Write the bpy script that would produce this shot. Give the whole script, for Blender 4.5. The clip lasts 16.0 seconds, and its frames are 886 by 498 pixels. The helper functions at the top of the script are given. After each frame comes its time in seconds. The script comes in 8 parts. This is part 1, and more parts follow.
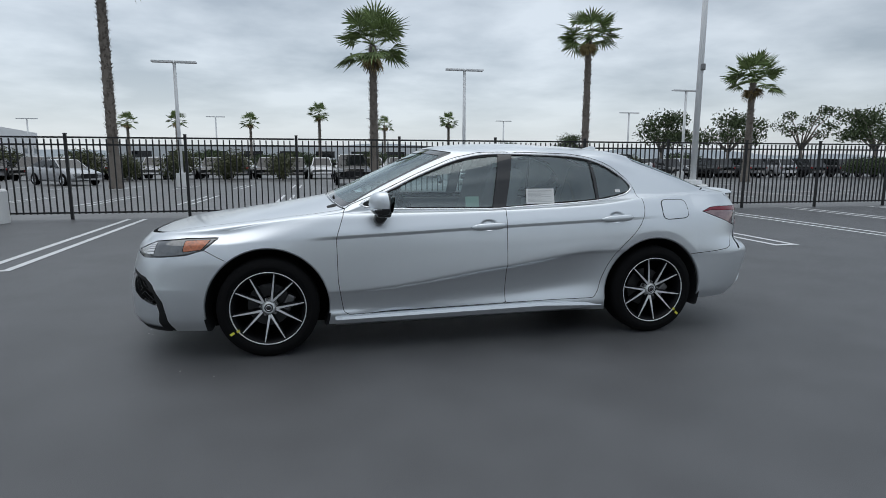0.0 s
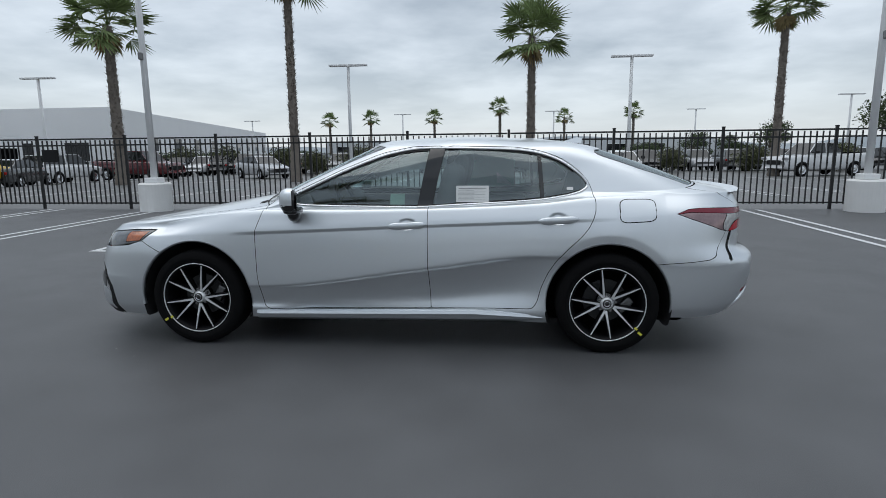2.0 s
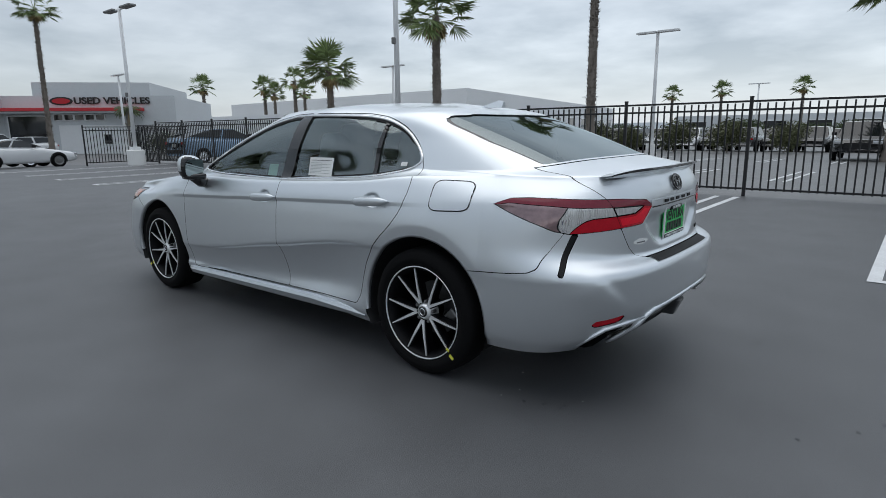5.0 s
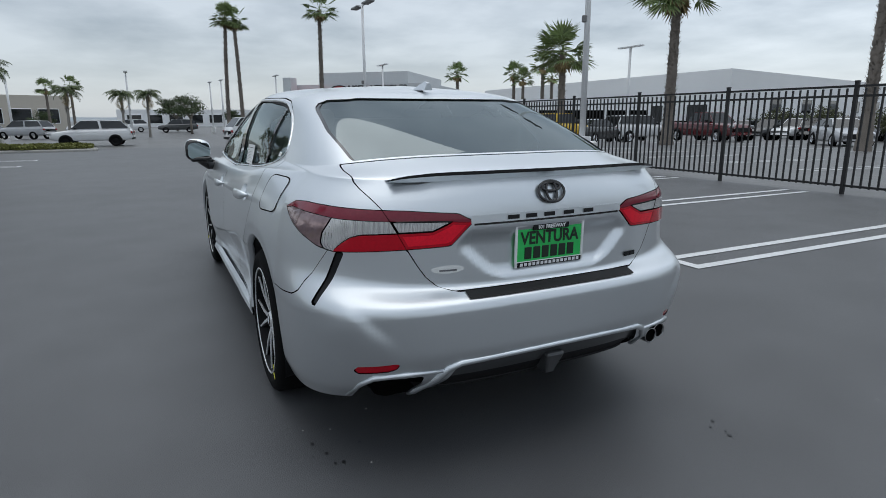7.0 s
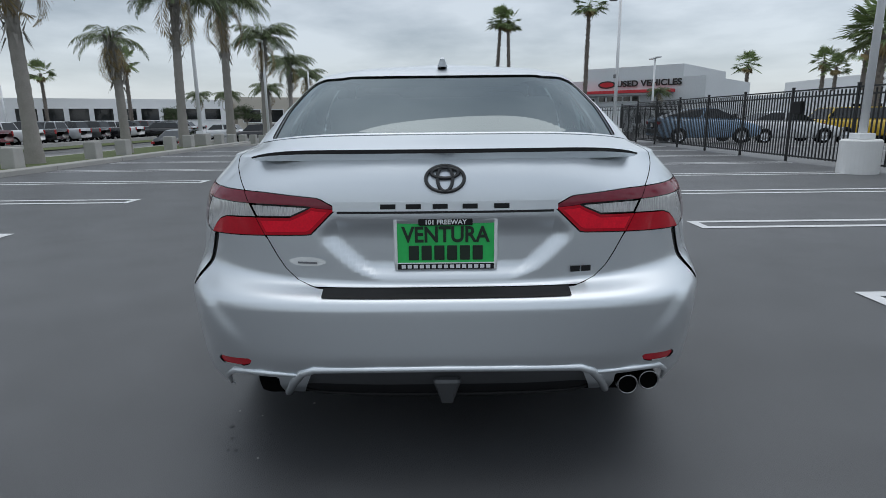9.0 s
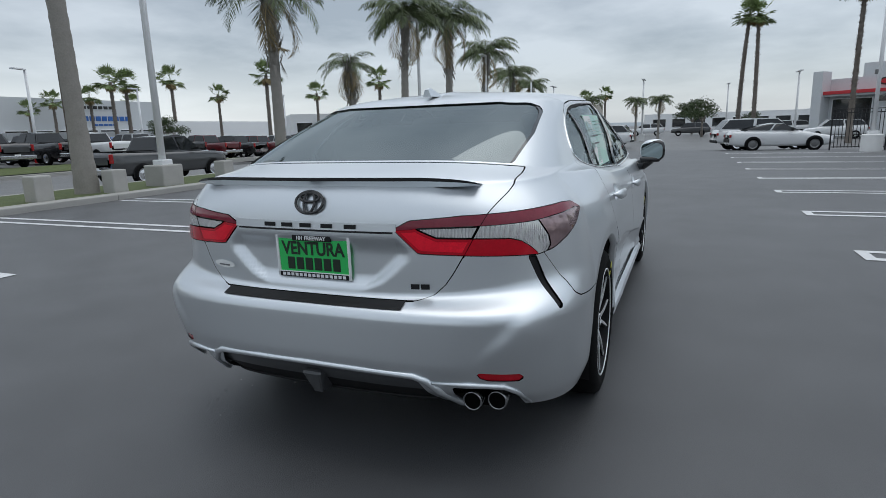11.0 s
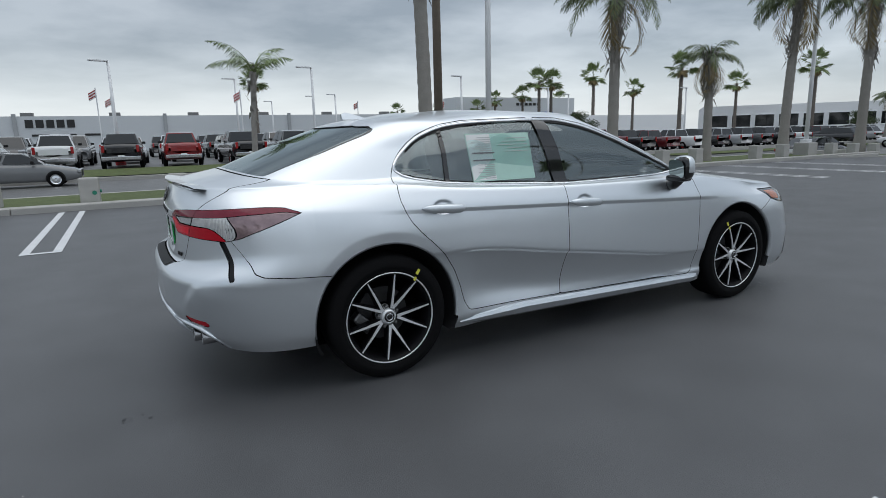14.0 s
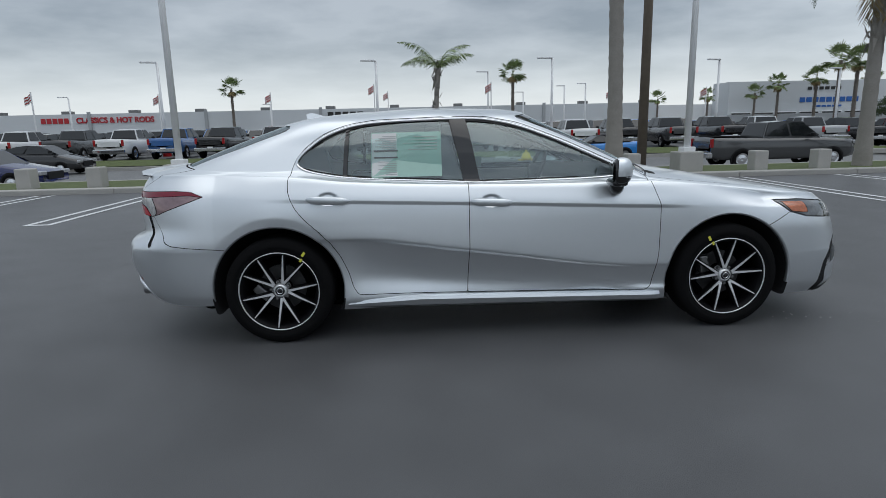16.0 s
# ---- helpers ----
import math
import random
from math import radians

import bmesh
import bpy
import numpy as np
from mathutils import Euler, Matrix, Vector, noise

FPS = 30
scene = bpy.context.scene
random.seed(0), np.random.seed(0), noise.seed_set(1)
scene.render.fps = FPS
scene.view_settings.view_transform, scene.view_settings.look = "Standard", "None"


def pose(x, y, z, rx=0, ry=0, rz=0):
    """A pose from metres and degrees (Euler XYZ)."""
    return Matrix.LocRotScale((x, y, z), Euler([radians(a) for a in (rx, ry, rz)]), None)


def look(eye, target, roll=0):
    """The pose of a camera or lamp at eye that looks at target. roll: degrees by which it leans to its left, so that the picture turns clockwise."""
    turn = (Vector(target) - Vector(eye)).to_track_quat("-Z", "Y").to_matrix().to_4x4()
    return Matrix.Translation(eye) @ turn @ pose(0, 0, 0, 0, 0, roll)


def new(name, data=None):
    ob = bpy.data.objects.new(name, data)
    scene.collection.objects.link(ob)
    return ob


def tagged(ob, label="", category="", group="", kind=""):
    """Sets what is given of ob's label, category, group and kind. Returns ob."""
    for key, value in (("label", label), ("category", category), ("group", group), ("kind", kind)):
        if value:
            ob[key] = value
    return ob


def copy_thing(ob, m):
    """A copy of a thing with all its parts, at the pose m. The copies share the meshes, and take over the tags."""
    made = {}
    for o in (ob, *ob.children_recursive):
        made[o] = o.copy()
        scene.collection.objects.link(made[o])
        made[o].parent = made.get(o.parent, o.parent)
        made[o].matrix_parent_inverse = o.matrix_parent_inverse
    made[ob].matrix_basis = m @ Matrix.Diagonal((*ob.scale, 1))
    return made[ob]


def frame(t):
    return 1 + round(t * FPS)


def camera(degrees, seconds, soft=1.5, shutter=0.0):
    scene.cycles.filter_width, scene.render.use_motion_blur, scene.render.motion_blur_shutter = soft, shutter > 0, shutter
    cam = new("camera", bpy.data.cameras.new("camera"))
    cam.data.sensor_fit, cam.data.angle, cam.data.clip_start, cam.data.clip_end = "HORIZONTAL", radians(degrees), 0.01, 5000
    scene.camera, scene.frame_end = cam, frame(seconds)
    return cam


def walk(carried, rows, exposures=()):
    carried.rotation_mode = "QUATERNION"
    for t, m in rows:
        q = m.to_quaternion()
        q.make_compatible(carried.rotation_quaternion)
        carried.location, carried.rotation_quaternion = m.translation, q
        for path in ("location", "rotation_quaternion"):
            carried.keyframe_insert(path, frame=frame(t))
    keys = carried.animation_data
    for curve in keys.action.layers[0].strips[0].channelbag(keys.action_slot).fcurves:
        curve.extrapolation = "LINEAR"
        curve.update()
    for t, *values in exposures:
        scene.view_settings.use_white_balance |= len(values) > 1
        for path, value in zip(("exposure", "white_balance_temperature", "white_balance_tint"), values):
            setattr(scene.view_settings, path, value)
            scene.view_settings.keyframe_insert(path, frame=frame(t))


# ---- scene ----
cam = camera(74.8, 16.0, 0.85)
PATH = [
    (0, (-1.135, -4.785, 1.338), (-0.717, -2.855, 1.022), 0.2),
    (0.5, (-0.7, -4.782, 1.325), (-0.431, -2.826, 1.003), 0.2),
    (1, (-0.257, -4.766, 1.326), (-0.147, -2.796, 1.0), -0.0),
    (1.5, (0.202, -4.747, 1.322), (0.158, -2.776, 0.989), -0.4),
    (2, (0.679, -4.655, 1.342), (0.467, -2.695, 1.006), -0.6),
    (2.5, (1.199, -4.539, 1.348), (0.831, -2.602, 1.013), -0.7),
    (3, (1.65, -4.306, 1.332), (1.099, -2.417, 0.972), -0.7),
    (3.5, (2.103, -4.034, 1.315), (1.367, -2.209, 0.959), -0.6),
    (4, (2.502, -3.732, 1.285), (1.587, -1.992, 0.914), -0.6),
    (4.5, (2.902, -3.369, 1.271), (1.813, -1.737, 0.882), -0.7),
    (5, (3.274, -3.024, 1.259), (2.024, -1.515, 0.857), -0.7),
    (5.2, (3.389, -2.852, 1.258), (2.078, -1.398, 0.848), -0.7),
    (7.3, (4.032, -1.004, 1.25), (2.214, -0.292, 0.815), -0.3),
    (7.5, (4.03, -0.822, 1.236), (2.172, -0.218, 0.808), -0.3),
    (8, (4.003, -0.45, 1.189), (2.089, -0.058, 0.761), -0.2),
    (8.2, (3.996, -0.335, 1.167), (2.067, -0.03, 0.738), -0.2),
    (10.3, (3.992, 0.561, 1.162), (2.088, 0.102, 0.755), -1.7),
    (10.5, (3.983, 0.712, 1.185), (2.099, 0.168, 0.795), -1.7),
    (11, (3.991, 1.193, 1.224), (2.181, 0.443, 0.821), -1.7),
    (11.5, (3.945, 1.665, 1.234), (2.238, 0.706, 0.829), -1.7),
    (12, (3.79, 2.128, 1.26), (2.209, 0.98, 0.835), -1.8),
    (12.5, (3.604, 2.583, 1.269), (2.168, 1.257, 0.845), -2.1),
    (13, (3.303, 2.973, 1.279), (2.017, 1.497, 0.866), -2.2),
    (13.5, (2.93, 3.35, 1.29), (1.81, 1.744, 0.883), -2.0),
    (14, (2.481, 3.62, 1.283), (1.559, 1.889, 0.894), -1.4),
    (14.5, (1.99, 3.91, 1.29), (1.262, 2.09, 0.891), -0.9),
    (15, (1.494, 4.117, 1.272), (0.979, 2.224, 0.884), -0.9),
    (15.5, (0.986, 4.269, 1.279), (0.685, 2.332, 0.886), -1.0),
    (16, (0.503, 4.382, 1.292), (0.409, 2.426, 0.888), -1.3),
]
walk(cam, [(t, look(eye, target, roll)) for t, eye, target, roll in PATH], [(0, 0.10), (2, 0.14), (3.5, 0.17), (5, 0.17), (7.5, 0.19), (11, 0.21), (13.5, 0.17), (16, 0.05)])

# ---- world, sun ----
world = bpy.data.worlds.new("overcast_sky")
world.use_nodes = True
scene.world = world


def build_world(nt):
    n, l = nt.nodes, nt.links
    n.clear()
    out = n.new("ShaderNodeOutputWorld")
    bg = n.new("ShaderNodeBackground")
    bg.inputs["Strength"].default_value = SKY_STRENGTH
    sky = n.new("ShaderNodeTexSky")
    sky.sky_type = "NISHITA"
    sky.sun_disc = False
    sky.sun_elevation, sky.sun_rotation = radians(SUN_ELEVATION), radians(SUN_ROTATION)
    grade = n.new("ShaderNodeMix")
    grade.data_type = "RGBA"
    grade.inputs[0].default_value = 0.03
    co = n.new("ShaderNodeTexCoord")
    sep = n.new("ShaderNodeSeparateXYZ")
    l.new(co.outputs["Generated"], sep.inputs[0])
    # cloud sheet: the direction is divided by its height, as on a flat ceiling of cloud
    top = n.new("ShaderNodeMath")
    top.operation = "MAXIMUM"
    l.new(sep.outputs["Z"], top.inputs[0])
    top.inputs[1].default_value = 0.0
    add = n.new("ShaderNodeMath")
    add.operation = "ADD"
    add.inputs[1].default_value = 0.16
    l.new(top.outputs[0], add.inputs[0])
    div = n.new("ShaderNodeVectorMath")
    div.operation = "DIVIDE"
    l.new(co.outputs["Generated"], div.inputs[0])
    l.new(add.outputs[0], div.inputs[1])
    noise1 = n.new("ShaderNodeTexNoise")
    noise1.inputs["Scale"].default_value, noise1.inputs["Detail"].default_value = 1.25, 7.0
    noise1.inputs["Roughness"].default_value = 0.52
    l.new(div.outputs[0], noise1.inputs["Vector"])
    ramp = n.new("ShaderNodeValToRGB")
    e = ramp.color_ramp.elements
    e[0].position, e[0].color = 0.36, (0.464, 0.528, 0.590, 1)
    e[1].position, e[1].color = 0.64, (0.830, 0.903, 0.972, 1)
    l.new(noise1.outputs["Fac"], ramp.inputs["Fac"])
    # the cloud is thicker, and so darker, over the street side, with a clear bright band at its foot
    dark = n.new("ShaderNodeMapRange")
    dark.inputs["From Min"].default_value, dark.inputs["From Max"].default_value = -0.42, -1.0
    dark.inputs["To Min"].default_value, dark.inputs["To Max"].default_value = 1.0, 0.64
    l.new(sep.outputs["Y"], dark.inputs["Value"])
    shade = n.new("ShaderNodeVectorMath")
    shade.operation = "SCALE"
    l.new(ramp.outputs["Color"], shade.inputs[0])
    # above that low bank the sheet is thin again
    above = n.new("ShaderNodeMapRange")
    above.interpolation_type = "SMOOTHSTEP"
    above.inputs["From Min"].default_value, above.inputs["From Max"].default_value = 0.38, 0.70
    l.new(sep.outputs["Z"], above.inputs["Value"])
    thin_up = n.new("ShaderNodeMix")
    thin_up.inputs[3].default_value = 1.03
    l.new(above.outputs[0], thin_up.inputs[0])
    l.new(dark.outputs[0], thin_up.inputs[2])
    l.new(thin_up.outputs[0], shade.inputs["Scale"])
    low = n.new("ShaderNodeMapRange")
    low.interpolation_type = "SMOOTHSTEP"
    low.inputs["From Min"].default_value, low.inputs["From Max"].default_value = 0.0, 0.16
    low.inputs["To Min"].default_value, low.inputs["To Max"].default_value = 0.85, 0.0
    l.new(sep.outputs["Z"], low.inputs["Value"])
    band = n.new("ShaderNodeMix")
    band.data_type = "RGBA"
    l.new(low.outputs[0], band.inputs[0])
    l.new(shade.outputs[0], band.inputs[6])
    foot = n.new("ShaderNodeMix")
    foot.data_type = "RGBA"
    foot.inputs[6].default_value, foot.inputs[7].default_value = (0.765, 0.83, 0.89, 1), (1.06, 1.12, 1.16, 1)
    streetward = n.new("ShaderNodeMapRange")
    streetward.interpolation_type = "SMOOTHSTEP"
    streetward.inputs["From Min"].default_value, streetward.inputs["From Max"].default_value = -0.35, -0.9
    l.new(sep.outputs["Y"], streetward.inputs["Value"])
    l.new(streetward.outputs[0], foot.inputs[0])
    l.new(foot.outputs[2], band.inputs[7])
    # an overcast sky is brightest overhead
    zen = n.new("ShaderNodeMapRange")
    zen.interpolation_type = "SMOOTHSTEP"
    zen.inputs["From Min"].default_value, zen.inputs["From Max"].default_value = 0.30, 0.95
    zen.inputs["To Min"].default_value, zen.inputs["To Max"].default_value = 1.0, 1.05
    l.new(sep.outputs["Z"], zen.inputs["Value"])
    over = n.new("ShaderNodeVectorMath")
    over.operation = "SCALE"
    l.new(band.outputs[2], over.inputs[0])
    l.new(zen.outputs[0], over.inputs["Scale"])
    # the cloud glows in a wide field round the hidden sun
    toward = n.new("ShaderNodeVectorMath")
    toward.operation = "DOT_PRODUCT"
    toward.inputs[1].default_value = (-0.25, 0.12, 0.961)
    l.new(co.outputs["Generated"], toward.inputs[0])
    glow = n.new("ShaderNodeMapRange")
    glow.interpolation_type = "SMOOTHSTEP"
    glow.inputs["From Min"].default_value, glow.inputs["From Max"].default_value = 0.74, 1.0
    glow.inputs["To Min"].default_value, glow.inputs["To Max"].default_value = 1.0, 1.08
    l.new(toward.outputs["Value"], glow.inputs["Value"])
    # the unseen sky behind the car is dimmed, added to darken its rear
    thick = n.new("ShaderNodeMapRange")
    thick.interpolation_type = "SMOOTHSTEP"
    thick.inputs["From Min"].default_value, thick.inputs["From Max"].default_value = 0.30, 1.0
    thick.inputs["To Min"].default_value, thick.inputs["To Max"].default_value = 1.0, 0.82
    l.new(sep.outputs["X"], thick.inputs["Value"])
    sheet_s = n.new("ShaderNodeVectorMath")
    sheet_s.operation = "SCALE"
    l.new(over.outputs[0], sheet_s.inputs[0])
    ahead = n.new("ShaderNodeMapRange")
    ahead.interpolation_type = "SMOOTHSTEP"
    ahead.inputs["From Min"].default_value, ahead.inputs["From Max"].default_value = -0.55, -1.0
    ahead.inputs["To Min"].default_value, ahead.inputs["To Max"].default_value = 1.0, 0.80
    l.new(sep.outputs["X"], ahead.inputs["Value"])
    both = n.new("ShaderNodeMath")
    both.operation = "MULTIPLY"
    l.new(thick.outputs[0], both.inputs[0])
    l.new(ahead.outputs[0], both.inputs[1])
    l.new(both.outputs[0], sheet_s.inputs["Scale"])
    lit = n.new("ShaderNodeVectorMath")
    lit.operation = "SCALE"
    l.new(sheet_s.outputs[0], lit.inputs[0])
    l.new(glow.outputs[0], lit.inputs["Scale"])
    l.new(lit.outputs[0], grade.inputs[6])
    l.new(sky.outputs[0], grade.inputs[7])
    l.new(grade.outputs[2], bg.inputs["Color"])
    l.new(bg.outputs[0], out.inputs["Surface"])


SKY_STRENGTH, SUN_ELEVATION, SUN_ROTATION = 0.745, 79, 301
build_world(world.node_tree)
sun = new("sun", bpy.data.lights.new("sun", "SUN"))
sun.data.energy, sun.data.angle, sun.data.color = 0.85, radians(75), (1.0, 0.985, 0.95)
sun.matrix_world = look((0, 0, 30), (5, -3, 0))


# ---- materials ----
def mat(name, base, rough=0.6, metal=0.0, vary=0.12, scale=6.0, fine=80.0, bump=0.0, coat=0.0, island=False, spec=0.5, obvary=0.0):
    """A painted or natural surface: base colour with broad and fine variation, and a fine bump."""
    m = bpy.data.materials.new(name)
    m.use_nodes = True
    n, l = m.node_tree.nodes, m.node_tree.links
    b = n["Principled BSDF"]
    b.inputs["Roughness"].default_value, b.inputs["Metallic"].default_value = rough, metal
    b.inputs["Coat Weight"].default_value, b.inputs["Coat Roughness"].default_value = coat, 0.04
    b.inputs["Specular IOR Level"].default_value = spec
    if vary <= 0 and bump <= 0:
        b.inputs["Base Color"].default_value = (*base, 1)
        return m
    co = n.new("ShaderNodeTexCoord")
    n1, n2 = n.new("ShaderNodeTexNoise"), n.new("ShaderNodeTexNoise")
    n1.inputs["Scale"].default_value, n1.inputs["Detail"].default_value = scale, 4
    n2.inputs["Scale"].default_value, n2.inputs["Detail"].default_value = fine, 2
    l.new(co.outputs["Object"], n1.inputs["Vector"])
    l.new(co.outputs["Object"], n2.inputs["Vector"])
    mx = n.new("ShaderNodeMath")
    mx.operation = "ADD"
    l.new(n1.outputs["Fac"], mx.inputs[0])
    l.new(n2.outputs["Fac"], mx.inputs[1])
    last = mx.outputs[0]
    if obvary > 0:
        info = n.new("ShaderNodeObjectInfo")
        m3 = n.new("ShaderNodeMath")
        m3.operation = "MULTIPLY_ADD"
        m3.inputs[1].default_value, m3.inputs[2].default_value = obvary, -obvary / 2
        l.new(info.outputs["Random"], m3.inputs[0])
        m4 = n.new("ShaderNodeMath")
        m4.operation = "ADD"
        l.new(m3.outputs[0], m4.inputs[0])
        l.new(last, m4.inputs[1])
        last = m4.outputs[0]
    if island:
        geo = n.new("ShaderNodeNewGeometry")
        m2 = n.new("ShaderNodeMath")
        m2.operation = "ADD"
        l.new(last, m2.inputs[0])
        l.new(geo.outputs["Random Per Island"], m2.inputs[1])
        last = m2.outputs[0]
    rng = n.new("ShaderNodeMapRange")
    top = 3.0 if island else 2.0
    rng.inputs["From Min"].default_value, rng.inputs["From Max"].default_value = top * 0.25, top * 0.75
    rng.inputs["To Min"].default_value, rng.inputs["To Max"].default_value = 1 - vary, 1 + vary
    l.new(last, rng.inputs["Value"])
    sc = n.new("ShaderNodeVectorMath")
    sc.operation = "SCALE"
    sc.inputs[0].default_value = base
    l.new(rng.outputs[0], sc.inputs["Scale"])
    l.new(sc.outputs[0], b.inputs["Base Color"])
    if bump > 0:
        bp = n.new("ShaderNodeBump")
        bp.inputs["Strength"].default_value, bp.inputs["Distance"].default_value = bump, 0.01
        l.new(n2.outputs["Fac"], bp.inputs["Height"])
        l.new(bp.outputs[0], b.inputs["Normal"])
    return m


def glass_mat(name, tint, gloss=1.5, rough=0.0):
    """A pane: tinted clear through, mirroring by the angle."""
    m = bpy.data.materials.new(name)
    m.use_nodes = True
    n, l = m.node_tree.nodes, m.node_tree.links
    n.clear()
    out, mix = n.new("ShaderNodeOutputMaterial"), n.new("ShaderNodeMixShader")
    tr, gl, fr = n.new("ShaderNodeBsdfTransparent"), n.new("ShaderNodeBsdfGlossy"), n.new("ShaderNodeFresnel")
    tr.inputs["Color"].default_value = (*tint, 1)
    gl.inputs["Roughness"].default_value = rough
    gl.inputs["Color"].default_value = (0.88, 0.98, 1.0, 1)
    fr.inputs["IOR"].default_value = gloss
    l.new(fr.outputs[0], mix.inputs[0])
    l.new(tr.outputs[0], mix.inputs[1])
    l.new(gl.outputs[0], mix.inputs[2])
    l.new(mix.outputs[0], out.inputs["Surface"])
    return m


def asphalt_mat(name, base, patch=0.14, speck=0.50):
    """Sealed asphalt: fine aggregate, broad tonal patches, faint drag marks and darker stains."""
    m = bpy.data.materials.new(name)
    m.use_nodes = True
    n, l = m.node_tree.nodes, m.node_tree.links
    b = n["Principled BSDF"]
    b.inputs["Roughness"].default_value = 0.47
    b.inputs["Specular IOR Level"].default_value = 0.5
    co = n.new("ShaderNodeTexCoord")
    mapn = n.new("ShaderNodeMapping")
    mapn.inputs["Scale"].default_value = (1.0, 0.35, 1.0)
    l.new(co.outputs["Object"], mapn.inputs["Vector"])
    facs = []
    for s, d, src in ((0.22, 4, mapn.outputs[0]), (1.7, 5, co.outputs["Object"]), (260.0, 2, co.outputs["Object"])):
        t = n.new("ShaderNodeTexNoise")
        t.inputs["Scale"].default_value, t.inputs["Detail"].default_value = s, d
        l.new(src, t.inputs["Vector"])
        facs.append(t.outputs["Fac"])
    val = None
    for f, w in zip(facs, (patch * 1.1, patch, speck)):
        r = n.new("ShaderNodeMapRange")
        r.inputs["From Min"].default_value, r.inputs["From Max"].default_value = 0.3, 0.7
        r.inputs["To Min"].default_value, r.inputs["To Max"].default_value = 1 - w, 1 + w
        l.new(f, r.inputs["Value"])
        if val is None:
            val = r.outputs[0]
        else:
            mu = n.new("ShaderNodeMath")
            mu.operation = "MULTIPLY"
            l.new(val, mu.inputs[0])
            l.new(r.outputs[0], mu.inputs[1])
            val = mu.outputs[0]
    sc = n.new("ShaderNodeVectorMath")
    sc.operation = "SCALE"
    sc.inputs[0].default_value = base
    l.new(val, sc.inputs["Scale"])
    l.new(sc.outputs[0], b.inputs["Base Color"])
    bp = n.new("ShaderNodeBump")
    bp.inputs["Strength"].default_value, bp.inputs["Distance"].default_value = 0.35, 0.004
    l.new(facs[2], bp.inputs["Height"])
    l.new(bp.outputs[0], b.inputs["Normal"])
    return m


ASPHALT = asphalt_mat("sealed_asphalt", (0.086, 0.0883, 0.0927))
STREET = asphalt_mat("street_asphalt", (0.13, 0.13, 0.13))
LINE = mat("road_paint", (0.66, 0.67, 0.68), 0.6, vary=0.16, scale=5, fine=60, bump=0.2)
CONCRETE = mat("concrete", (0.40, 0.39, 0.37), 0.85, vary=0.14, scale=3, fine=70, bump=0.3, obvary=0.3)
WHITE_CONCRETE = mat("white_painted_concrete", (0.80, 0.80, 0.79), 0.6, vary=0.07, scale=3, fine=60, bump=0.15)
WHITE_PAINT = mat("white_pole_paint", (0.80, 0.81, 0.82), 0.45, vary=0.06, scale=2)
BLACK_STEEL = mat("black_powder_coat", (0.012, 0.012, 0.013), 0.45, vary=0.2, scale=8)
GRASS = mat("grass", (0.085, 0.11, 0.035), 0.9, vary=0.35, scale=4, fine=40, bump=0.6)
TRUNK = mat("palm_bark", (0.235, 0.205, 0.178), 0.95, vary=0.35, scale=4, fine=30, bump=0.8, island=True)
TRUNK_GREY = mat("smooth_palm_bark", (0.275, 0.258, 0.235), 0.95, vary=0.25, scale=5, fine=30, bump=0.6, island=True)
FEATHER = mat("feather_frond", (0.100, 0.135, 0.052), 0.55, vary=0.5, scale=3, fine=12, island=True)
FROND = mat("palm_frond", (0.185, 0.245, 0.095), 0.6, vary=0.45, scale=3, fine=12, island=True)
FROND_DRY = mat("dry_palm_frond", (0.27, 0.205, 0.10), 0.8, vary=0.35, scale=3, fine=12, island=True)
LEAF = mat("tree_leaf", (0.045, 0.070, 0.022), 0.65, vary=0.5, scale=1.5, fine=14, island=True)
LEAF_LIGHT = mat("groundcover_leaf", (0.17, 0.18, 0.045), 0.7, vary=0.5, scale=1.5, fine=14, island=True)
LEAF_OLIVE = mat("shrub_leaf", (0.070, 0.078, 0.030), 0.7, vary=0.5, scale=1.5, fine=14, island=True)
WOOD_POLE = mat("weathered_wood", (0.16, 0.13, 0.105), 0.9, vary=0.25, scale=6, bump=0.4)
RUBBER = mat("tyre_rubber", (0.006, 0.006, 0.0065), 0.85, spec=0.12, vary=0.15, scale=10, fine=120, bump=0.15)
DARK = mat("matte_black_plastic", (0.010, 0.010, 0.011), 0.6, vary=0.15, scale=20, spec=0.3)
VOID = mat("dark_cavity", (0.003, 0.003, 0.003), 0.95, vary=0.1, scale=8, spec=0.05)
GLOSS_BLACK = mat("gloss_black", (0.008, 0.008, 0.009), 0.08, vary=0.1, scale=10, coat=0.6)
CHROME = mat("chrome", (0.80, 0.81, 0.82), 0.08, metal=1.0, vary=0.04, scale=6)
DARK_CHROME = mat("dark_polished_steel", (0.34, 0.34, 0.345), 0.16, metal=1.0, vary=0.15, scale=20)
STEEL = mat("machined_aluminium", (0.72, 0.73, 0.75), 0.22, metal=1.0, vary=0.06, scale=12)
GREY_METAL = mat("cast_grey_metal", (0.22, 0.22, 0.22), 0.45, metal=0.8, vary=0.15, scale=15)
CAR_GLASS = glass_mat("tinted_glass", (0.80, 0.93, 0.92), 2.4)
REAR_GLASS = glass_mat("darker_rear_glass", (0.14, 0.18, 0.19), 2.8)
HEADLINER = mat("light_grey_headliner", (0.78, 0.79, 0.77), 0.9, vary=0.06, scale=20)
FAR_GLASS = mat("dark_car_glass", (0.012, 0.014, 0.016), 0.05, vary=0.2, scale=1, spec=0.7)
TRIM_CLOTH = mat("grey_seat_cloth", (0.26, 0.265, 0.27), 0.85, vary=0.2, scale=10, fine=200, bump=0.2)
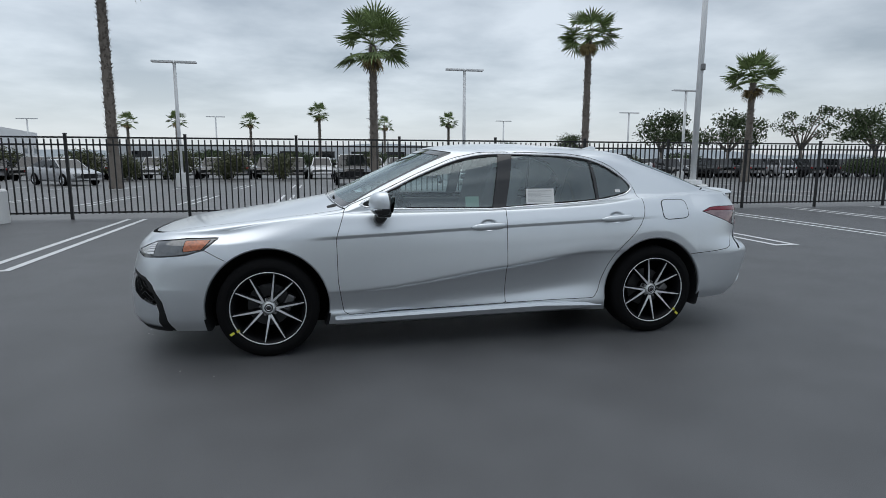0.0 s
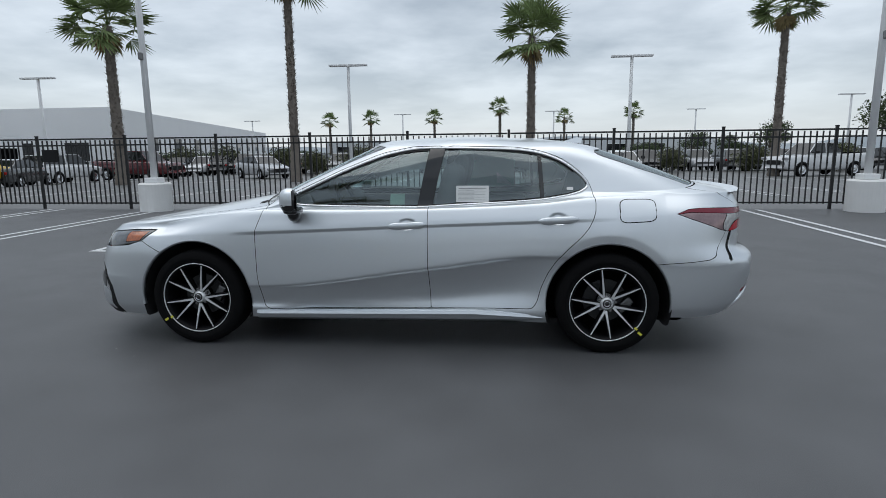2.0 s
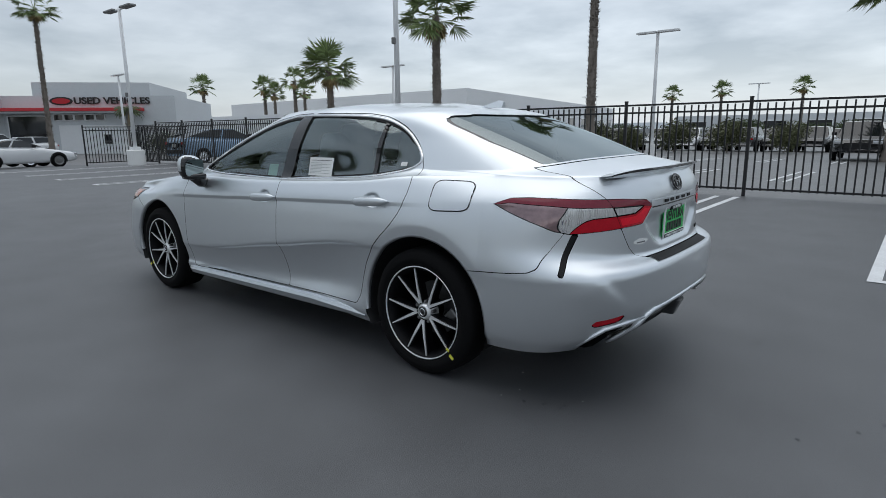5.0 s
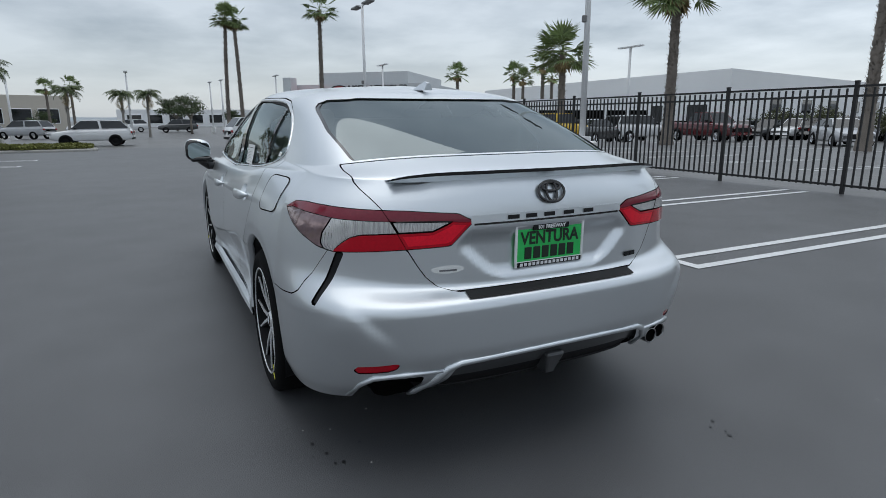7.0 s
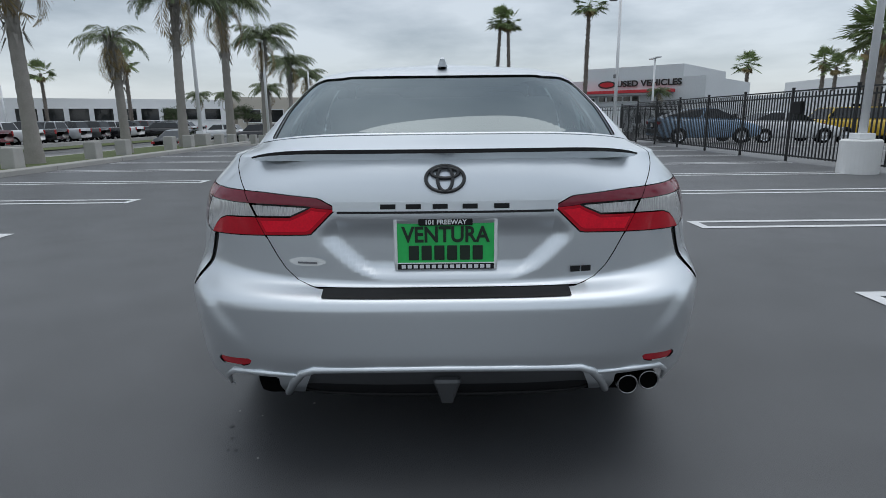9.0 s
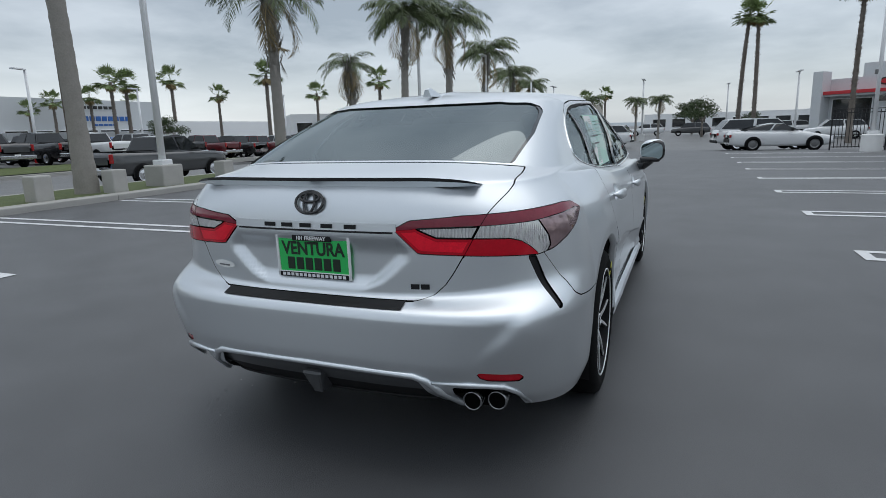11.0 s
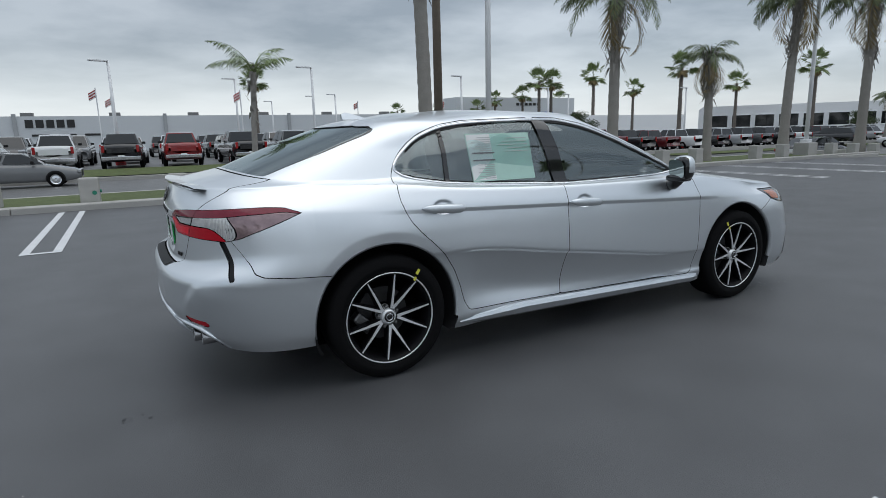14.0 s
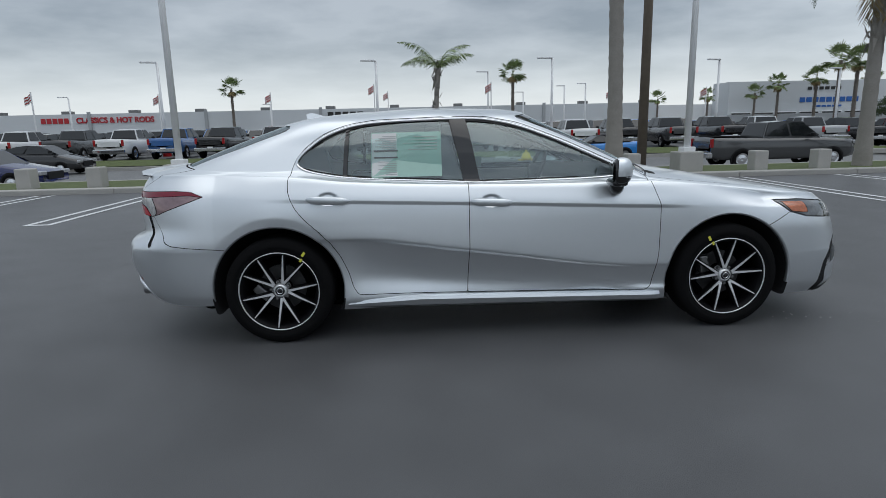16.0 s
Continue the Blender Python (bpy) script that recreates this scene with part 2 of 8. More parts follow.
RED_LENS = mat("red_lens", (0.50, 0.003, 0.016), 0.12, vary=0.12, scale=30, fine=120, coat=0.25, spec=0.3)
SMOKED_LENS = mat("smoked_dark_red_lens", (0.20, 0.022, 0.040), 0.10, vary=0.15, scale=20, coat=0.15, spec=0.35)
CLEAR_LENS = mat("clear_lens_over_reflector", (0.86, 0.86, 0.86), 0.10, metal=0.45, vary=0.12, scale=26, fine=65, coat=0.9)
FLUTED = CLEAR_LENS.node_tree
flute_sep, flute_abs, flute_sum, flute_sin = FLUTED.nodes.new("ShaderNodeSeparateXYZ"), FLUTED.nodes.new("ShaderNodeMath"), FLUTED.nodes.new("ShaderNodeMath"), FLUTED.nodes.new("ShaderNodeMath")
flute_abs.operation, flute_sum.operation, flute_sin.operation = "ABSOLUTE", "SUBTRACT", "SINE"
flute_freq, flute_bump = FLUTED.nodes.new("ShaderNodeMath"), FLUTED.nodes.new("ShaderNodeBump")
flute_freq.operation, flute_freq.inputs[1].default_value = "MULTIPLY", 2 * math.pi / 0.0115
flute_bump.inputs["Strength"].default_value, flute_bump.inputs["Distance"].default_value = 0.8, 0.0035
lens_co = next(k for k in FLUTED.nodes if k.type == "TEX_COORD")
FLUTED.links.new(lens_co.outputs["Object"], flute_sep.inputs[0])
FLUTED.links.new(flute_sep.outputs["Y"], flute_abs.inputs[0])
FLUTED.links.new(flute_abs.outputs[0], flute_sum.inputs[0])
FLUTED.links.new(flute_sep.outputs["X"], flute_sum.inputs[1])
FLUTED.links.new(flute_sum.outputs[0], flute_freq.inputs[0])
FLUTED.links.new(flute_freq.outputs[0], flute_sin.inputs[0])
FLUTED.links.new(flute_sin.outputs[0], flute_bump.inputs["Height"])
FLUTED.links.new(flute_bump.outputs[0], FLUTED.nodes["Principled BSDF"].inputs["Normal"])
AMBER = mat("amber_lens", (0.44, 0.12, 0.04), 0.1, vary=0.5, scale=40, coat=0.8)
PAPER = mat("white_paper", (0.78, 0.79, 0.78), 0.7, vary=0.03, scale=20)
PAPER_GREEN = mat("pale_green_paper", (0.45, 0.66, 0.58), 0.7, vary=0.05, scale=12)
PALE_INK = mat("pale_grey_ink", (0.42, 0.44, 0.44), 0.8, vary=0.1, scale=20)
INK = mat("grey_ink", (0.16, 0.16, 0.17), 0.8, vary=0.1, scale=20)
PLATE_GREEN = mat("green_plate", (0.035, 0.56, 0.13), 0.4, vary=0.06, scale=10)
PLATE_DARK = mat("dark_plate_print", (0.015, 0.028, 0.018), 0.5, vary=0.05, scale=20)
YELLOW_TAG = mat("yellow_sticker", (0.75, 0.72, 0.08), 0.5, vary=0.06, scale=40)
CAR_PAINT = mat("silver_metallic_paint", (0.765, 0.80, 0.83), 0.41, metal=1.0, vary=0.035, scale=1.3, fine=900, coat=0.8)
CAR_PAINT.node_tree.nodes["Principled BSDF"].inputs["Coat Roughness"].default_value = 0.10


# ---- mesh helpers ----
def mesh_data(name, verts, faces, material, normals=None, smooth=True):
    me = bpy.data.meshes.new(name)
    me.from_pydata([tuple(map(float, v)) for v in verts], [], [tuple(int(i) for i in f) for f in faces])
    me.materials.append(material)
    if smooth:
        me.polygons.foreach_set("use_smooth", [True] * len(me.polygons))
    if normals is not None:
        me.normals_split_custom_set_from_vertices([tuple(map(float, v)) for v in normals])
    me.update()
    return me


def thing(name, label, category, at=None, group="", kind=""):
    """An Empty at a thing's base, which parents its parts."""
    ob = new(name)
    ob.empty_display_size = 0.1
    if at is not None:
        ob.matrix_basis = at
    return tagged(ob, label, category, group, kind)


def link_mesh(name, me, parent=None, label=""):
    ob = new(name, me)
    if parent is not None:
        ob.parent = parent
    if label:
        ob["label"] = label
    return ob


def part(name, bm, material, parent, label="", smooth=False):
    me = bpy.data.meshes.new(name)
    bm.to_mesh(me)
    bm.free()
    me.materials.append(material)
    if smooth:
        me.polygons.foreach_set("use_smooth", [True] * len(me.polygons))
    return link_mesh(name, me, parent, label)


def box(cx, cy, cz, sx, sy, sz, bev=0.0, seg=2, bm=None, m=None):
    b = bmesh.new()
    bmesh.ops.create_cube(b, size=1)
    bmesh.ops.scale(b, vec=(sx, sy, sz), verts=b.verts)
    if bev > 0:
        bmesh.ops.bevel(b, geom=b.edges[:], offset=bev, segments=seg, affect="EDGES", profile=0.5)
    bmesh.ops.translate(b, vec=(cx, cy, cz), verts=b.verts)
    if m is not None:
        bmesh.ops.transform(b, matrix=m, verts=b.verts)
    if bm is None:
        return b
    me = bpy.data.meshes.new("tmp")
    b.to_mesh(me)
    b.free()
    bm.from_mesh(me)
    bpy.data.meshes.remove(me)
    return bm


def tube(points, radii, seg=10, caps=True, bm=None):
    """A round bar through points, with a radius at each."""
    bm = bm or bmesh.new()
    pts = [Vector(p) for p in points]
    if isinstance(radii, (int, float)):
        radii = [radii] * len(pts)
    rings = []
    prev = None
    for i, p in enumerate(pts):
        d = (pts[min(i + 1, len(pts) - 1)] - pts[max(i - 1, 0)]).normalized()
        side = prev - d * prev.dot(d) if prev is not None else (Vector((1, 0, 0)) if abs(d.x) < 0.8 else Vector((0, 1, 0))).cross(d)
        side.normalize()
        prev = side
        up = d.cross(side)
        rings.append([bm.verts.new(p + (side * math.cos(a) + up * math.sin(a)) * radii[i]) for a in (2 * math.pi * k / seg for k in range(seg))])
    for a, b in zip(rings, rings[1:]):
        for k in range(seg):
            bm.faces.new((a[k], a[(k + 1) % seg], b[(k + 1) % seg], b[k]))
    if caps:
        bm.faces.new(rings[0][::-1])
        bm.faces.new(rings[-1])
    return bm


def lathe(profile, seg=48, axis="y", bm=None, closed=False):
    """A turned form: profile of (radius, along the axis)."""
    bm = bm or bmesh.new()
    rings = []
    for r, h in profile:
        ring = []
        for k in range(seg):
            a = 2 * math.pi * k / seg
            c, s = r * math.cos(a), r * math.sin(a)
            ring.append(bm.verts.new((c, h, s) if axis == "y" else (c, s, h)))
        rings.append(ring)
    pairs = list(zip(rings, rings[1:])) + ([(rings[-1], rings[0])] if closed else [])
    for a, b in pairs:
        for k in range(seg):
            bm.faces.new((a[k], b[k], b[(k + 1) % seg], a[(k + 1) % seg]))
    return bm

ALLOY_BLACK = mat("black_alloy_paint", (0.004, 0.004, 0.005), 0.5, vary=0.1, scale=20, spec=0.15)
SPOKE_FACE = mat("bright_machined_spoke", (0.88, 0.89, 0.90), 0.35, metal=0.55, vary=0.04, scale=20)
SMOKY_LENS = mat("smoky_clear_lens", (0.31, 0.22, 0.23), 0.10, metal=0.6, vary=0.2, scale=18, fine=70, coat=0.3)
SMOKY_GREY = mat("smoky_grey_lens", (0.15, 0.155, 0.16), 0.10, metal=0.7, vary=0.45, scale=25, fine=90, coat=0.8)
BRAKE_IRON = mat("dull_brake_iron", (0.07, 0.07, 0.072), 0.5, metal=0.6, vary=0.2, scale=15)
RED_CORE = mat("bright_red_light_bar", (0.85, 0.012, 0.035), 0.2, vary=0.15, scale=40, fine=160, spec=0.3)

# ---- ground, parking lot, kerb, street ----
def ground_z(y, x=0.0):
    """The lie of the land: level where the car stands, falling to the street, behind the fence and past the lot's far end."""
    z = float(np.interp(y, (-1500, -120, -31.5, -29.4, -28.9, -14.4, -12.6, -9.5, 9.0, 62, 1500), (-0.3, -0.25, -0.15, -0.40, -0.55, -0.48, -0.02, 0.0, 0.0, -0.8, -0.8)))
    return z - 0.035 * min(max(-22.0 - x, 0), 16)


def strip_sheet(name, x0, x1, ys, lift, material, nx=2):
    xs = np.linspace(x0, x1, nx) if isinstance(nx, int) else np.array(nx, float)
    nx = len(xs)
    v = [(x, y, ground_z(y, x) + lift) for y in ys for x in xs]
    f = [(j * nx + i, j * nx + i + 1, (j + 1) * nx + i + 1, (j + 1) * nx + i) for j in range(len(ys) - 1) for i in range(nx - 1)]
    return link_mesh(name, mesh_data(name, v, f, material, smooth=False))


ground = strip_sheet("ground", -1500, 1500, (-1500, -300, -120, -60, -31.5, -29.4, -28.9, -14.4, -12.6, -9.5, 9.0, 62, 400, 1500), -0.004, STREET, (-1500, -300, -80, -38, -30, -22, 0, 60, 300, 1500))
tagged(ground, "grey asphalt ground falling gently to the street", "ground", kind="structure")
lot = strip_sheet("parking_lot", -38, 60, (-9.5, -4, 4, 8.7), 0.0, ASPHALT, (-38, -30, -22, 0, 30, 60))
tagged(lot, "dark freshly sealed asphalt of the parking lot", "pavement", kind="structure")
verge = strip_sheet("grass_verge", -48, 70, (-12.5, -12.3, -11.0, -9.9), 0.10, GRASS, 60)
tagged(verge, "thin patchy grass strip between kerb and street", "grass", kind="structure")

STALL = 2.7
BAY_RIGHT, BAY_LEFT = 0.53, 0.82


def bay_marking(cx, y_open, y_end, w=0.43, line=0.10):
    """A hairpin stall marking: two lines joined at the aisle."""
    bm = bmesh.new()
    d = 1 if y_end > y_open else -1
    z = 0.005
    def quad(x0, x1, y0, y1):
        bm.faces.new([bm.verts.new((x, y, z)) for x, y in ((x0, y0), (x1, y0), (x1, y1), (x0, y1))])
    quad(cx - w / 2, cx - w / 2 + line, y_open + d * line, y_end)
    quad(cx + w / 2 - line, cx + w / 2, y_open + d * line, y_end)
    quad(cx - w / 2, cx + w / 2, y_open, y_open + d * line)
    bmesh.ops.recalc_face_normals(bm, faces=bm.faces)
    for f in bm.faces:
        if f.normal.z < 0:
            f.normal_flip()
    ob = part("bay_marking", bm, LINE, None)
    return tagged(ob, "white painted double line between parking bays", "road marking", "bay markings", "structure")


for k in range(-8, 9):
    bay_marking(BAY_RIGHT + STALL * k, 2.72, 8.5)
for k in range(-7, 9):
    bay_marking(BAY_LEFT + STALL * k, -4.57, -9.35)
for k in range(-10, 12):
    bm = bmesh.new()
    for dx in (-0.17, 0.17):
        for y0, y1 in ((13.0, 18.0), (24.5, 29.5)):
            xx = BAY_RIGHT + STALL * k + dx
            bm.faces.new([bm.verts.new((x, y, ground_z(y) + 0.006)) for x, y in ((xx - 0.05, y0), (xx + 0.05, y0), (xx + 0.05, y1), (xx - 0.05, y1))])
    tagged(part("bay_marking", bm, LINE, None), "worn white parking line behind the fence", "road marking", "far bay markings", "structure")

# the kerb, in cast lengths
KERB_LEN = 3.0
kerb_bm = box(0, 0, 0, KERB_LEN - 0.008, 0.16, 0.30, 0.02)
kerb_me = bpy.data.meshes.new("kerb_length")
kerb_bm.to_mesh(kerb_me)
kerb_bm.free()
kerb_me.materials.append(CONCRETE)
for k in range(-15, 23):
    ob = link_mesh("kerb", kerb_me)
    ob.location = (k * KERB_LEN, -9.60, -0.03 + ground_z(-9.6, k * KERB_LEN))
    tagged(ob, "low grey concrete kerb along the verge", "kerb", "kerb lengths", "structure")
walk_bm = box(22, -9.86, 0.04, 96, 0.35, 0.13, 0.01)
tagged(part("kerb_apron", walk_bm, CONCRETE, None), "narrow concrete apron behind the kerb", "kerb", kind="structure")
street_kerb = box(20, -12.65, -0.10, 100, 0.18, 0.36, 0.02)
tagged(part("street_kerb", street_kerb, CONCRETE, None), "street-side concrete kerb", "kerb", kind="structure")
far_kerb = box(0, -29.0, -0.52, 220, 0.25, 0.30, 0.02)
tagged(part("far_kerb", far_kerb, CONCRETE, None), "kerb on the far side of the street", "kerb", kind="structure")
far_verge = strip_sheet("far_verge", -110, 110, (-31.6, -29.4), 0.06, GRASS, 40)
tagged(far_verge, "green planting strip across the street", "grass", kind="structure")


# ---- fence ----
FENCE_Y, PANEL, FENCE_H = 8.72, 2.31, 1.72
FENCE_X0 = 0.75
picket_bm = box(0, 0, 0, 0.025, 0.025, FENCE_H - 0.16)
picket_me = bpy.data.meshes.new("picket")
picket_bm.to_mesh(picket_me)
picket_bm.free()
picket_me.materials.append(BLACK_STEEL)


def fence_panel(m):
    f = thing("fence", "black steel picket fence panel with square posts", "fence", m, "fence panels")
    part("post", box(0, 0, FENCE_H / 2 + 0.02, 0.056, 0.056, FENCE_H + 0.06, 0.004), BLACK_STEEL, f)
    part("post_cap", box(0, 0, FENCE_H + 0.055, 0.066, 0.066, 0.022, 0.005), BLACK_STEEL, f)
    for z in (FENCE_H - 0.02, FENCE_H - 0.17, 0.14):
        part("rail", box(PANEL / 2, 0, z, PANEL - 0.07, 0.036, 0.036, 0.003), BLACK_STEEL, f)
    for i in range(17):
        ob = link_mesh("picket", picket_me, f)
        ob.location = (0.075 + (i + 0.5) * (PANEL - 0.15) / 17, 0, 0.08 + (FENCE_H - 0.1) / 2)
    return f


first_panel = fence_panel(pose(FENCE_X0, FENCE_Y, 0))
for k in list(range(-9, 0)) + list(range(1, 13)):
    copy_thing(first_panel, pose(FENCE_X0 + k * PANEL, FENCE_Y, 0))
# the return of the fence by the gate
for k in range(2):
    copy_thing(first_panel, pose(-25.6 + 0.2 * k, 7.0 + 2.31 * k, -0.12, 0, 0, 86))
copy_thing(first_panel, pose(-22.35, 8.72, 0))
copy_thing(first_panel, pose(-24.66, 8.72, -0.08))
meter = thing("fence_sign_box", "black box fixed to the fence rail", "box", pose(FENCE_X0 - 5 * PANEL + 0.35, FENCE_Y - 0.06, 1.30))
part("case", box(0, 0, 0, 0.36, 0.08, 0.30, 0.012), DARK, meter)


# ---- lamp posts ----
def lamp_post(m, base_h, base_r, white, h, arms, label):
    p = thing("street_lamp", label, "street lamp", m, "lot lamps")
    part("base", lathe([(0.001, -0.02), (base_r, -0.02), (base_r, base_h - 0.03), (base_r - 0.03, base_h), (0.001, base_h)], 32, "z"), WHITE_CONCRETE if white else CONCRETE, p, "concrete pedestal", smooth=False)
    part("base_plate", box(0, 0, base_h + 0.06, 0.32, 0.32, 0.12, 0.02), WHITE_PAINT, p)
    part("pole", tube([(0, 0, base_h + 0.1), (0, 0, h)], [0.075, 0.06], 12), WHITE_PAINT, p, smooth=True)
    part("camera_box", box(0.0, -0.09, h * 0.46, 0.08, 0.12, 0.16, 0.02), GREY_METAL, p)
    for d in arms:
        part("arm", tube([(0, 0, h - 0.08), (d * 0.35, 0, h - 0.05)], 0.035, 8), WHITE_PAINT, p)
        part("lamp_head", box(d * 0.75, 0, h - 0.04, 0.85, 0.32, 0.09, 0.03), GREY_METAL, p, "flat grey lamp head")
    return p


lamp_post(pose(-7.5, 8.22, 0), 0.66, 0.36, True, 7.6, (-1, 1), "white lamp post on a round white concrete pedestal")
lamp_post(pose(8.1, 8.22, 0), 0.66, 0.36, True, 7.6, (-1, 1), "white lamp post on a round white concrete pedestal")
lamp_post(pose(-21.8, 7.55, 0), 0.62, 0.34, True, 6.1, (-1, 1), "white lamp post with two heads near the gate")

# stones and drips on the asphalt round the car
rng_d = random.Random(77)
dV, dF = [], []
for cx, cy, k, spread in ((-1.95, 0.75, 9, 0.10), (-2.10, 0.80, 7, 0.10), (-2.48, 0.88, 6, 0.12), (-2.46, -0.12, 8, 0.06), (1.80, -0.75, 5, 0.16), (-1.9, -1.25, 5, 0.2), (2.9, 1.5, 4, 0.4)):
    for _ in range(k):
        x, y, r = cx + rng_d.gauss(0, spread), cy + rng_d.gauss(0, spread), rng_d.uniform(0.003, 0.008)
        s0 = len(dV)
        for i in range(6):
            a = i * math.pi / 3
            q = r * rng_d.uniform(0.7, 1.2)
            dV.append((x + q * math.cos(a), y + q * math.sin(a), 0.001))
        dV.append((x, y, 0.001 + r * 0.6))
        dF += [(s0 + i, s0 + (i + 1) % 6, s0 + 6) for i in range(6)]
tagged(link_mesh("gravel", mesh_data("gravel", dV, dF, CONCRETE, smooth=False)), "few pale stone chips lying on the asphalt", "gravel", kind="stuff")
OIL = mat("dark_oil_drip", (0.018, 0.018, 0.02), 0.35, vary=0.2, scale=20)
dV, dF = [], []
for cx, cy, k, sx, sy in ((2.60, 0.715, 5, 0.05, 0.02), (2.0, -0.75, 8, 0.12, 0.06), (3.0, -0.3, 3, 0.2, 0.2), (-2.9, -1.4, 4, 0.15, 0.1)):
    for _ in range(k):
        x, y, r = cx + rng_d.gauss(0, sx), cy + rng_d.gauss(0, sy), rng_d.uniform(0.003, 0.008)
        s0 = len(dV)
        for i in range(9):
            a = i * 2 * math.pi / 9
            q = r * rng_d.uniform(0.7, 1.25)
            dV.append((x + q * 1.5 * math.cos(a), y + q * math.sin(a), 0.004))
        dF.append(tuple(range(s0, s0 + 9)))
tagged(link_mesh("oil_drips", mesh_data("oil_drips", dV, dF, OIL, smooth=False)), "small dark oil drips on the asphalt", "stain", kind="stuff")

# ---- the silver sedan ----
def pchip(x, xs, ys):
    """Smooth curve through control points, with no overshoot."""
    xs, ys, x = np.asarray(xs, float), np.asarray(ys, float), np.asarray(x, float)
    h, d = np.diff(xs), np.diff(ys) / np.diff(xs)
    m = np.zeros_like(ys)
    for i in range(1, len(xs) - 1):
        if d[i - 1] * d[i] > 0:
            w1, w2 = 2 * h[i] + h[i - 1], h[i] + 2 * h[i - 1]
            m[i] = (w1 + w2) / (w1 / d[i - 1] + w2 / d[i])
    m[0], m[-1] = d[0], d[-1]
    x = np.clip(x, xs[0], xs[-1])
    k = np.clip(np.searchsorted(xs, x) - 1, 0, len(h) - 1)
    t = (x - xs[k]) / h[k]
    return (ys[k] * (2 * t**3 - 3 * t**2 + 1) + h[k] * m[k] * (t**3 - 2 * t**2 + t) + ys[k + 1] * (3 * t**2 - 2 * t**3) + h[k + 1 - 1] * m[k + 1] * (t**3 - t**2))


NF, NS = 56, 240
REAR_PH = np.unique(np.concatenate([np.linspace(0, math.pi / 2, 65)[1:], np.arccos(np.linspace(0, 0.55, 30) ** 1.25)]))


def ring(xf, xr, xa, xb, zf, zr, zside, wside, nf=2.5, nr=2.5):
    """One line round half the car, from the front's middle along the side to the rear's middle."""
    th = np.linspace(0, math.pi / 2, NF + 1)[:0:-1]
    ph = REAR_PH
    xs = np.linspace(xa, xb, NS)
    z, w = pchip(xs, *zip(*zside)), pchip(xs, *zip(*wside))
    fx = xa + (xf - xa) * np.sin(th) ** (2 / nf)
    fy = w[0] * np.abs(np.cos(th)) ** (2 / nf)
    fy[0] = 0
    rx = xb + (xr - xb) * np.sin(ph) ** (2 / nr)
    ry = w[-1] * np.abs(np.cos(ph)) ** (2 / nr)
    ry[-1] = 0
    fz = z[0] + (zf - z[0]) * np.sin(th) ** 2
    rz = z[-1] + (zr - z[-1]) * np.sin(ph) ** 2
    return np.stack([np.concatenate([fx, xs, rx]), np.concatenate([fy, w, ry]), np.concatenate([fz, z, rz])], 1)


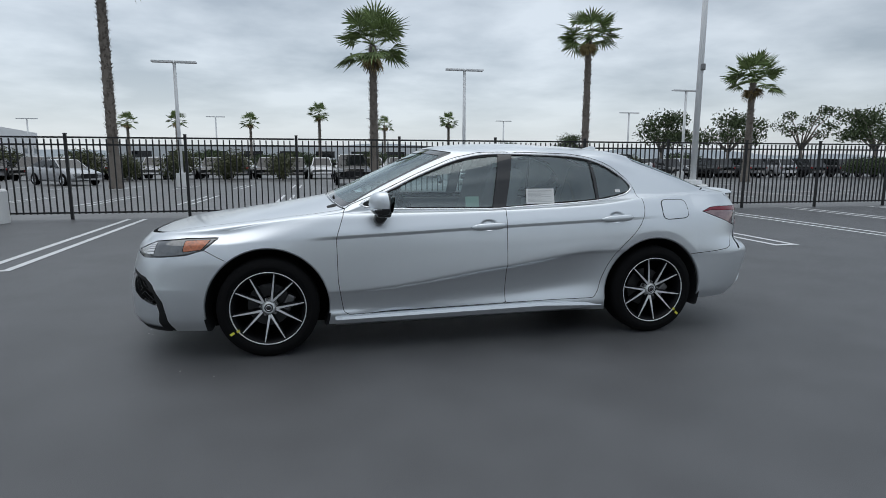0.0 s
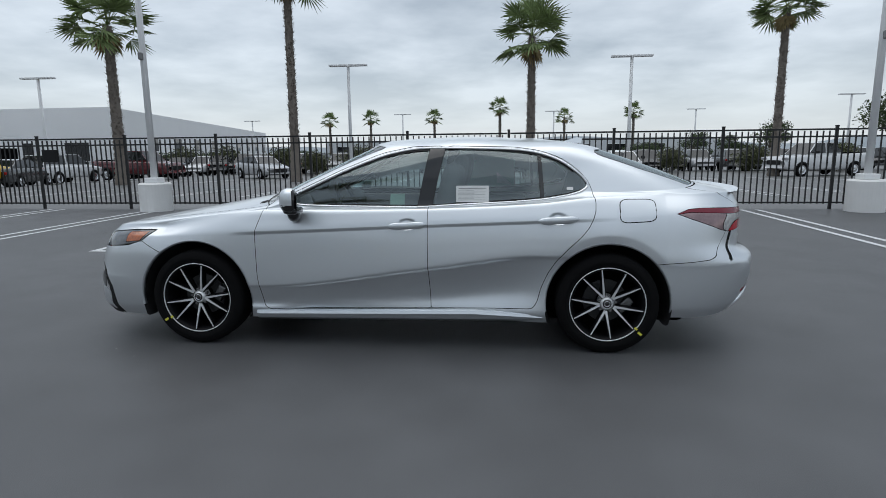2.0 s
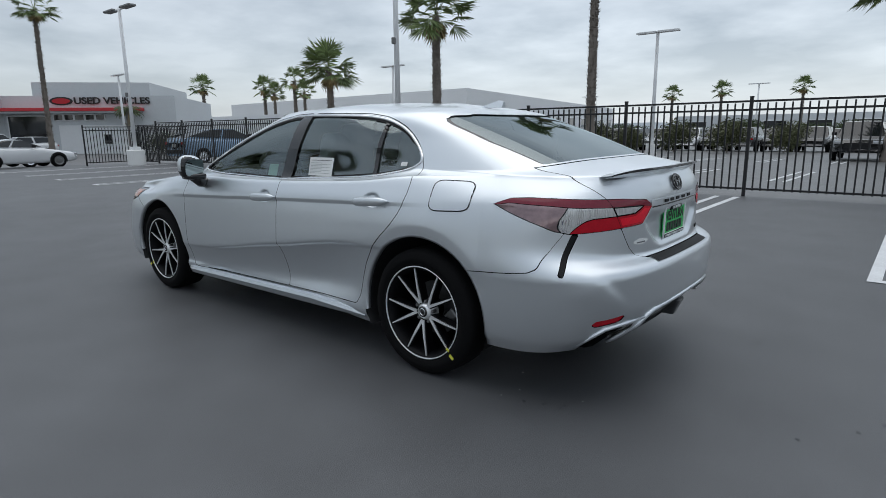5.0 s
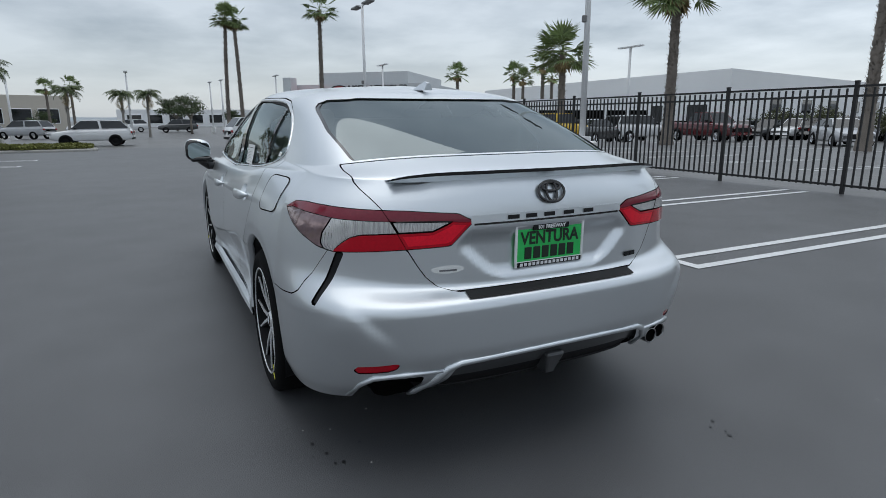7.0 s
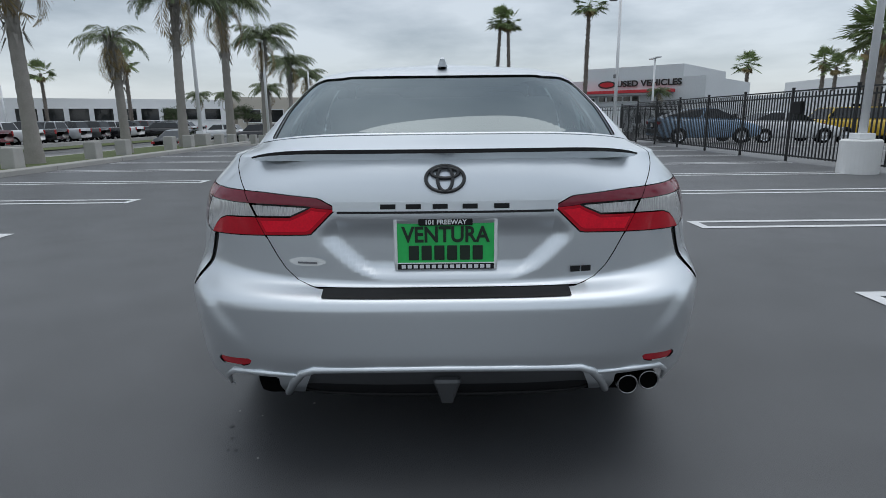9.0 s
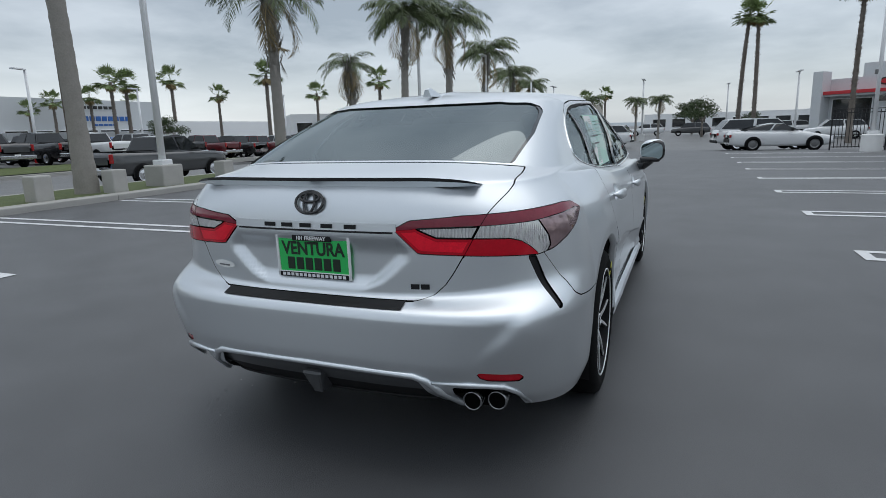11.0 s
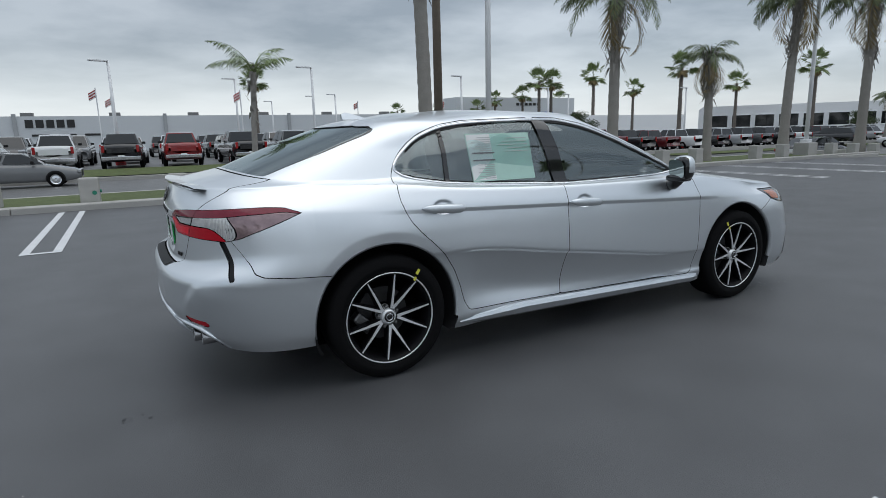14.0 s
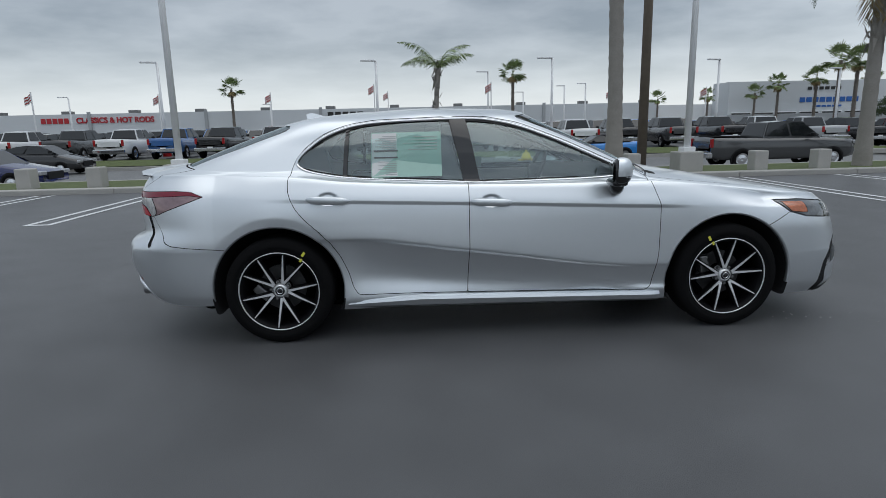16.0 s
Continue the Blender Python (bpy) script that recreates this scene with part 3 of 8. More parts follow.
A, B = -1.72, 1.72
rings = [
    ring(-2.39, 2.28, A, B, 0.19, 0.305, [(A, 0.20), (-1.0, 0.20), (0.95, 0.20), (B, 0.250)], [(A, 0.862), (-1, 0.866), (-0.6, 0.846), (0.5, 0.840), (0.75, 0.850), (0.92, 0.868), (B, 0.862)], 3.1, 3.1),
    ring(-2.445, 2.37, A, B, 0.27, 0.375, [(A, 0.28), (-1.0, 0.268), (0.95, 0.268), (B, 0.32)], [(A, 0.895), (-1, 0.890), (-0.6, 0.858), (0.1, 0.858), (0.5, 0.866), (0.75, 0.884), (0.92, 0.898), (B, 0.886)], 3.1, 2.9),
    ring(-2.45, 2.405, A, B, 0.38, 0.48, [(A, 0.38), (-1.0, 0.305), (0.2, 0.355), (0.9, 0.425), (1.3, 0.47), (B, 0.44)], [(A, 0.905), (-1.05, 0.884), (-0.4, 0.860), (0.1, 0.848), (0.5, 0.840), (0.80, 0.862), (0.98, 0.894), (1.35, 0.905), (B, 0.894)], 3.05, 3.0),
    ring(-2.45, 2.405, A, B, 0.475, 0.615, [(A, 0.475), (-1.0, 0.415), (0.18, 0.548), (0.9, 0.632), (1.35, 0.632), (B, 0.575)], [(A, 0.908), (-1.02, 0.905), (-0.75, 0.902), (0.2, 0.905), (0.80, 0.903), (0.99, 0.912), (1.35, 0.916), (B, 0.898)], 3.0, 3.2),
    ring(-2.445, 2.392, A, B, 0.50, 0.644, [(A, 0.50), (-1.0, 0.44), (0.18, 0.575), (0.9, 0.66), (1.35, 0.66), (B, 0.60)], [(A, 0.908), (-1.0, 0.913), (-0.5, 0.921), (0.2, 0.928), (0.85, 0.924), (1.35, 0.920), (B, 0.899)], 2.95, 3.3),
    ring(-2.42, 2.326, A, B, 0.625, 0.684, [(A, 0.63), (-1.0, 0.63), (0.0, 0.69), (0.9, 0.755), (1.35, 0.775), (B, 0.74)], [(A, 0.905), (-1.0, 0.909), (0.2, 0.920), (0.9, 0.918), (1.35, 0.914), (B, 0.883)], 2.8, 2.7),
    ring(-2.385, 2.322, A, B, 0.725, 0.90, [(A, 0.765), (-1.17, 0.79), (0.0, 0.838), (0.93, 0.882), (1.43, 0.902), (B, 0.915)], [(A, 0.872), (-1.17, 0.899), (0.0, 0.903), (0.93, 0.899), (1.4, 0.883), (B, 0.845)], 2.7, 2.95),
    ring(-2.325, 2.275, A, B, 0.795, 1.045, [(A, 0.845), (-1.4, 0.905), (-1.0, 0.945), (-0.3, 0.952), (0.2, 0.962), (0.9, 0.995), (1.25, 1.03), (B, 1.045)], [(A, 0.79), (-1.3, 0.835), (-0.9, 0.855), (0.0, 0.862), (0.9, 0.850), (1.25, 0.820), (B, 0.745)], 2.6, 2.9),
    ring(-1.06, 1.985, -0.90, 1.22, 1.035, 1.112, [(-0.90, 0.975), (0.1, 0.968), (0.9, 1.008), (1.22, 1.065)], [(-0.90, 0.795), (0.0, 0.812), (0.85, 0.800), (1.22, 0.735)], 2.2, 4.6),
    ring(-0.70, 1.70, -0.50, 1.12, 1.20, 1.225, [(-0.50, 1.17), (0.2, 1.19), (0.8, 1.195), (1.12, 1.205)], [(-0.50, 0.725), (0.1, 0.745), (0.7, 0.735), (1.12, 0.668)], 2.5, 4.4),
    ring(-0.27, 1.36, 0.02, 0.86, 1.398, 1.345, [(0.02, 1.368), (0.4, 1.385), (0.86, 1.352)], [(0.02, 0.595), (0.4, 0.625), (0.86, 0.595)], 3.0, 3.6),
    ring(-0.18, 1.26, 0.06, 0.84, 1.418, 1.372, [(0.06, 1.405), (0.4, 1.418), (0.84, 1.393)], [(0.06, 0.44), (0.4, 0.46), (0.84, 0.44)], 3.0, 3.0),
    ring(0.0, 1.05, 0.10, 0.80, 1.434, 1.402, [(0.10, 1.438), (0.4, 1.446), (0.80, 1.428)], [(0.10, 0.0005), (0.4, 0.0005), (0.80, 0.0005)], 3.0, 3.0),
]
RING_V = np.array([0, 0.08, 0.19, 0.335, 0.36, 0.49, 0.63, 0.76, 0.84, 1.06, 1.30, 1.46, 1.92])
V_SAMPLES = np.unique(np.round(np.concatenate([np.linspace(a, b, k, endpoint=False) for a, b, k in zip(RING_V[:-1], RING_V[1:], (5, 7, 9, 4, 12, 16, 10, 22, 9, 9, 6, 12))] + [np.linspace(0.60, 0.70, 34), [RING_V[-1]]]), 6))
stack = np.stack(rings, 0)
NU, NVV = stack.shape[1], len(V_SAMPLES)
grid = np.zeros((NVV, NU, 3))
for c in range(3):
    for j in range(NU):
        grid[:, j, c] = pchip(V_SAMPLES, RING_V, stack[:, j, c])
# windscreen and rear window bend evenly from base to roof
wb_rows = (V_SAMPLES > RING_V[8]) & (V_SAMPLES < RING_V[10])
tv = V_SAMPLES[wb_rows]
a0, a1, a2 = RING_V[8:11]
L0 = (tv - a1) * (tv - a2) / ((a0 - a1) * (a0 - a2))
L1 = (tv - a0) * (tv - a2) / ((a1 - a0) * (a1 - a2))
L2 = (tv - a0) * (tv - a1) / ((a2 - a0) * (a2 - a1))
even = L0[:, None, None] * stack[8] + L1[:, None, None] * stack[9] + L2[:, None, None] * stack[10]
cols = np.arange(NU)
wc = np.clip(np.maximum((NF - cols) / 14, (cols - NF - NS + 1) / 16), 0, 1)[None, :, None]
grid[wb_rows] = grid[wb_rows] * (1 - wc) + even * wc
# the sunk field in the rear lid round the plate
def smooth_step(t):
    t = np.clip(t, 0, 1)
    return t * t * (3 - 2 * t)


gy, gz = grid[:, :, 1], grid[:, :, 2]
edge = np.minimum.reduce([0.885 - gz, (gz - 0.690) * 1.4, np.interp(gz, (0.68, 0.70, 0.73, 0.776, 0.821, 0.885), (0.17, 0.215, 0.290, 0.343, 0.390, 0.335)) - gy])
grid[:, :, 0] -= np.where(grid[:, :, 0] > 2.1, 0.024 * smooth_step(edge / 0.065), 0)
# the pressed shoulder line: the flank steps out over a narrow band and eases back above it
gx = grid[:, :, 0]
line_z = np.interp(gx, (-1.25, -0.586, -0.108, 0.933, 1.40), (0.790, 0.818, 0.840, 0.880, 0.897))
line_fade = np.clip(np.minimum((gx + 1.22) / 0.22, (1.40 - gx) / 0.35), 0, 1) * (gy > 0.8)
over_line = gz - line_z
grid[:, :, 1] += 0.0085 * line_fade * np.where(over_line < 0.009, np.clip((over_line + 0.012) / 0.021, 0, 1), 1 - smooth_step((over_line - 0.009) / 0.085))
# hollows behind the door handles
for cup_x, cup_z in ((0.035, 0.862), (1.02, 0.899)):
    cup_r = np.hypot((grid[:, :, 0] - cup_x) / 0.070, (grid[:, :, 2] - cup_z) / 0.043)
    grid[:, :, 1] -= np.where(grid[:, :, 1] > 0.8, 0.017 * smooth_step((1 - cup_r) / 0.5), 0)
# the swept edge on the bumper's corner, below the slotted vent
edge_d = (grid[:, :, 1] - 0.80) * 0.716 - (grid[:, :, 2] - 0.645) * 0.698
edge_t = -((grid[:, :, 1] - 0.80) * 0.698 + (grid[:, :, 2] - 0.645) * 0.716) / 0.286
bulge = np.where(edge_d < 0, smooth_step(1 + edge_d / 0.05), smooth_step(1 - edge_d / 0.13))
bulge *= smooth_step((edge_t - 0.02) / 0.3) * smooth_step((1.0 - edge_t) / 0.5) * (grid[:, :, 0] > 1.85)
grid[:, :, 0] += 0.010 * bulge
grid[:, :, 1] += 0.006 * bulge
# the flattened rim round the rear wheel arch
rim_r = np.hypot(grid[:, :, 0] - 1.35, grid[:, :, 2] - 0.335)
rim_fade = smooth_step((grid[:, :, 2] - 0.45) / 0.2) * (grid[:, :, 1] > 0.8)
grid[:, :, 1] -= 0.14 * rim_fade * np.clip(0.459 - rim_r, 0, 0.055)
# outward normals of the smooth surface
du = np.gradient(grid, axis=1)
dv = np.gradient(grid, axis=0)
gn = np.cross(du, dv)
gn /= np.linalg.norm(gn, axis=2, keepdims=True) + 1e-12
if gn[20, NF + NS // 2, 1] < 0:
    gn = -gn
gn[:, 0, 1] = 0
gn[:, -1, 1] = 0
gn /= np.linalg.norm(gn, axis=2, keepdims=True) + 1e-12
# the length along the side, carried on round the corners
ref = rings[6]
steps = np.concatenate([[0], np.cumsum(np.linalg.norm(np.diff(ref[:, :2], axis=0), axis=1))])
S_COL = steps - steps[NF] + A
S_COL[NF:NF + NS] = np.linspace(A, B, NS)
S_COL[NF + NS:] += B - (steps[NF + NS - 1] - steps[NF] + A)


def s_rear(y):
    """The length round the rear corner at which the side stands y from the middle."""
    return float(np.interp(-abs(y), -ref[NF + NS:, 1], S_COL[NF + NS:]))


def s_front(y):
    return float(np.interp(abs(y), ref[:NF, 1], S_COL[:NF]))


class Patch:
    def __init__(self, V, N, S, VV, F):
        self.V, self.N, self.S, self.VV, self.F = V, N, S, VV, F

    def xyz(self):
        return self.V[:, 0], self.V[:, 1], self.V[:, 2]


def whole_patch():
    idx = np.arange(NVV * NU).reshape(NVV, NU)
    F = [(idx[j, i], idx[j, i + 1], idx[j + 1, i + 1], idx[j + 1, i]) for j in range(NVV - 1) for i in range(NU - 1)]
    return Patch(grid.reshape(-1, 3).copy(), gn.reshape(-1, 3).copy(), np.tile(S_COL, NVV), np.repeat(V_SAMPLES, NU), F)


def clip(p, fs):
    """Keeps of a patch what lies where every field of fs > 0, cut clean along f = 0, one field after the other."""
    fs = list(fs) if isinstance(fs, (list, tuple)) else [fs]
    while fs:
        p, fs = clip_one(p, fs[0], fs[1:])
    return p


def clip_one(p, f, rest):
    pos = f > 0
    if pos.all():
        return p, rest
    R = [list(g) for g in rest]
    V, N, S, VV, F = list(p.V), list(p.N), list(p.S), list(p.VV), []
    cut = {}

    def cross(a, b):
        key = (min(a, b), max(a, b))
        if key not in cut:
            t = f[a] / (f[a] - f[b])
            cut[key] = len(V)
            V.append(p.V[a] + (p.V[b] - p.V[a]) * t)
            N.append(p.N[a] + (p.N[b] - p.N[a]) * t)
            S.append(p.S[a] + (p.S[b] - p.S[a]) * t)
            VV.append(p.VV[a] + (p.VV[b] - p.VV[a]) * t)
            for g in R:
                g.append(g[a] + (g[b] - g[a]) * t)
        return cut[key]

    for face in p.F:
        k = sum(pos[i] for i in face)
        if k == len(face):
            F.append(face)
        elif k:
            poly = []
            for a, b in zip(face, face[1:] + face[:1]):
                if pos[a]:
                    poly.append(a)
                if pos[a] != pos[b]:
                    poly.append(cross(a, b))
            if len(poly) > 2:
                F.append(tuple(poly))
    used = sorted({i for face in F for i in face})
    new_i = {o: k for k, o in enumerate(used)}
    V, N, S, VV = (np.array(a) for a in (V, N, S, VV))
    if not used:
        return Patch(np.zeros((0, 3)), np.zeros((0, 3)), np.zeros(0), np.zeros(0), []), []
    return Patch(V[used], N[used], S[used], VV[used], [tuple(new_i[i] for i in face) for face in F]), [np.array(g)[used] for g in R]


def inside(a, b, poly):
    """Signed distance to a polygon, positive inside."""
    P = np.asarray(poly, float)
    Q = np.roll(P, -1, 0)
    best, odd = np.full(len(a), 1e9), np.zeros(len(a), bool)
    for (x0, y0), (x1, y1) in zip(P, Q):
        ex, ey = x1 - x0, y1 - y0
        t = np.clip(((a - x0) * ex + (b - y0) * ey) / (ex * ex + ey * ey + 1e-12), 0, 1)
        best = np.minimum(best, np.hypot(a - x0 - t * ex, b - y0 - t * ey))
        hit = ((y0 > b) != (y1 > b)) & (a < (x1 - x0) * (b - y0) / (y1 - y0 + 1e-12) + x0)
        odd ^= hit
    return np.where(odd, best, -best)


def rounded(poly, n=6, r=0.35):
    """A polygon with its corners eased."""
    out, P = [], [Vector(p) for p in poly]
    for i, p in enumerate(P):
        a, b = P[i - 1], P[(i + 1) % len(P)]
        u, w = p + (a - p) * r, p + (b - p) * r
        for k in range(n + 1):
            t = k / n
            out.append(tuple((u * (1 - t) ** 2 + p * 2 * t * (1 - t) + w * t * t)))
    return out


def panel_mesh(name, p, material, side, push=0.0, thick=0.0):
    """A mesh from a half patch: side -1 (left), 1 (right) or 0 (both halves)."""
    V = p.V + p.N * push
    Vs, Ns, Fs = [], [], []
    for q in ((-1, 1) if side == 0 else (side,)):
        o = sum(len(v) for v in Vs)
        Vs.append(V * (1, q, 1))
        Ns.append(p.N * (1, q, 1))
        Fs += [tuple(i + o for i in (f if q > 0 else f[::-1])) for f in p.F]
    return mesh_data(name, np.concatenate(Vs), [f[::-1] for f in Fs], material, np.concatenate(Ns))


GAP = 0.0021
full = whole_patch()

DLO = rounded([(-0.93, 0.979), (0.10, 0.966), (0.21, 0.974), (0.909, 1.010), (1.16, 1.053), (1.235, 1.10), (1.19, 1.165), (1.06, 1.265), (0.905, 1.322), (0.734, 1.347), (0.27, 1.360), (0.05, 1.357), (-0.16, 1.315), (-0.435, 1.208), (-0.68, 1.093)], 5, 0.4)
FRONT_DOOR = rounded([(-0.955, 0.990), (-1.02, 0.80), (-1.015, 0.50), (-0.982, 0.290), (-0.945, 0.264), (0.165, 0.283), (0.183, 0.2835), (0.182, 0.30), (0.172, 0.56), (0.170, 0.98), (0.262, 1.372), (0.04, 1.368), (-0.17, 1.327), (-0.44, 1.219), (-0.70, 1.098)], 3, 0.12)
REAR_DOOR = rounded([(0.183, 0.2835), (0.182, 0.30), (0.172, 0.56), (0.170, 0.98), (0.262, 1.372), (0.74, 1.359), (0.915, 1.334), (1.07, 1.275), (1.20, 1.172), (1.245, 1.09), (1.261, 1.00), (1.258, 0.945), (1.242, 0.893), (1.215, 0.840), (1.165, 0.779), (1.084, 0.704), (1.019, 0.634), (0.961, 0.545), (0.919, 0.445), (0.893, 0.345), (0.86, 0.297), (0.20, 0.284)], 3, 0.12)
ARCH_R = 0.408


def fields(p):
    """Where the panels of the body lie, as signed fields over a patch."""
    x, y, z = p.xyz()
    f = {}
    side = np.minimum(y - 0.5, 1.0)
    f["dlo"] = np.minimum(inside(x, z, DLO), y - 0.45)
    f["front_door"] = np.minimum(inside(x, z, FRONT_DOOR), y - 0.45)
    f["rear_door"] = np.minimum(inside(x, z, REAR_DOOR), y - 0.45)
    arch = np.maximum(ARCH_R - np.hypot(x + 1.475, (z - 0.335) * np.where(z > 0.335, 1, 0.9)), ARCH_R - np.hypot(x - 1.35, (z - 0.335) * np.where(z > 0.335, 1, 0.9)))
    f["arch"] = np.minimum(arch, y - 0.55)
    # windscreen and rear window, between the window base and the roof
    up = np.minimum(p.VV - (RING_V[8] + 0.004), (RING_V[10] - 0.006) - p.VV)
    wy = np.interp(z, (1.03, 1.20, 1.40), (0.735, 0.665, 0.555))
    f["windscreen"] = np.minimum(np.minimum(up, wy - y), np.where(x < 0.25, 1.0, -1.0))
    ry = np.interp(z, (1.08, 1.10, 1.20, 1.285, 1.305, 1.322, 1.334, 1.342, 1.346), (0.606, 0.614, 0.622, 0.600, 0.588, 0.568, 0.535, 0.48, 0.40))
    f["rear_window"] = np.minimum(np.minimum(up, ry - y), np.where(x > 0.75, 1.0, -1.0))
    # bonnet
    hood_y = np.interp(x, (-2.3, -2.0, -1.5, -1.0), (0.60, 0.67, 0.735, 0.76))
    f["bonnet"] = np.minimum(np.minimum(np.minimum(p.VV - RING_V[7] - 0.006, RING_V[8] - p.VV), hood_y - y), np.where(x < -0.7, 1.0, -1.0))
    # boot lid: rear face and deck
    lid_y = np.interp(z, (0.660, 0.672, 0.687, 0.720, 0.757, 0.817, 0.953, 0.990, 1.018, 1.040, 1.065, 1.098), (0.36, 0.41, 0.452, 0.488, 0.513, 0.547, 0.616, 0.642, 0.662, 0.670, 0.664, 0.640))
    f["boot_lid"] = np.minimum(np.minimum(np.minimum(lid_y - y, z - 0.669), RING_V[8] - 0.006 - p.VV), np.where(x > 1.6, x - 1.66, -1.0))
    # rear bumper
    zl = np.interp(p.S, (1.3, 1.652, 1.839, 1.94, 1.99, 2.065, 2.125, s_rear(0.45), 5), (0.596, 0.604, 0.624, 0.638, 0.658, 0.72, 0.818, 0.822, 0.822))
    f["rear_bumper"] = np.minimum(np.minimum(zl - z, p.S - 1.5), -f["boot_lid"])
    f["front_bumper"] = np.minimum(np.interp(p.S, (-5, s_front(0.5), -2.29, -1.96, -1.851, -1.70, -1.6), (0.735, 0.70, 0.69, 0.72, 0.735, 0.648, 0.60)) - z, -1.60 - p.S)
    return f


TAIL = [(1.769, 0.926), (1.85, 0.956), (1.942, 0.962), (2.06, 0.960), (2.20, 0.955), (2.38, 0.950), (2.562, 0.936), (2.626, 0.906), (2.612, 0.895), (2.536, 0.825), (2.363, 0.817), (2.143, 0.806), (2.073, 0.820), (2.02, 0.840), (1.86, 0.893)]
HEAD = [(-1.767, 0.811), (-1.80, 0.785), (-1.855, 0.737), (-1.96, 0.704), (-2.12, 0.688), (-2.29, 0.676), (-2.42, 0.690), (-2.44, 0.713), (-2.225, 0.783), (-1.98, 0.807)]
AMBER_PART = [(-1.985, 0.792), (-1.825, 0.796), (-1.873, 0.740), (-1.985, 0.728)]


VENT = [(0.968, 0.808), (1.000, 0.809), (0.913, 0.628), (0.890, 0.630)]
VENT_BLADE = [(-2.47, 0.590), (-2.24, 0.552), (-2.165, 0.508), (-2.08, 0.40), (-2.02, 0.15), (-2.14, 0.15), (-2.11, 0.33), (-2.15, 0.45), (-2.25, 0.530), (-2.47, 0.565)]
HONEYCOMB = [(-2.47, 0.565), (-2.25, 0.530), (-2.15, 0.45), (-2.125, 0.372), (-2.26, 0.405), (-2.36, 0.445), (-2.47, 0.475)]

F0 = fields(full)
tail_f = inside(full.S, full.V[:, 2], TAIL)
head_f = inside(full.S, full.V[:, 2], HEAD)
vent_f = np.minimum(inside((full.V[:, 0] - full.V[:, 1]) / math.sqrt(2), full.V[:, 2], VENT), np.where((full.V[:, 0] > 1.9) & (full.V[:, 1] > 0.6), 1, -1))
blade_f = inside(full.S, full.V[:, 2], VENT_BLADE)
honey_f = inside(full.S, full.V[:, 2], HONEYCOMB)
intake_f = np.maximum(blade_f, honey_f)
GRILLE = [(0.0, 0.665), (0.42, 0.66), (0.52, 0.635), (0.44, 0.60), (0.0, 0.59)]
LOWER_GRILLE = [(-0.01, 0.50), (0.50, 0.49), (0.60, 0.30), (0.50, 0.275), (-0.01, 0.275)]
front_mask = np.where(full.V[:, 0] < -2.0, 1.0, -1.0)
grille_f = np.minimum(np.maximum(inside(full.V[:, 1], full.V[:, 2], GRILLE), inside(full.V[:, 1], full.V[:, 2], LOWER_GRILLE)), front_mask)
DIFF = [(-0.01, 0.428), (0.405, 0.424), (0.505, 0.20), (-0.01, 0.20)]
CORNER_DARK = [(0.520, 0.384), (0.680, 0.372), (0.715, 0.345), (0.735, 0.20), (0.545, 0.20)]
rear_mask = np.where(full.V[:, 0] > 2.0, 1.0, -1.0)
diff_f = np.minimum(np.maximum(inside(full.V[:, 1], full.V[:, 2], DIFF), inside(full.V[:, 1], full.V[:, 2], CORNER_DARK)), rear_mask)
REFL = [(0.600, 0.444), (0.738, 0.424), (0.740, 0.393), (0.634, 0.409), (0.612, 0.421)]
refl_f = np.minimum(inside(full.V[:, 1], full.V[:, 2], REFL), rear_mask)
FUEL = rounded([(1.412, 0.872), (1.640, 0.882), (1.640, 1.015), (1.412, 1.018)], 5, 0.25)

sedan = thing("sedan", "silver metallic four-door sedan with black wheels parked on asphalt", "car", pose(0, 0, 0))


# the fixed body: all that is no door, lid, bumper, lamp or pane
holes = np.maximum.reduce([F0["dlo"], F0["arch"], F0["windscreen"], F0["rear_window"]])
fb = ([-holes] + [-F0[k] - GAP for k in ("front_door", "rear_door", "bonnet", "boot_lid", "rear_bumper", "front_bumper")] + [-tail_f - 0.001, -head_f - 0.001, -vent_f - 0.001])
body_p = clip(full, fb)
body = link_mesh("body", panel_mesh("body", body_p, CAR_PAINT, 0), sedan)


def sub(f, material, name, side, parent=sedan, push=0.0, label=""):
    return link_mesh(name, panel_mesh(name, clip(full, f), material, side, push), parent, label)


for q in (-1, 1):
    fd = sub([F0["front_door"] - GAP, -np.maximum(F0["dlo"], F0["arch"])], CAR_PAINT, "front_door", q)
    rd = sub(([F0["rear_door"] - GAP, -np.maximum(F0["dlo"], F0["arch"]) , -F0["front_door"] - GAP]), CAR_PAINT, "rear_door", q)
    if q < 0:
        doors_left = (fd, rd)
    else:
        doors_right = (fd, rd)
sub(([F0["bonnet"] - GAP, -head_f - 0.001]), CAR_PAINT, "bonnet", 0)
boot = sub(([F0["boot_lid"] - GAP, -tail_f - 0.001]), CAR_PAINT, "boot_lid", 0)
rear_bumper = sub(([F0["rear_bumper"] - GAP, -tail_f - 0.001, -vent_f - 0.001, -F0["arch"], -diff_f, -refl_f]), CAR_PAINT, "rear_bumper", 0)
front_bumper = sub(([F0["front_bumper"] - GAP, -head_f - 0.001, -F0["arch"], -intake_f, -grille_f]), CAR_PAINT, "front_bumper", 0)
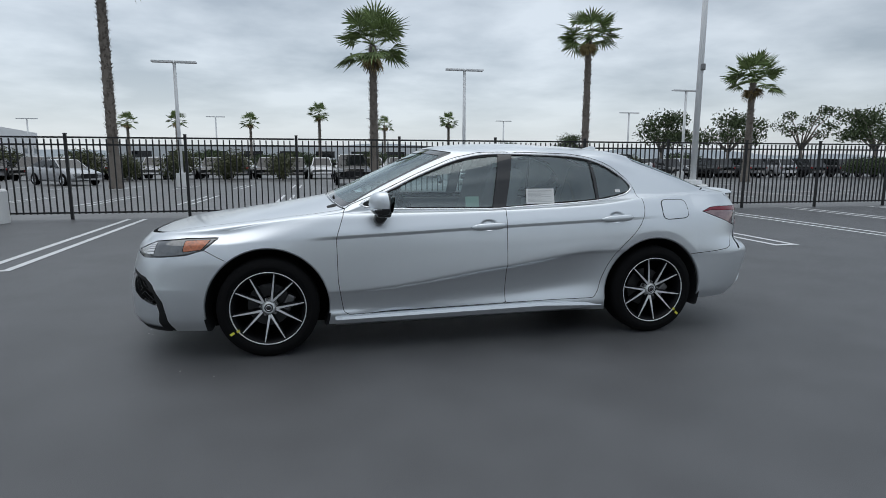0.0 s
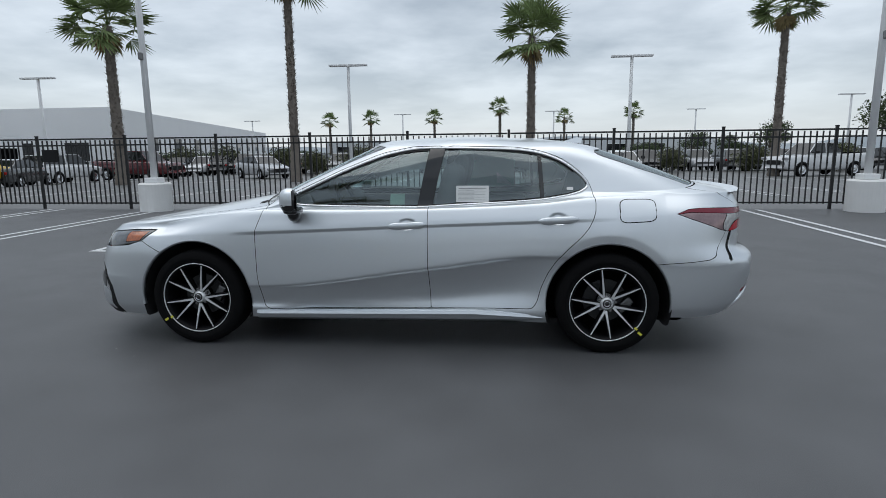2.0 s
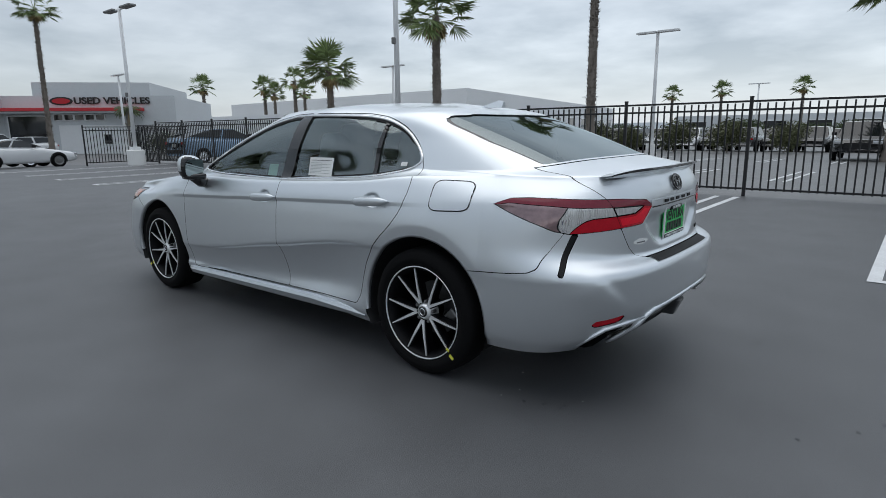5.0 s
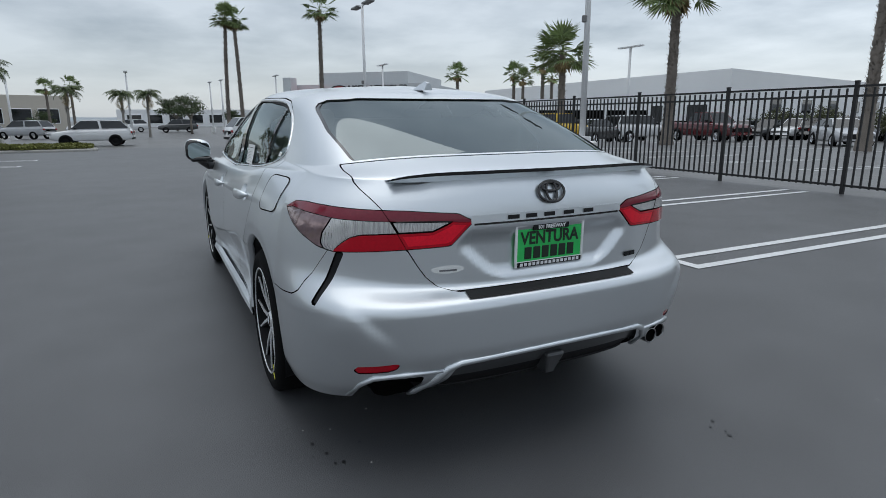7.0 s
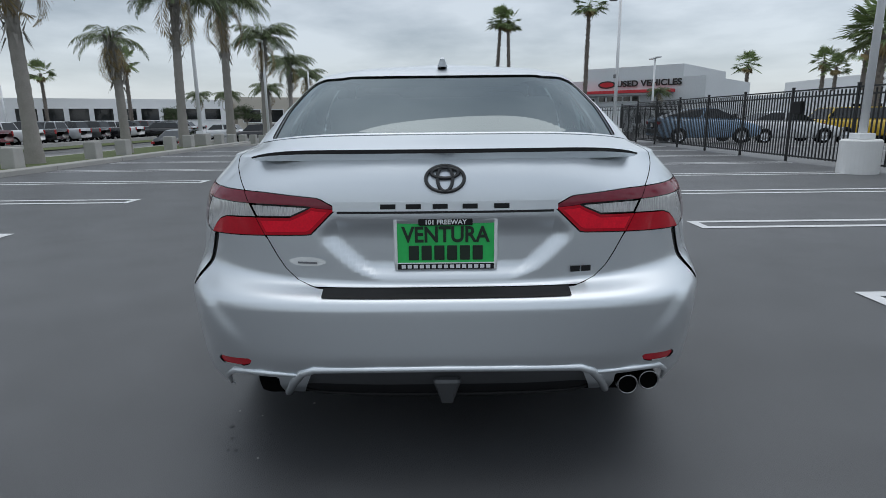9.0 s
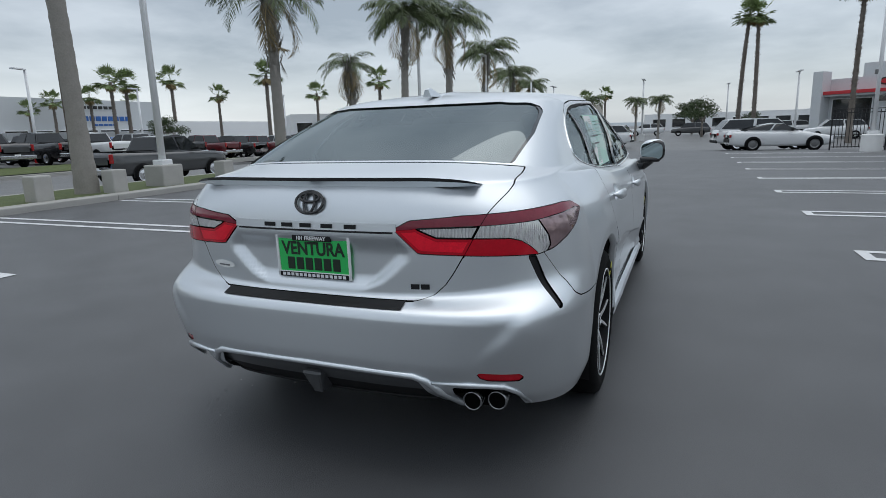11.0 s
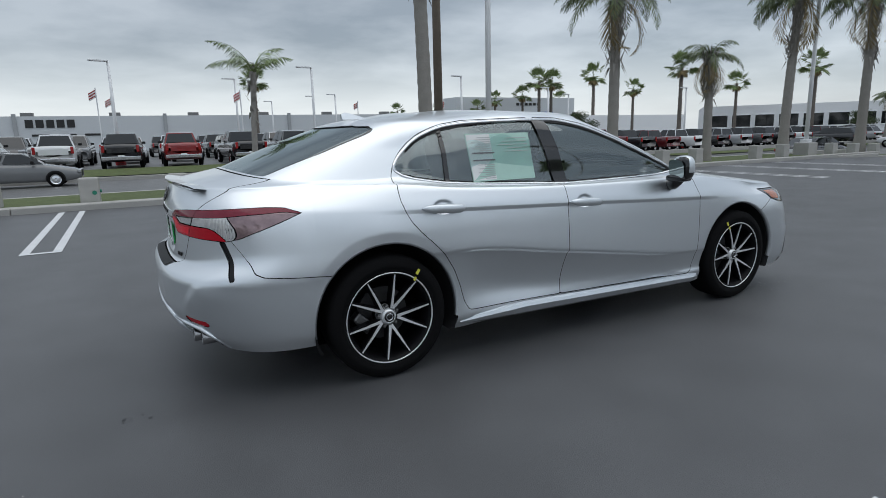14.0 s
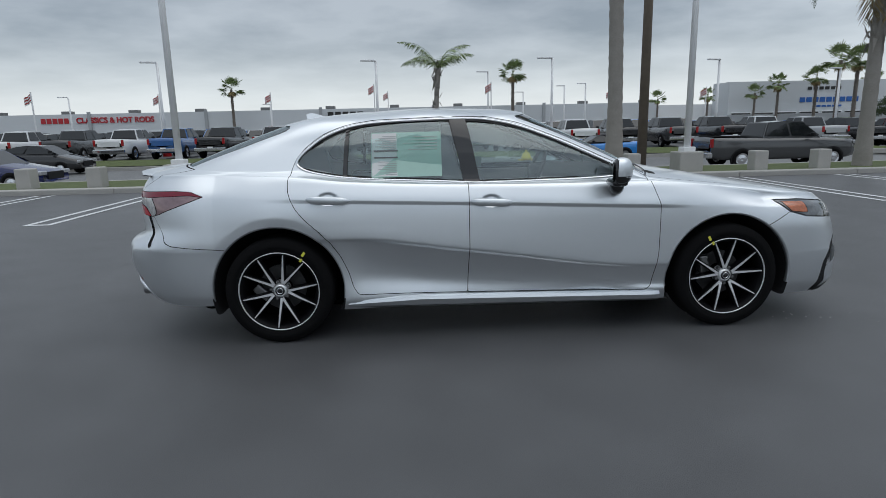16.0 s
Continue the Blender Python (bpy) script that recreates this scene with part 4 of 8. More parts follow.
for q in (-1, 1):
    vent_back = sub([honey_f, -blade_f], VOID, "front_vent", q, front_bumper, -0.024, "black honeycomb corner vent")
    for k in range(11):
        # the mesh of the vent: crossing slanted bars
        for lean in (-1, 1):
            cross_f = 0.0035 - np.abs(full.V[:, 2] - 0.30 - 0.032 * k - lean * 0.55 * (full.S + 2.3))
            bars = clip(full, [honey_f - 0.002, -blade_f, cross_f])
            if len(bars.F):
                link_mesh("vent_bar", panel_mesh("vent_bar", bars, GLOSS_BLACK, q, -0.012), vent_back)
    sub([blade_f, -F0["arch"]], DARK, "vent_blade", q, front_bumper, -0.003, "black blade beside the corner vent")
sub([0.228 - full.V[:, 2], -2.06 - full.S], DARK, "front_splitter", 0, front_bumper, 0.004, "black front lip")
sub(grille_f, DARK, "grille", 0, front_bumper, -0.02, "black honeycomb grille")
# near-black sheets stand in for the shade inside the open corner recesses
for q in (-1, 1):
    sub(([diff_f, full.V[:, 2] - 0.30, full.V[:, 1] - 0.515]), VOID, "exhaust_recess", q, rear_bumper, -0.05, "black sheet standing for the shade in the bumper corner recess")
for q in (-1, 1):
    sub(refl_f - 0.001, RED_LENS, "reflector", q, rear_bumper, -0.004, "red bumper reflector")
    sub(vent_f - 0.002, DARK, "bumper_vent", q, rear_bumper, -0.006, "black slotted bumper vent")

# dark backing behind the panel gaps
back_f = np.minimum.reduce([np.maximum.reduce([0.02 - np.abs(F0[k]) for k in ("front_door", "rear_door", "bonnet", "boot_lid", "rear_bumper", "front_bumper")]), -holes - 0.004])
sub(back_f, VOID, "gap_seal", 0, body, -0.006)

# tail lamps: smoked strip above, clear and red lenses below
y_, z_ = full.V[:, 1], full.V[:, 2]
split = np.interp(z_, (0.80, 0.97), (0.539, 0.626))
top_line = np.interp(full.S, (1.77, 1.853, 2.043, 2.15, 2.295, 2.416, 2.53, 2.56, 2.63), (0.922, 0.936, 0.929, 0.921, 0.917, 0.916, 0.913, 0.907, 0.903))
low_line = np.interp(full.S, (2.120, 2.141, 2.167, 2.199, 2.235, 2.329, 2.476, 2.523, 2.547, 2.57), (0.700, 0.807, 0.834, 0.857, 0.868, 0.872, 0.876, 0.896, 0.908, 0.93))
lens_edge = np.interp(z_, (0.80, 0.818, 0.835, 0.868, 0.904, 0.925), (2.128, 2.102, 2.087, 2.090, 2.110, 2.120))
for q in (-1, 1):
    lamp = link_mesh("tail_lamp", panel_mesh("tail_lamp_back", clip(full, tail_f - 0.0), GLOSS_BLACK, q, -0.006), sedan, "red and clear tail lamp wrapping the corner")
    for inner, tag in ((False, 1), (True, -1)):
        half = (y_ - split) * tag - 0.0012
        sub(([tail_f - 0.002, z_ - top_line, half]), SMOKED_LENS, "smoked_lens", q, lamp, 0.002)
        sub(([tail_f - 0.003, low_line - z_, top_line - z_ - 0.001, half]), RED_LENS, "red_lens", q, lamp, 0.003)
        if inner:
            sub(([tail_f - 0.012, low_line - z_ - 0.009, top_line - z_ - 0.010, half - 0.010]), RED_CORE, "light_bar", q, lamp, 0.0036, "brighter red light bar")
            sub(([tail_f - 0.003, z_ - low_line - 0.006, top_line - z_ - 0.006, half - 0.006]), CLEAR_LENS, "clear_lens", q, lamp, 0.001)
        else:
            clear = [tail_f - 0.003, z_ - low_line - 0.004, top_line - z_ - 0.0025, half]
            sub(clear + [full.S - lens_edge - 0.004], CLEAR_LENS, "clear_lens", q, lamp, 0.001)
            sub(clear + [lens_edge - 0.003 - full.S], SMOKY_LENS, "side_lens", q, lamp, 0.001)
            # curved bright reflector steps behind the clear lens
            for k in range(3):
                step_f = 0.0028 - np.abs(full.S - lens_edge - 0.016 - 0.013 * k)
                sub(clear + [step_f, 0.895 - 0.012 * k - z_], CHROME, "reflector_step", q, lamp, 0.0022)

# head lamps
for q in (-1, 1):
    lamp = link_mesh("head_lamp", panel_mesh("head_lamp_back", clip(full, head_f), GLOSS_BLACK, q, -0.004), sedan, "swept head lamp with amber marker")
    amber_f = inside(full.S, z_, AMBER_PART)
    sub([head_f - 0.006, amber_f], AMBER, "amber_lens", q, lamp, 0.001)
    sub(([head_f - 0.008, -amber_f - 0.004, full.S + 2.20]), SMOKY_GREY, "inner_lens", q, lamp, 0.0005)
    sub(([head_f - 0.008, -2.205 - full.S, z_ - 0.700]), CLEAR_LENS, "clear_lens", q, lamp, 0.001)

# ---- the sedan: glass, trim, wheels, cabin ----
body_v, body_n = grid.reshape(-1, 3), gn.reshape(-1, 3)


def on_side(x, z, lift=0.0, lo=0.45):
    """The place and normal on the right flank at a length and a height."""
    ok = np.where(body_v[:, 1] > lo)[0]
    d = np.hypot(body_v[ok, 0] - x, body_v[ok, 2] - z)
    k = ok[np.argsort(d)[:4]]
    w = 1 / (np.hypot(body_v[k, 0] - x, body_v[k, 2] - z) + 1e-4)
    w /= w.sum()
    nn = (body_n[k] * w[:, None]).sum(0)
    nn /= np.linalg.norm(nn)
    p0 = (body_v[k] * w[:, None]).sum(0)
    y = p0[1] - (nn[0] * (x - p0[0]) + nn[2] * (z - p0[2])) / max(nn[1], 0.2)
    return np.array((x, y, z)) + nn * lift, nn


def on_rear(y, z, lift=0.0):
    """The same on the rear, at a width and a height."""
    ok = np.where(body_v[:, 0] > 1.9)[0]
    d = np.hypot(body_v[ok, 1] - abs(y), body_v[ok, 2] - z)
    k = ok[np.argsort(d)[:4]]
    w = 1 / (np.hypot(body_v[k, 1] - abs(y), body_v[k, 2] - z) + 1e-4)
    w /= w.sum()
    nn = (body_n[k] * w[:, None]).sum(0)
    nn /= np.linalg.norm(nn)
    p0 = (body_v[k] * w[:, None]).sum(0)
    x = p0[0] - (nn[1] * (abs(y) - p0[1]) + nn[2] * (z - p0[2])) / max(nn[0], 0.2)
    s = 1 if y >= 0 else -1
    return np.array((x + nn[0] * lift, y + s * nn[1] * lift, z + nn[2] * lift)), nn * (1, s, 1)


def ribbon(path, width, lift, thick, closed=False):
    """A raised strip laid along a line on the flank: (x, z) pairs."""
    pts = [on_side(x, z, lift) for x, z in path]
    n = len(pts)
    V, F = [], []
    for i, (p, nn) in enumerate(pts):
        a = pts[(i - 1) % n if closed else max(i - 1, 0)][0]
        b = pts[(i + 1) % n if closed else min(i + 1, n - 1)][0]
        t = (b - a) / (np.linalg.norm(b - a) + 1e-9)
        s = np.cross(t, nn)
        V += [p - s * width / 2 - nn * thick, p - s * width / 2 * 0.8, p + s * width / 2 * 0.8, p + s * width / 2 - nn * thick]
    m = n if closed else n - 1
    for i in range(m):
        j = (i + 1) % n
        for k in range(3):
            F.append((4 * i + k, 4 * j + k, 4 * j + k + 1, 4 * i + k + 1))
    return np.array(V), F


def flank(name, V, F, material, q, parent, label="", smooth=True):
    F = [tuple(f) if q > 0 else tuple(f)[::-1] for f in F]
    return link_mesh(name, mesh_data(name, np.array(V) * (1, q, 1), F, material, smooth=smooth), parent, label)


def dense(poly, step=0.03):
    out = []
    for (x0, z0), (x1, z1) in zip(poly, poly[1:] + poly[:1]):
        k = max(1, int(math.hypot(x1 - x0, z1 - z0) / step))
        out += [(x0 + (x1 - x0) * i / k, z0 + (z1 - z0) * i / k) for i in range(k)]
    return out


def clear(ob):
    ob.visible_shadow = False
    return ob


xx, yy, zz = full.xyz()
pillar_l = xx - np.interp(zz, (0.977, 1.358), (0.092, 0.166))
pillar_r = xx - np.interp(zz, (0.977, 1.358), (0.192, 0.272))
bar = xx - np.interp(zz, (1.02, 1.32), (0.925, 0.905))
outline = dense(DLO)
for q, (fd, rd) in ((-1, doors_left), (1, doors_right)):
    dl = F0["dlo"]
    sub(np.minimum(dl + 0.004, np.minimum(-pillar_l, 1)), CAR_GLASS, "window", q, fd, -0.009, "tinted front door window")
    sub(np.minimum.reduce([dl + 0.004, pillar_l, 0.021 - pillar_r + (pillar_r - pillar_l) * 0 - 0.02 - 0.001 + (pillar_l * 0)]), GLOSS_BLACK, "pillar_cover", q, body, 0.001, "gloss black door pillar cover")
    sub(np.minimum.reduce([dl + 0.004, pillar_r, -bar - 0.012]), CAR_GLASS, "window", q, rd, -0.009, "tinted rear door window")
    sub(np.minimum.reduce([dl + 0.004, 0.013 - np.abs(bar)]), GLOSS_BLACK, "window_bar", q, rd, -0.002)
    sub(np.minimum.reduce([dl + 0.004, bar - 0.012]), CAR_GLASS, "quarter_window", q, rd, -0.009)
    for o in list(fd.children) + list(rd.children):
        if "window" in o.name and "bar" not in o.name:
            clear(o)
    V, F = ribbon(outline, 0.017, 0.005, 0.008, True)
    flank("chrome_surround", V, F, CHROME, q, body, "bright chrome window surround")
    # black sill of the glass inside the chrome
    sub(np.minimum(0.016 - dl, dl + 0.002), DARK, "window_seal", q, body, -0.004)

windscreen = clear(sub(F0["windscreen"] + 0.004, CAR_GLASS, "windscreen", 0, sedan, -0.006, "clear windscreen"))
rear_window = clear(sub(F0["rear_window"] + 0.004, REAR_GLASS, "rear_window", 0, sedan, -0.006, "tinted rear window"))
sub(np.minimum(0.030 - F0["windscreen"], F0["windscreen"] + 0.006), GLOSS_BLACK, "glass_border", 0, windscreen, -0.003)
sub(np.minimum(0.011 - F0["rear_window"], F0["rear_window"] + 0.006), GLOSS_BLACK, "glass_border", 0, rear_window, -0.003)
for q in (-1, 1):
    w = tube([(-1.02, q * 0.10 - 0.3, 1.035), (-0.98, q * 0.10 + 0.32, 1.05)], 0.008, 6)
    part("wiper", w, DARK, windscreen)

# door handles
def handle(cx, cz, q, parent):
    V, F = [], []
    L, rows = 0.128, 15
    tilt = 0.05
    fore, aft = on_side(cx - L, cz - tilt * L)[0], on_side(cx + L, cz + tilt * L)[0]
    for i in range(rows):
        t = -1 + 2 * i / (rows - 1)
        r = 0.0200 * (1 - abs(t) ** 6) + 0.004
        out = 0.027 * (1 - t ** 6) + 0.004
        c = fore + (aft - fore) * (t + 1) / 2
        for k in range(8):
            a = 2 * math.pi * k / 8
            V.append(c + np.array((0, out + 0.010 * math.cos(a), r * math.sin(a))))
    for i in range(rows - 1):
        for k in range(8):
            F.append((8 * i + k, 8 * i + (k + 1) % 8, 8 * i + 8 + (k + 1) % 8, 8 * i + 8 + k))
    F.append(tuple(range(8))[::-1])
    F.append(tuple(range(8 * (rows - 1), 8 * rows)))
    flank("door_handle", V, F, CAR_PAINT, q, parent, "body-coloured pull handle")


for q, (fd, rd) in ((-1, doors_left), (1, doors_right)):
    handle(0.035, 0.856, q, fd)
    handle(1.02, 0.893, q, rd)

# fuel flap on the left flank
fuel_in = np.minimum(inside(xx, zz, FUEL), yy - 0.5)
sub(fuel_in, CAR_PAINT, "fuel_flap", -1, body, 0.0022)
V, F = ribbon(dense(FUEL), 0.006, 0.0026, 0.001, True)
flank("fuel_flap_gap", V, F, VOID, -1, body)

# mirrors
def mirror(q, parent):
    bm = bmesh.new()
    bmesh.ops.create_uvsphere(bm, u_segments=24, v_segments=16, radius=1)
    for v in bm.verts:
        x, y, z = v.co
        e = lambda c, k: math.copysign(abs(c) ** k, c)
        v.co = (e(x, 0.75) * 0.052 - 0.022 * (x < 0) * abs(x), e(y, 0.8) * 0.092, e(z, 0.75) * (0.080 + 0.012 * y))
        if v.co.x > 0.045:
            v.co.x = 0.045 + (v.co.x - 0.045) * 0.15
        v.co.x += 0.03 * v.co.y / 0.115
    m = Matrix.Translation((-0.725, q * 0.980, 1.028)) @ Matrix.Diagonal((1, q, 1, 1))
    bmesh.ops.transform(bm, matrix=m, verts=bm.verts)
    if q < 0:
        bmesh.ops.reverse_faces(bm, faces=bm.faces)
    def in_housing(f):
        c = f.calc_center_median()
        return c.x > -0.690 or c.z < 0.995
    shell = bm.copy()
    bmesh.ops.delete(bm, geom=[f for f in bm.faces if in_housing(f)], context="FACES")
    bmesh.ops.delete(shell, geom=[f for f in shell.faces if not in_housing(f)], context="FACES")
    cap = part("mirror", bm, CAR_PAINT, parent, "silver door mirror with black foot", smooth=True)
    part("mirror_housing", shell, GLOSS_BLACK, cap, "black mirror housing", smooth=True)
    foot = tube([(-0.740, q * 0.858, 0.905), (-0.732, q * 0.905, 0.920), (-0.716, q * 0.965, 0.965)], [0.034, 0.044, 0.042], 12)
    part("mirror_foot", foot, GLOSS_BLACK, cap, "black mirror foot", smooth=True)
    low = box(-0.712, q * 0.965, 0.960, 0.095, 0.15, 0.040, 0.018)
    part("mirror_base", low, GLOSS_BLACK, cap, smooth=True)
    bz = bmesh.new()
    bmesh.ops.create_circle(bz, cap_ends=True, radius=1, segments=28)
    for v in bz.verts:
        a, b = v.co.x, v.co.y
        k = (abs(a) ** 4 + abs(b) ** 4) ** -0.25 * 0.98
        v.co = (-0.669 + 0.020 * a * k + 0.009 * b * k, q * (0.977 + 0.078 * a * k), 1.022 + 0.060 * b * k)
    bmesh.ops.recalc_face_normals(bz, faces=bz.faces)
    part("mirror_glass", bz, GLOSS_MIRROR, cap, "mirror glass")
    fin = tube([(-0.690, q * 1.055, 0.998), (-0.735, q * 1.062, 0.996), (-0.775, q * 1.035, 0.995), (-0.790, q * 0.975, 0.995), (-0.785, q * 0.915, 0.996)], 0.004, 8)
    part("mirror_fin", fin, CHROME, cap, "thin bright strip below the cap", smooth=True)


GLOSS_MIRROR = mat("mirror_glass", (0.30, 0.35, 0.35), 0.02, metal=1.0, vary=0.02, scale=3)
mirror(-1, doors_left[0])
mirror(1, doors_right[0])

# roof fin and boot lip
fin = bmesh.new()
prof = [(0.0, 0.0), (0.16, 0.0), (0.165, 0.045), (0.13, 0.058), (0.06, 0.030)]
for s in (-1, 1):
    prof_v = [fin.verts.new((1.10 + x, s * (0.022 - 0.28 * z), 1.392 + z * 0.75 - 0.03 * x)) for x, z in prof]
    fin.faces.new(prof_v if s < 0 else prof_v[::-1])
fin.verts.ensure_lookup_table()
for k in range(5):
    a, b = k, (k + 1) % 5
    fin.faces.new((fin.verts[a], fin.verts[b], fin.verts[5 + b], fin.verts[5 + a]))
bmesh.ops.recalc_face_normals(fin, faces=fin.faces)
part("roof_fin", fin, CAR_PAINT, body, "shark-fin aerial")

lipV, n_l = [], 41
for i in range(n_l):
    y = -0.585 + 1.17 * i / (n_l - 1)
    e = 1 - (abs(y) / 0.585) ** 8
    xr = float(np.interp(abs(y), (0, 0.3, 0.5, 0.585), (2.305, 2.290, 2.255, 2.215)))
    zt = 1.050 + 0.022 * e
    lipV += [(xr - 0.20, y, 1.051), (xr - 0.06, y, zt - 0.006), (xr + 0.004, y, zt + 0.003), (xr + 0.003, y, zt - 0.007 * e - 0.002), (xr - 0.03, y, 1.040)]
top_f = [(5 * i + k, 5 * i + k + 1, 5 * i + 6 + k, 5 * i + 5 + k) for i in range(n_l - 1) for k in (0, 1)]
edge_f = [(5 * i + k, 5 * i + k + 1, 5 * i + 6 + k, 5 * i + 5 + k) for i in range(n_l - 1) for k in (2,)]
under_f = [(5 * i + 3, 5 * i + 4, 5 * i + 9, 5 * i + 8) for i in range(n_l - 1)]
lip = link_mesh("lip_spoiler", mesh_data("lip_spoiler", lipV, [f[::-1] for f in top_f], CAR_PAINT), boot, "low boot lip spoiler")
link_mesh("spoiler_underside", mesh_data("spoiler_underside", lipV, [f[::-1] for f in under_f], CAR_PAINT, smooth=False), lip)
link_mesh("spoiler_edge", mesh_data("spoiler_edge", lipV, [f[::-1] for f in edge_f], GLOSS_BLACK, smooth=False), lip, "black trailing edge")

# rear: plate pocket, plate, badges
def rear_bar(y0, y1, z0, z1, lift, material, name, parent, thick=0.004, label=""):
    """A thin plate lying on the rear face."""
    n = max(2, int((y1 - y0) / 0.04))
    V, F = [], []
    for i in range(n + 1):
        y = y0 + (y1 - y0) * i / n
        a, b = on_rear(y, z0, lift)[0], on_rear(y, z1, lift)[0]
        a2, b2 = on_rear(y, z0, lift - thick)[0], on_rear(y, z1, lift - thick)[0]
        V += [a2, a, b, b2]
    for i in range(n):
        for k in range(3):
            F.append((4 * i + k, 4 * i + 4 + k, 4 * i + 5 + k, 4 * i + 1 + k))
    F += [(0, 1, 2, 3), tuple(4 * n + k for k in (3, 2, 1, 0))]
    return link_mesh(name, mesh_data(name, V, F, material, smooth=False), parent, label)


# a black strip is laid in for the shadow line below the garnish
rear_bar(-0.318, 0.318, 0.891, 0.898, 0.004, GLOSS_BLACK, "garnish_shadow", boot)
garnish = rear_bar(-0.330, 0.330, 0.898, 0.926, 0.004, CAR_PAINT, "boot_garnish", boot, label="bright strip with black letters")
for k, c in enumerate((-0.167, -0.093, -0.015, 0.072, 0.164)):
    rear_bar(c - 0.022, c + 0.022, 0.9045, 0.9185, 0.008, DARK, "letter_bar", garnish)
sub([full.V[:, 2] - 0.6500, 0.6675 - full.V[:, 2], 0.366 - full.V[:, 1], rear_mask], DARK, "scuff_guard", 0, rear_bumper, 0.0035, "black bumper scuff guard")
plate_at, plate_n = on_rear(0.0, 0.801, 0.008)
tilt = pose(*plate_at, 0, -math.degrees(math.asin(plate_n[2])), 0) @ Matrix.Diagonal((1, 0.97, 0.97, 1))
plate = part("licence_plate", box(0, 0, 0, 0.010, 0.306, 0.158, 0.004, m=tilt), PLATE_GREEN, boot, "green dealer plate in a bright frame")
for (cy, cz, sy, sz) in ((0, 0.077, 0.316, 0.012), (0, -0.073, 0.316, 0.022), (-0.153, 0, 0.010, 0.160), (0.153, 0, 0.010, 0.160)):
    part("plate_frame", box(0.006, cy, cz, 0.008, sy, sz, 0.002, m=tilt), WHITE_PAINT, plate, "white plate frame")
part("plate_tab", box(0.008, 0, 0.066, 0.009, 0.165, 0.022, 0.003, m=tilt), DARK, plate)


def words(text, size, m, material, parent, name, width=None, extrude=0.0006):
    """Lettering in the built-in font, as a mesh, scaled to a width."""
    cu = bpy.data.curves.new(name, "FONT")
    cu.offset = size * 0.026
    cu.body, cu.size, cu.align_x, cu.align_y, cu.extrude = text, size, "CENTER", "CENTER", extrude
    tmp = bpy.data.objects.new(name, cu)
    scene.collection.objects.link(tmp)
    bpy.context.view_layer.update()
    me = bpy.data.meshes.new_from_object(tmp.evaluated_get(bpy.context.evaluated_depsgraph_get()))
    bpy.data.objects.remove(tmp)
    co = np.array([v.co for v in me.vertices])
    k = 1.0 if width is None else width / (co[:, 0].max() - co[:, 0].min())
    for v in me.vertices:
        v.co = m @ Vector((v.co.x * k, v.co.y, v.co.z))
    me.materials.clear()
    me.materials.append(material)
    return link_mesh(name, me, parent)


face = tilt @ Matrix.Translation((0.0065, 0, 0)) @ Matrix(((0, 0, 1, 0), (1, 0, 0, 0), (0, 1, 0, 0), (0, 0, 0, 1)))
words("VENTURA", 0.068, face @ Matrix.Translation((0, 0.024, 0)), PLATE_DARK, plate, "lettering", 0.270)
for k in range(6):
    part("letter_bar", box(0.006, -0.098 + 0.0392 * k, -0.031, 0.003, 0.031, 0.046, 0.002, m=tilt), PLATE_DARK, plate)
words("101 FREEWAY", 0.020, face @ Matrix.Translation((0, 0.066, 0.0075)), WHITE_PAINT, plate, "lettering", 0.125)
dealer_band = part("dealer_band", box(0.0105, 0, -0.073, 0.002, 0.296, 0.018, m=tilt), DARK, plate, "black strip with white print")
for k in range(15):
    part("print_bar", box(0.0120, -0.130 + 0.0186 * k, -0.073, 0.001, 0.0125, 0.011, m=tilt), WHITE_PAINT, dealer_band)
emb = bmesh.new()
for (ry, rz, ey, ez) in ((0.056, 0.039, 0, 0), (0.022, 0.037, 0, 0.0), (0.039, 0.0155, 0, 0.017)):
    n_e, vs = 36, []
    for i in range(n_e):
        a = 2 * math.pi * i / n_e
        ring_v = []
        for k in range(6):
            b = 2 * math.pi * k / 6
            rr = 0.0056 * math.cos(b)
            ring_v.append(emb.verts.new((0.006 + 0.005 * math.sin(b), ey + (ry + rr) * math.cos(a), ez + (rz + rr) * math.sin(a))))
        vs.append(ring_v)
    for i in range(n_e):
        for k in range(6):
            emb.faces.new((vs[i][k], vs[(i + 1) % n_e][k], vs[(i + 1) % n_e][(k + 1) % 6], vs[i][(k + 1) % 6]))
ec, en = on_rear(0.0, 0.988, 0.002)
bmesh.ops.transform(emb, matrix=Matrix.Translation(ec) @ pose(0, 0, 0, 0, -math.degrees(math.asin(max(-1, min(1, en[2])))), 0), verts=emb.verts)
bmesh.ops.recalc_face_normals(emb, faces=emb.faces)
part("badge", emb, GLOSS_BLACK, boot, "gloss black oval badge", smooth=True)
for k in range(2):
    rear_bar(0.375 + 0.034 * k, 0.403 + 0.034 * k, 0.706, 0.723, 0.006, DARK, "trim_badge", boot)
ov = []
for k in range(24):
    a = 2 * math.pi * k / 24
    ov.append(on_rear(-0.414 + 0.058 * math.cos(a), 0.746 + 0.0145 * math.sin(a), 0.007)[0])
ovb = link_mesh("dealer_sticker", mesh_data("dealer_sticker", ov, [tuple(range(24))], PAPER, smooth=False), boot, "small white oval dealer sticker")
rear_bar(-0.444, -0.384, 0.7395, 0.745, 0.009, INK, "print_bar", ovb, 0.001)

# rear: bumper frame, fin, exhaust tips
def rear_tube(path, r, lift, material, name, parent, label=""):
    pts = [on_rear(y, z, lift)[0] for y, z in path]
    return part(name, tube(pts, r, 10), material, parent, label, smooth=True)


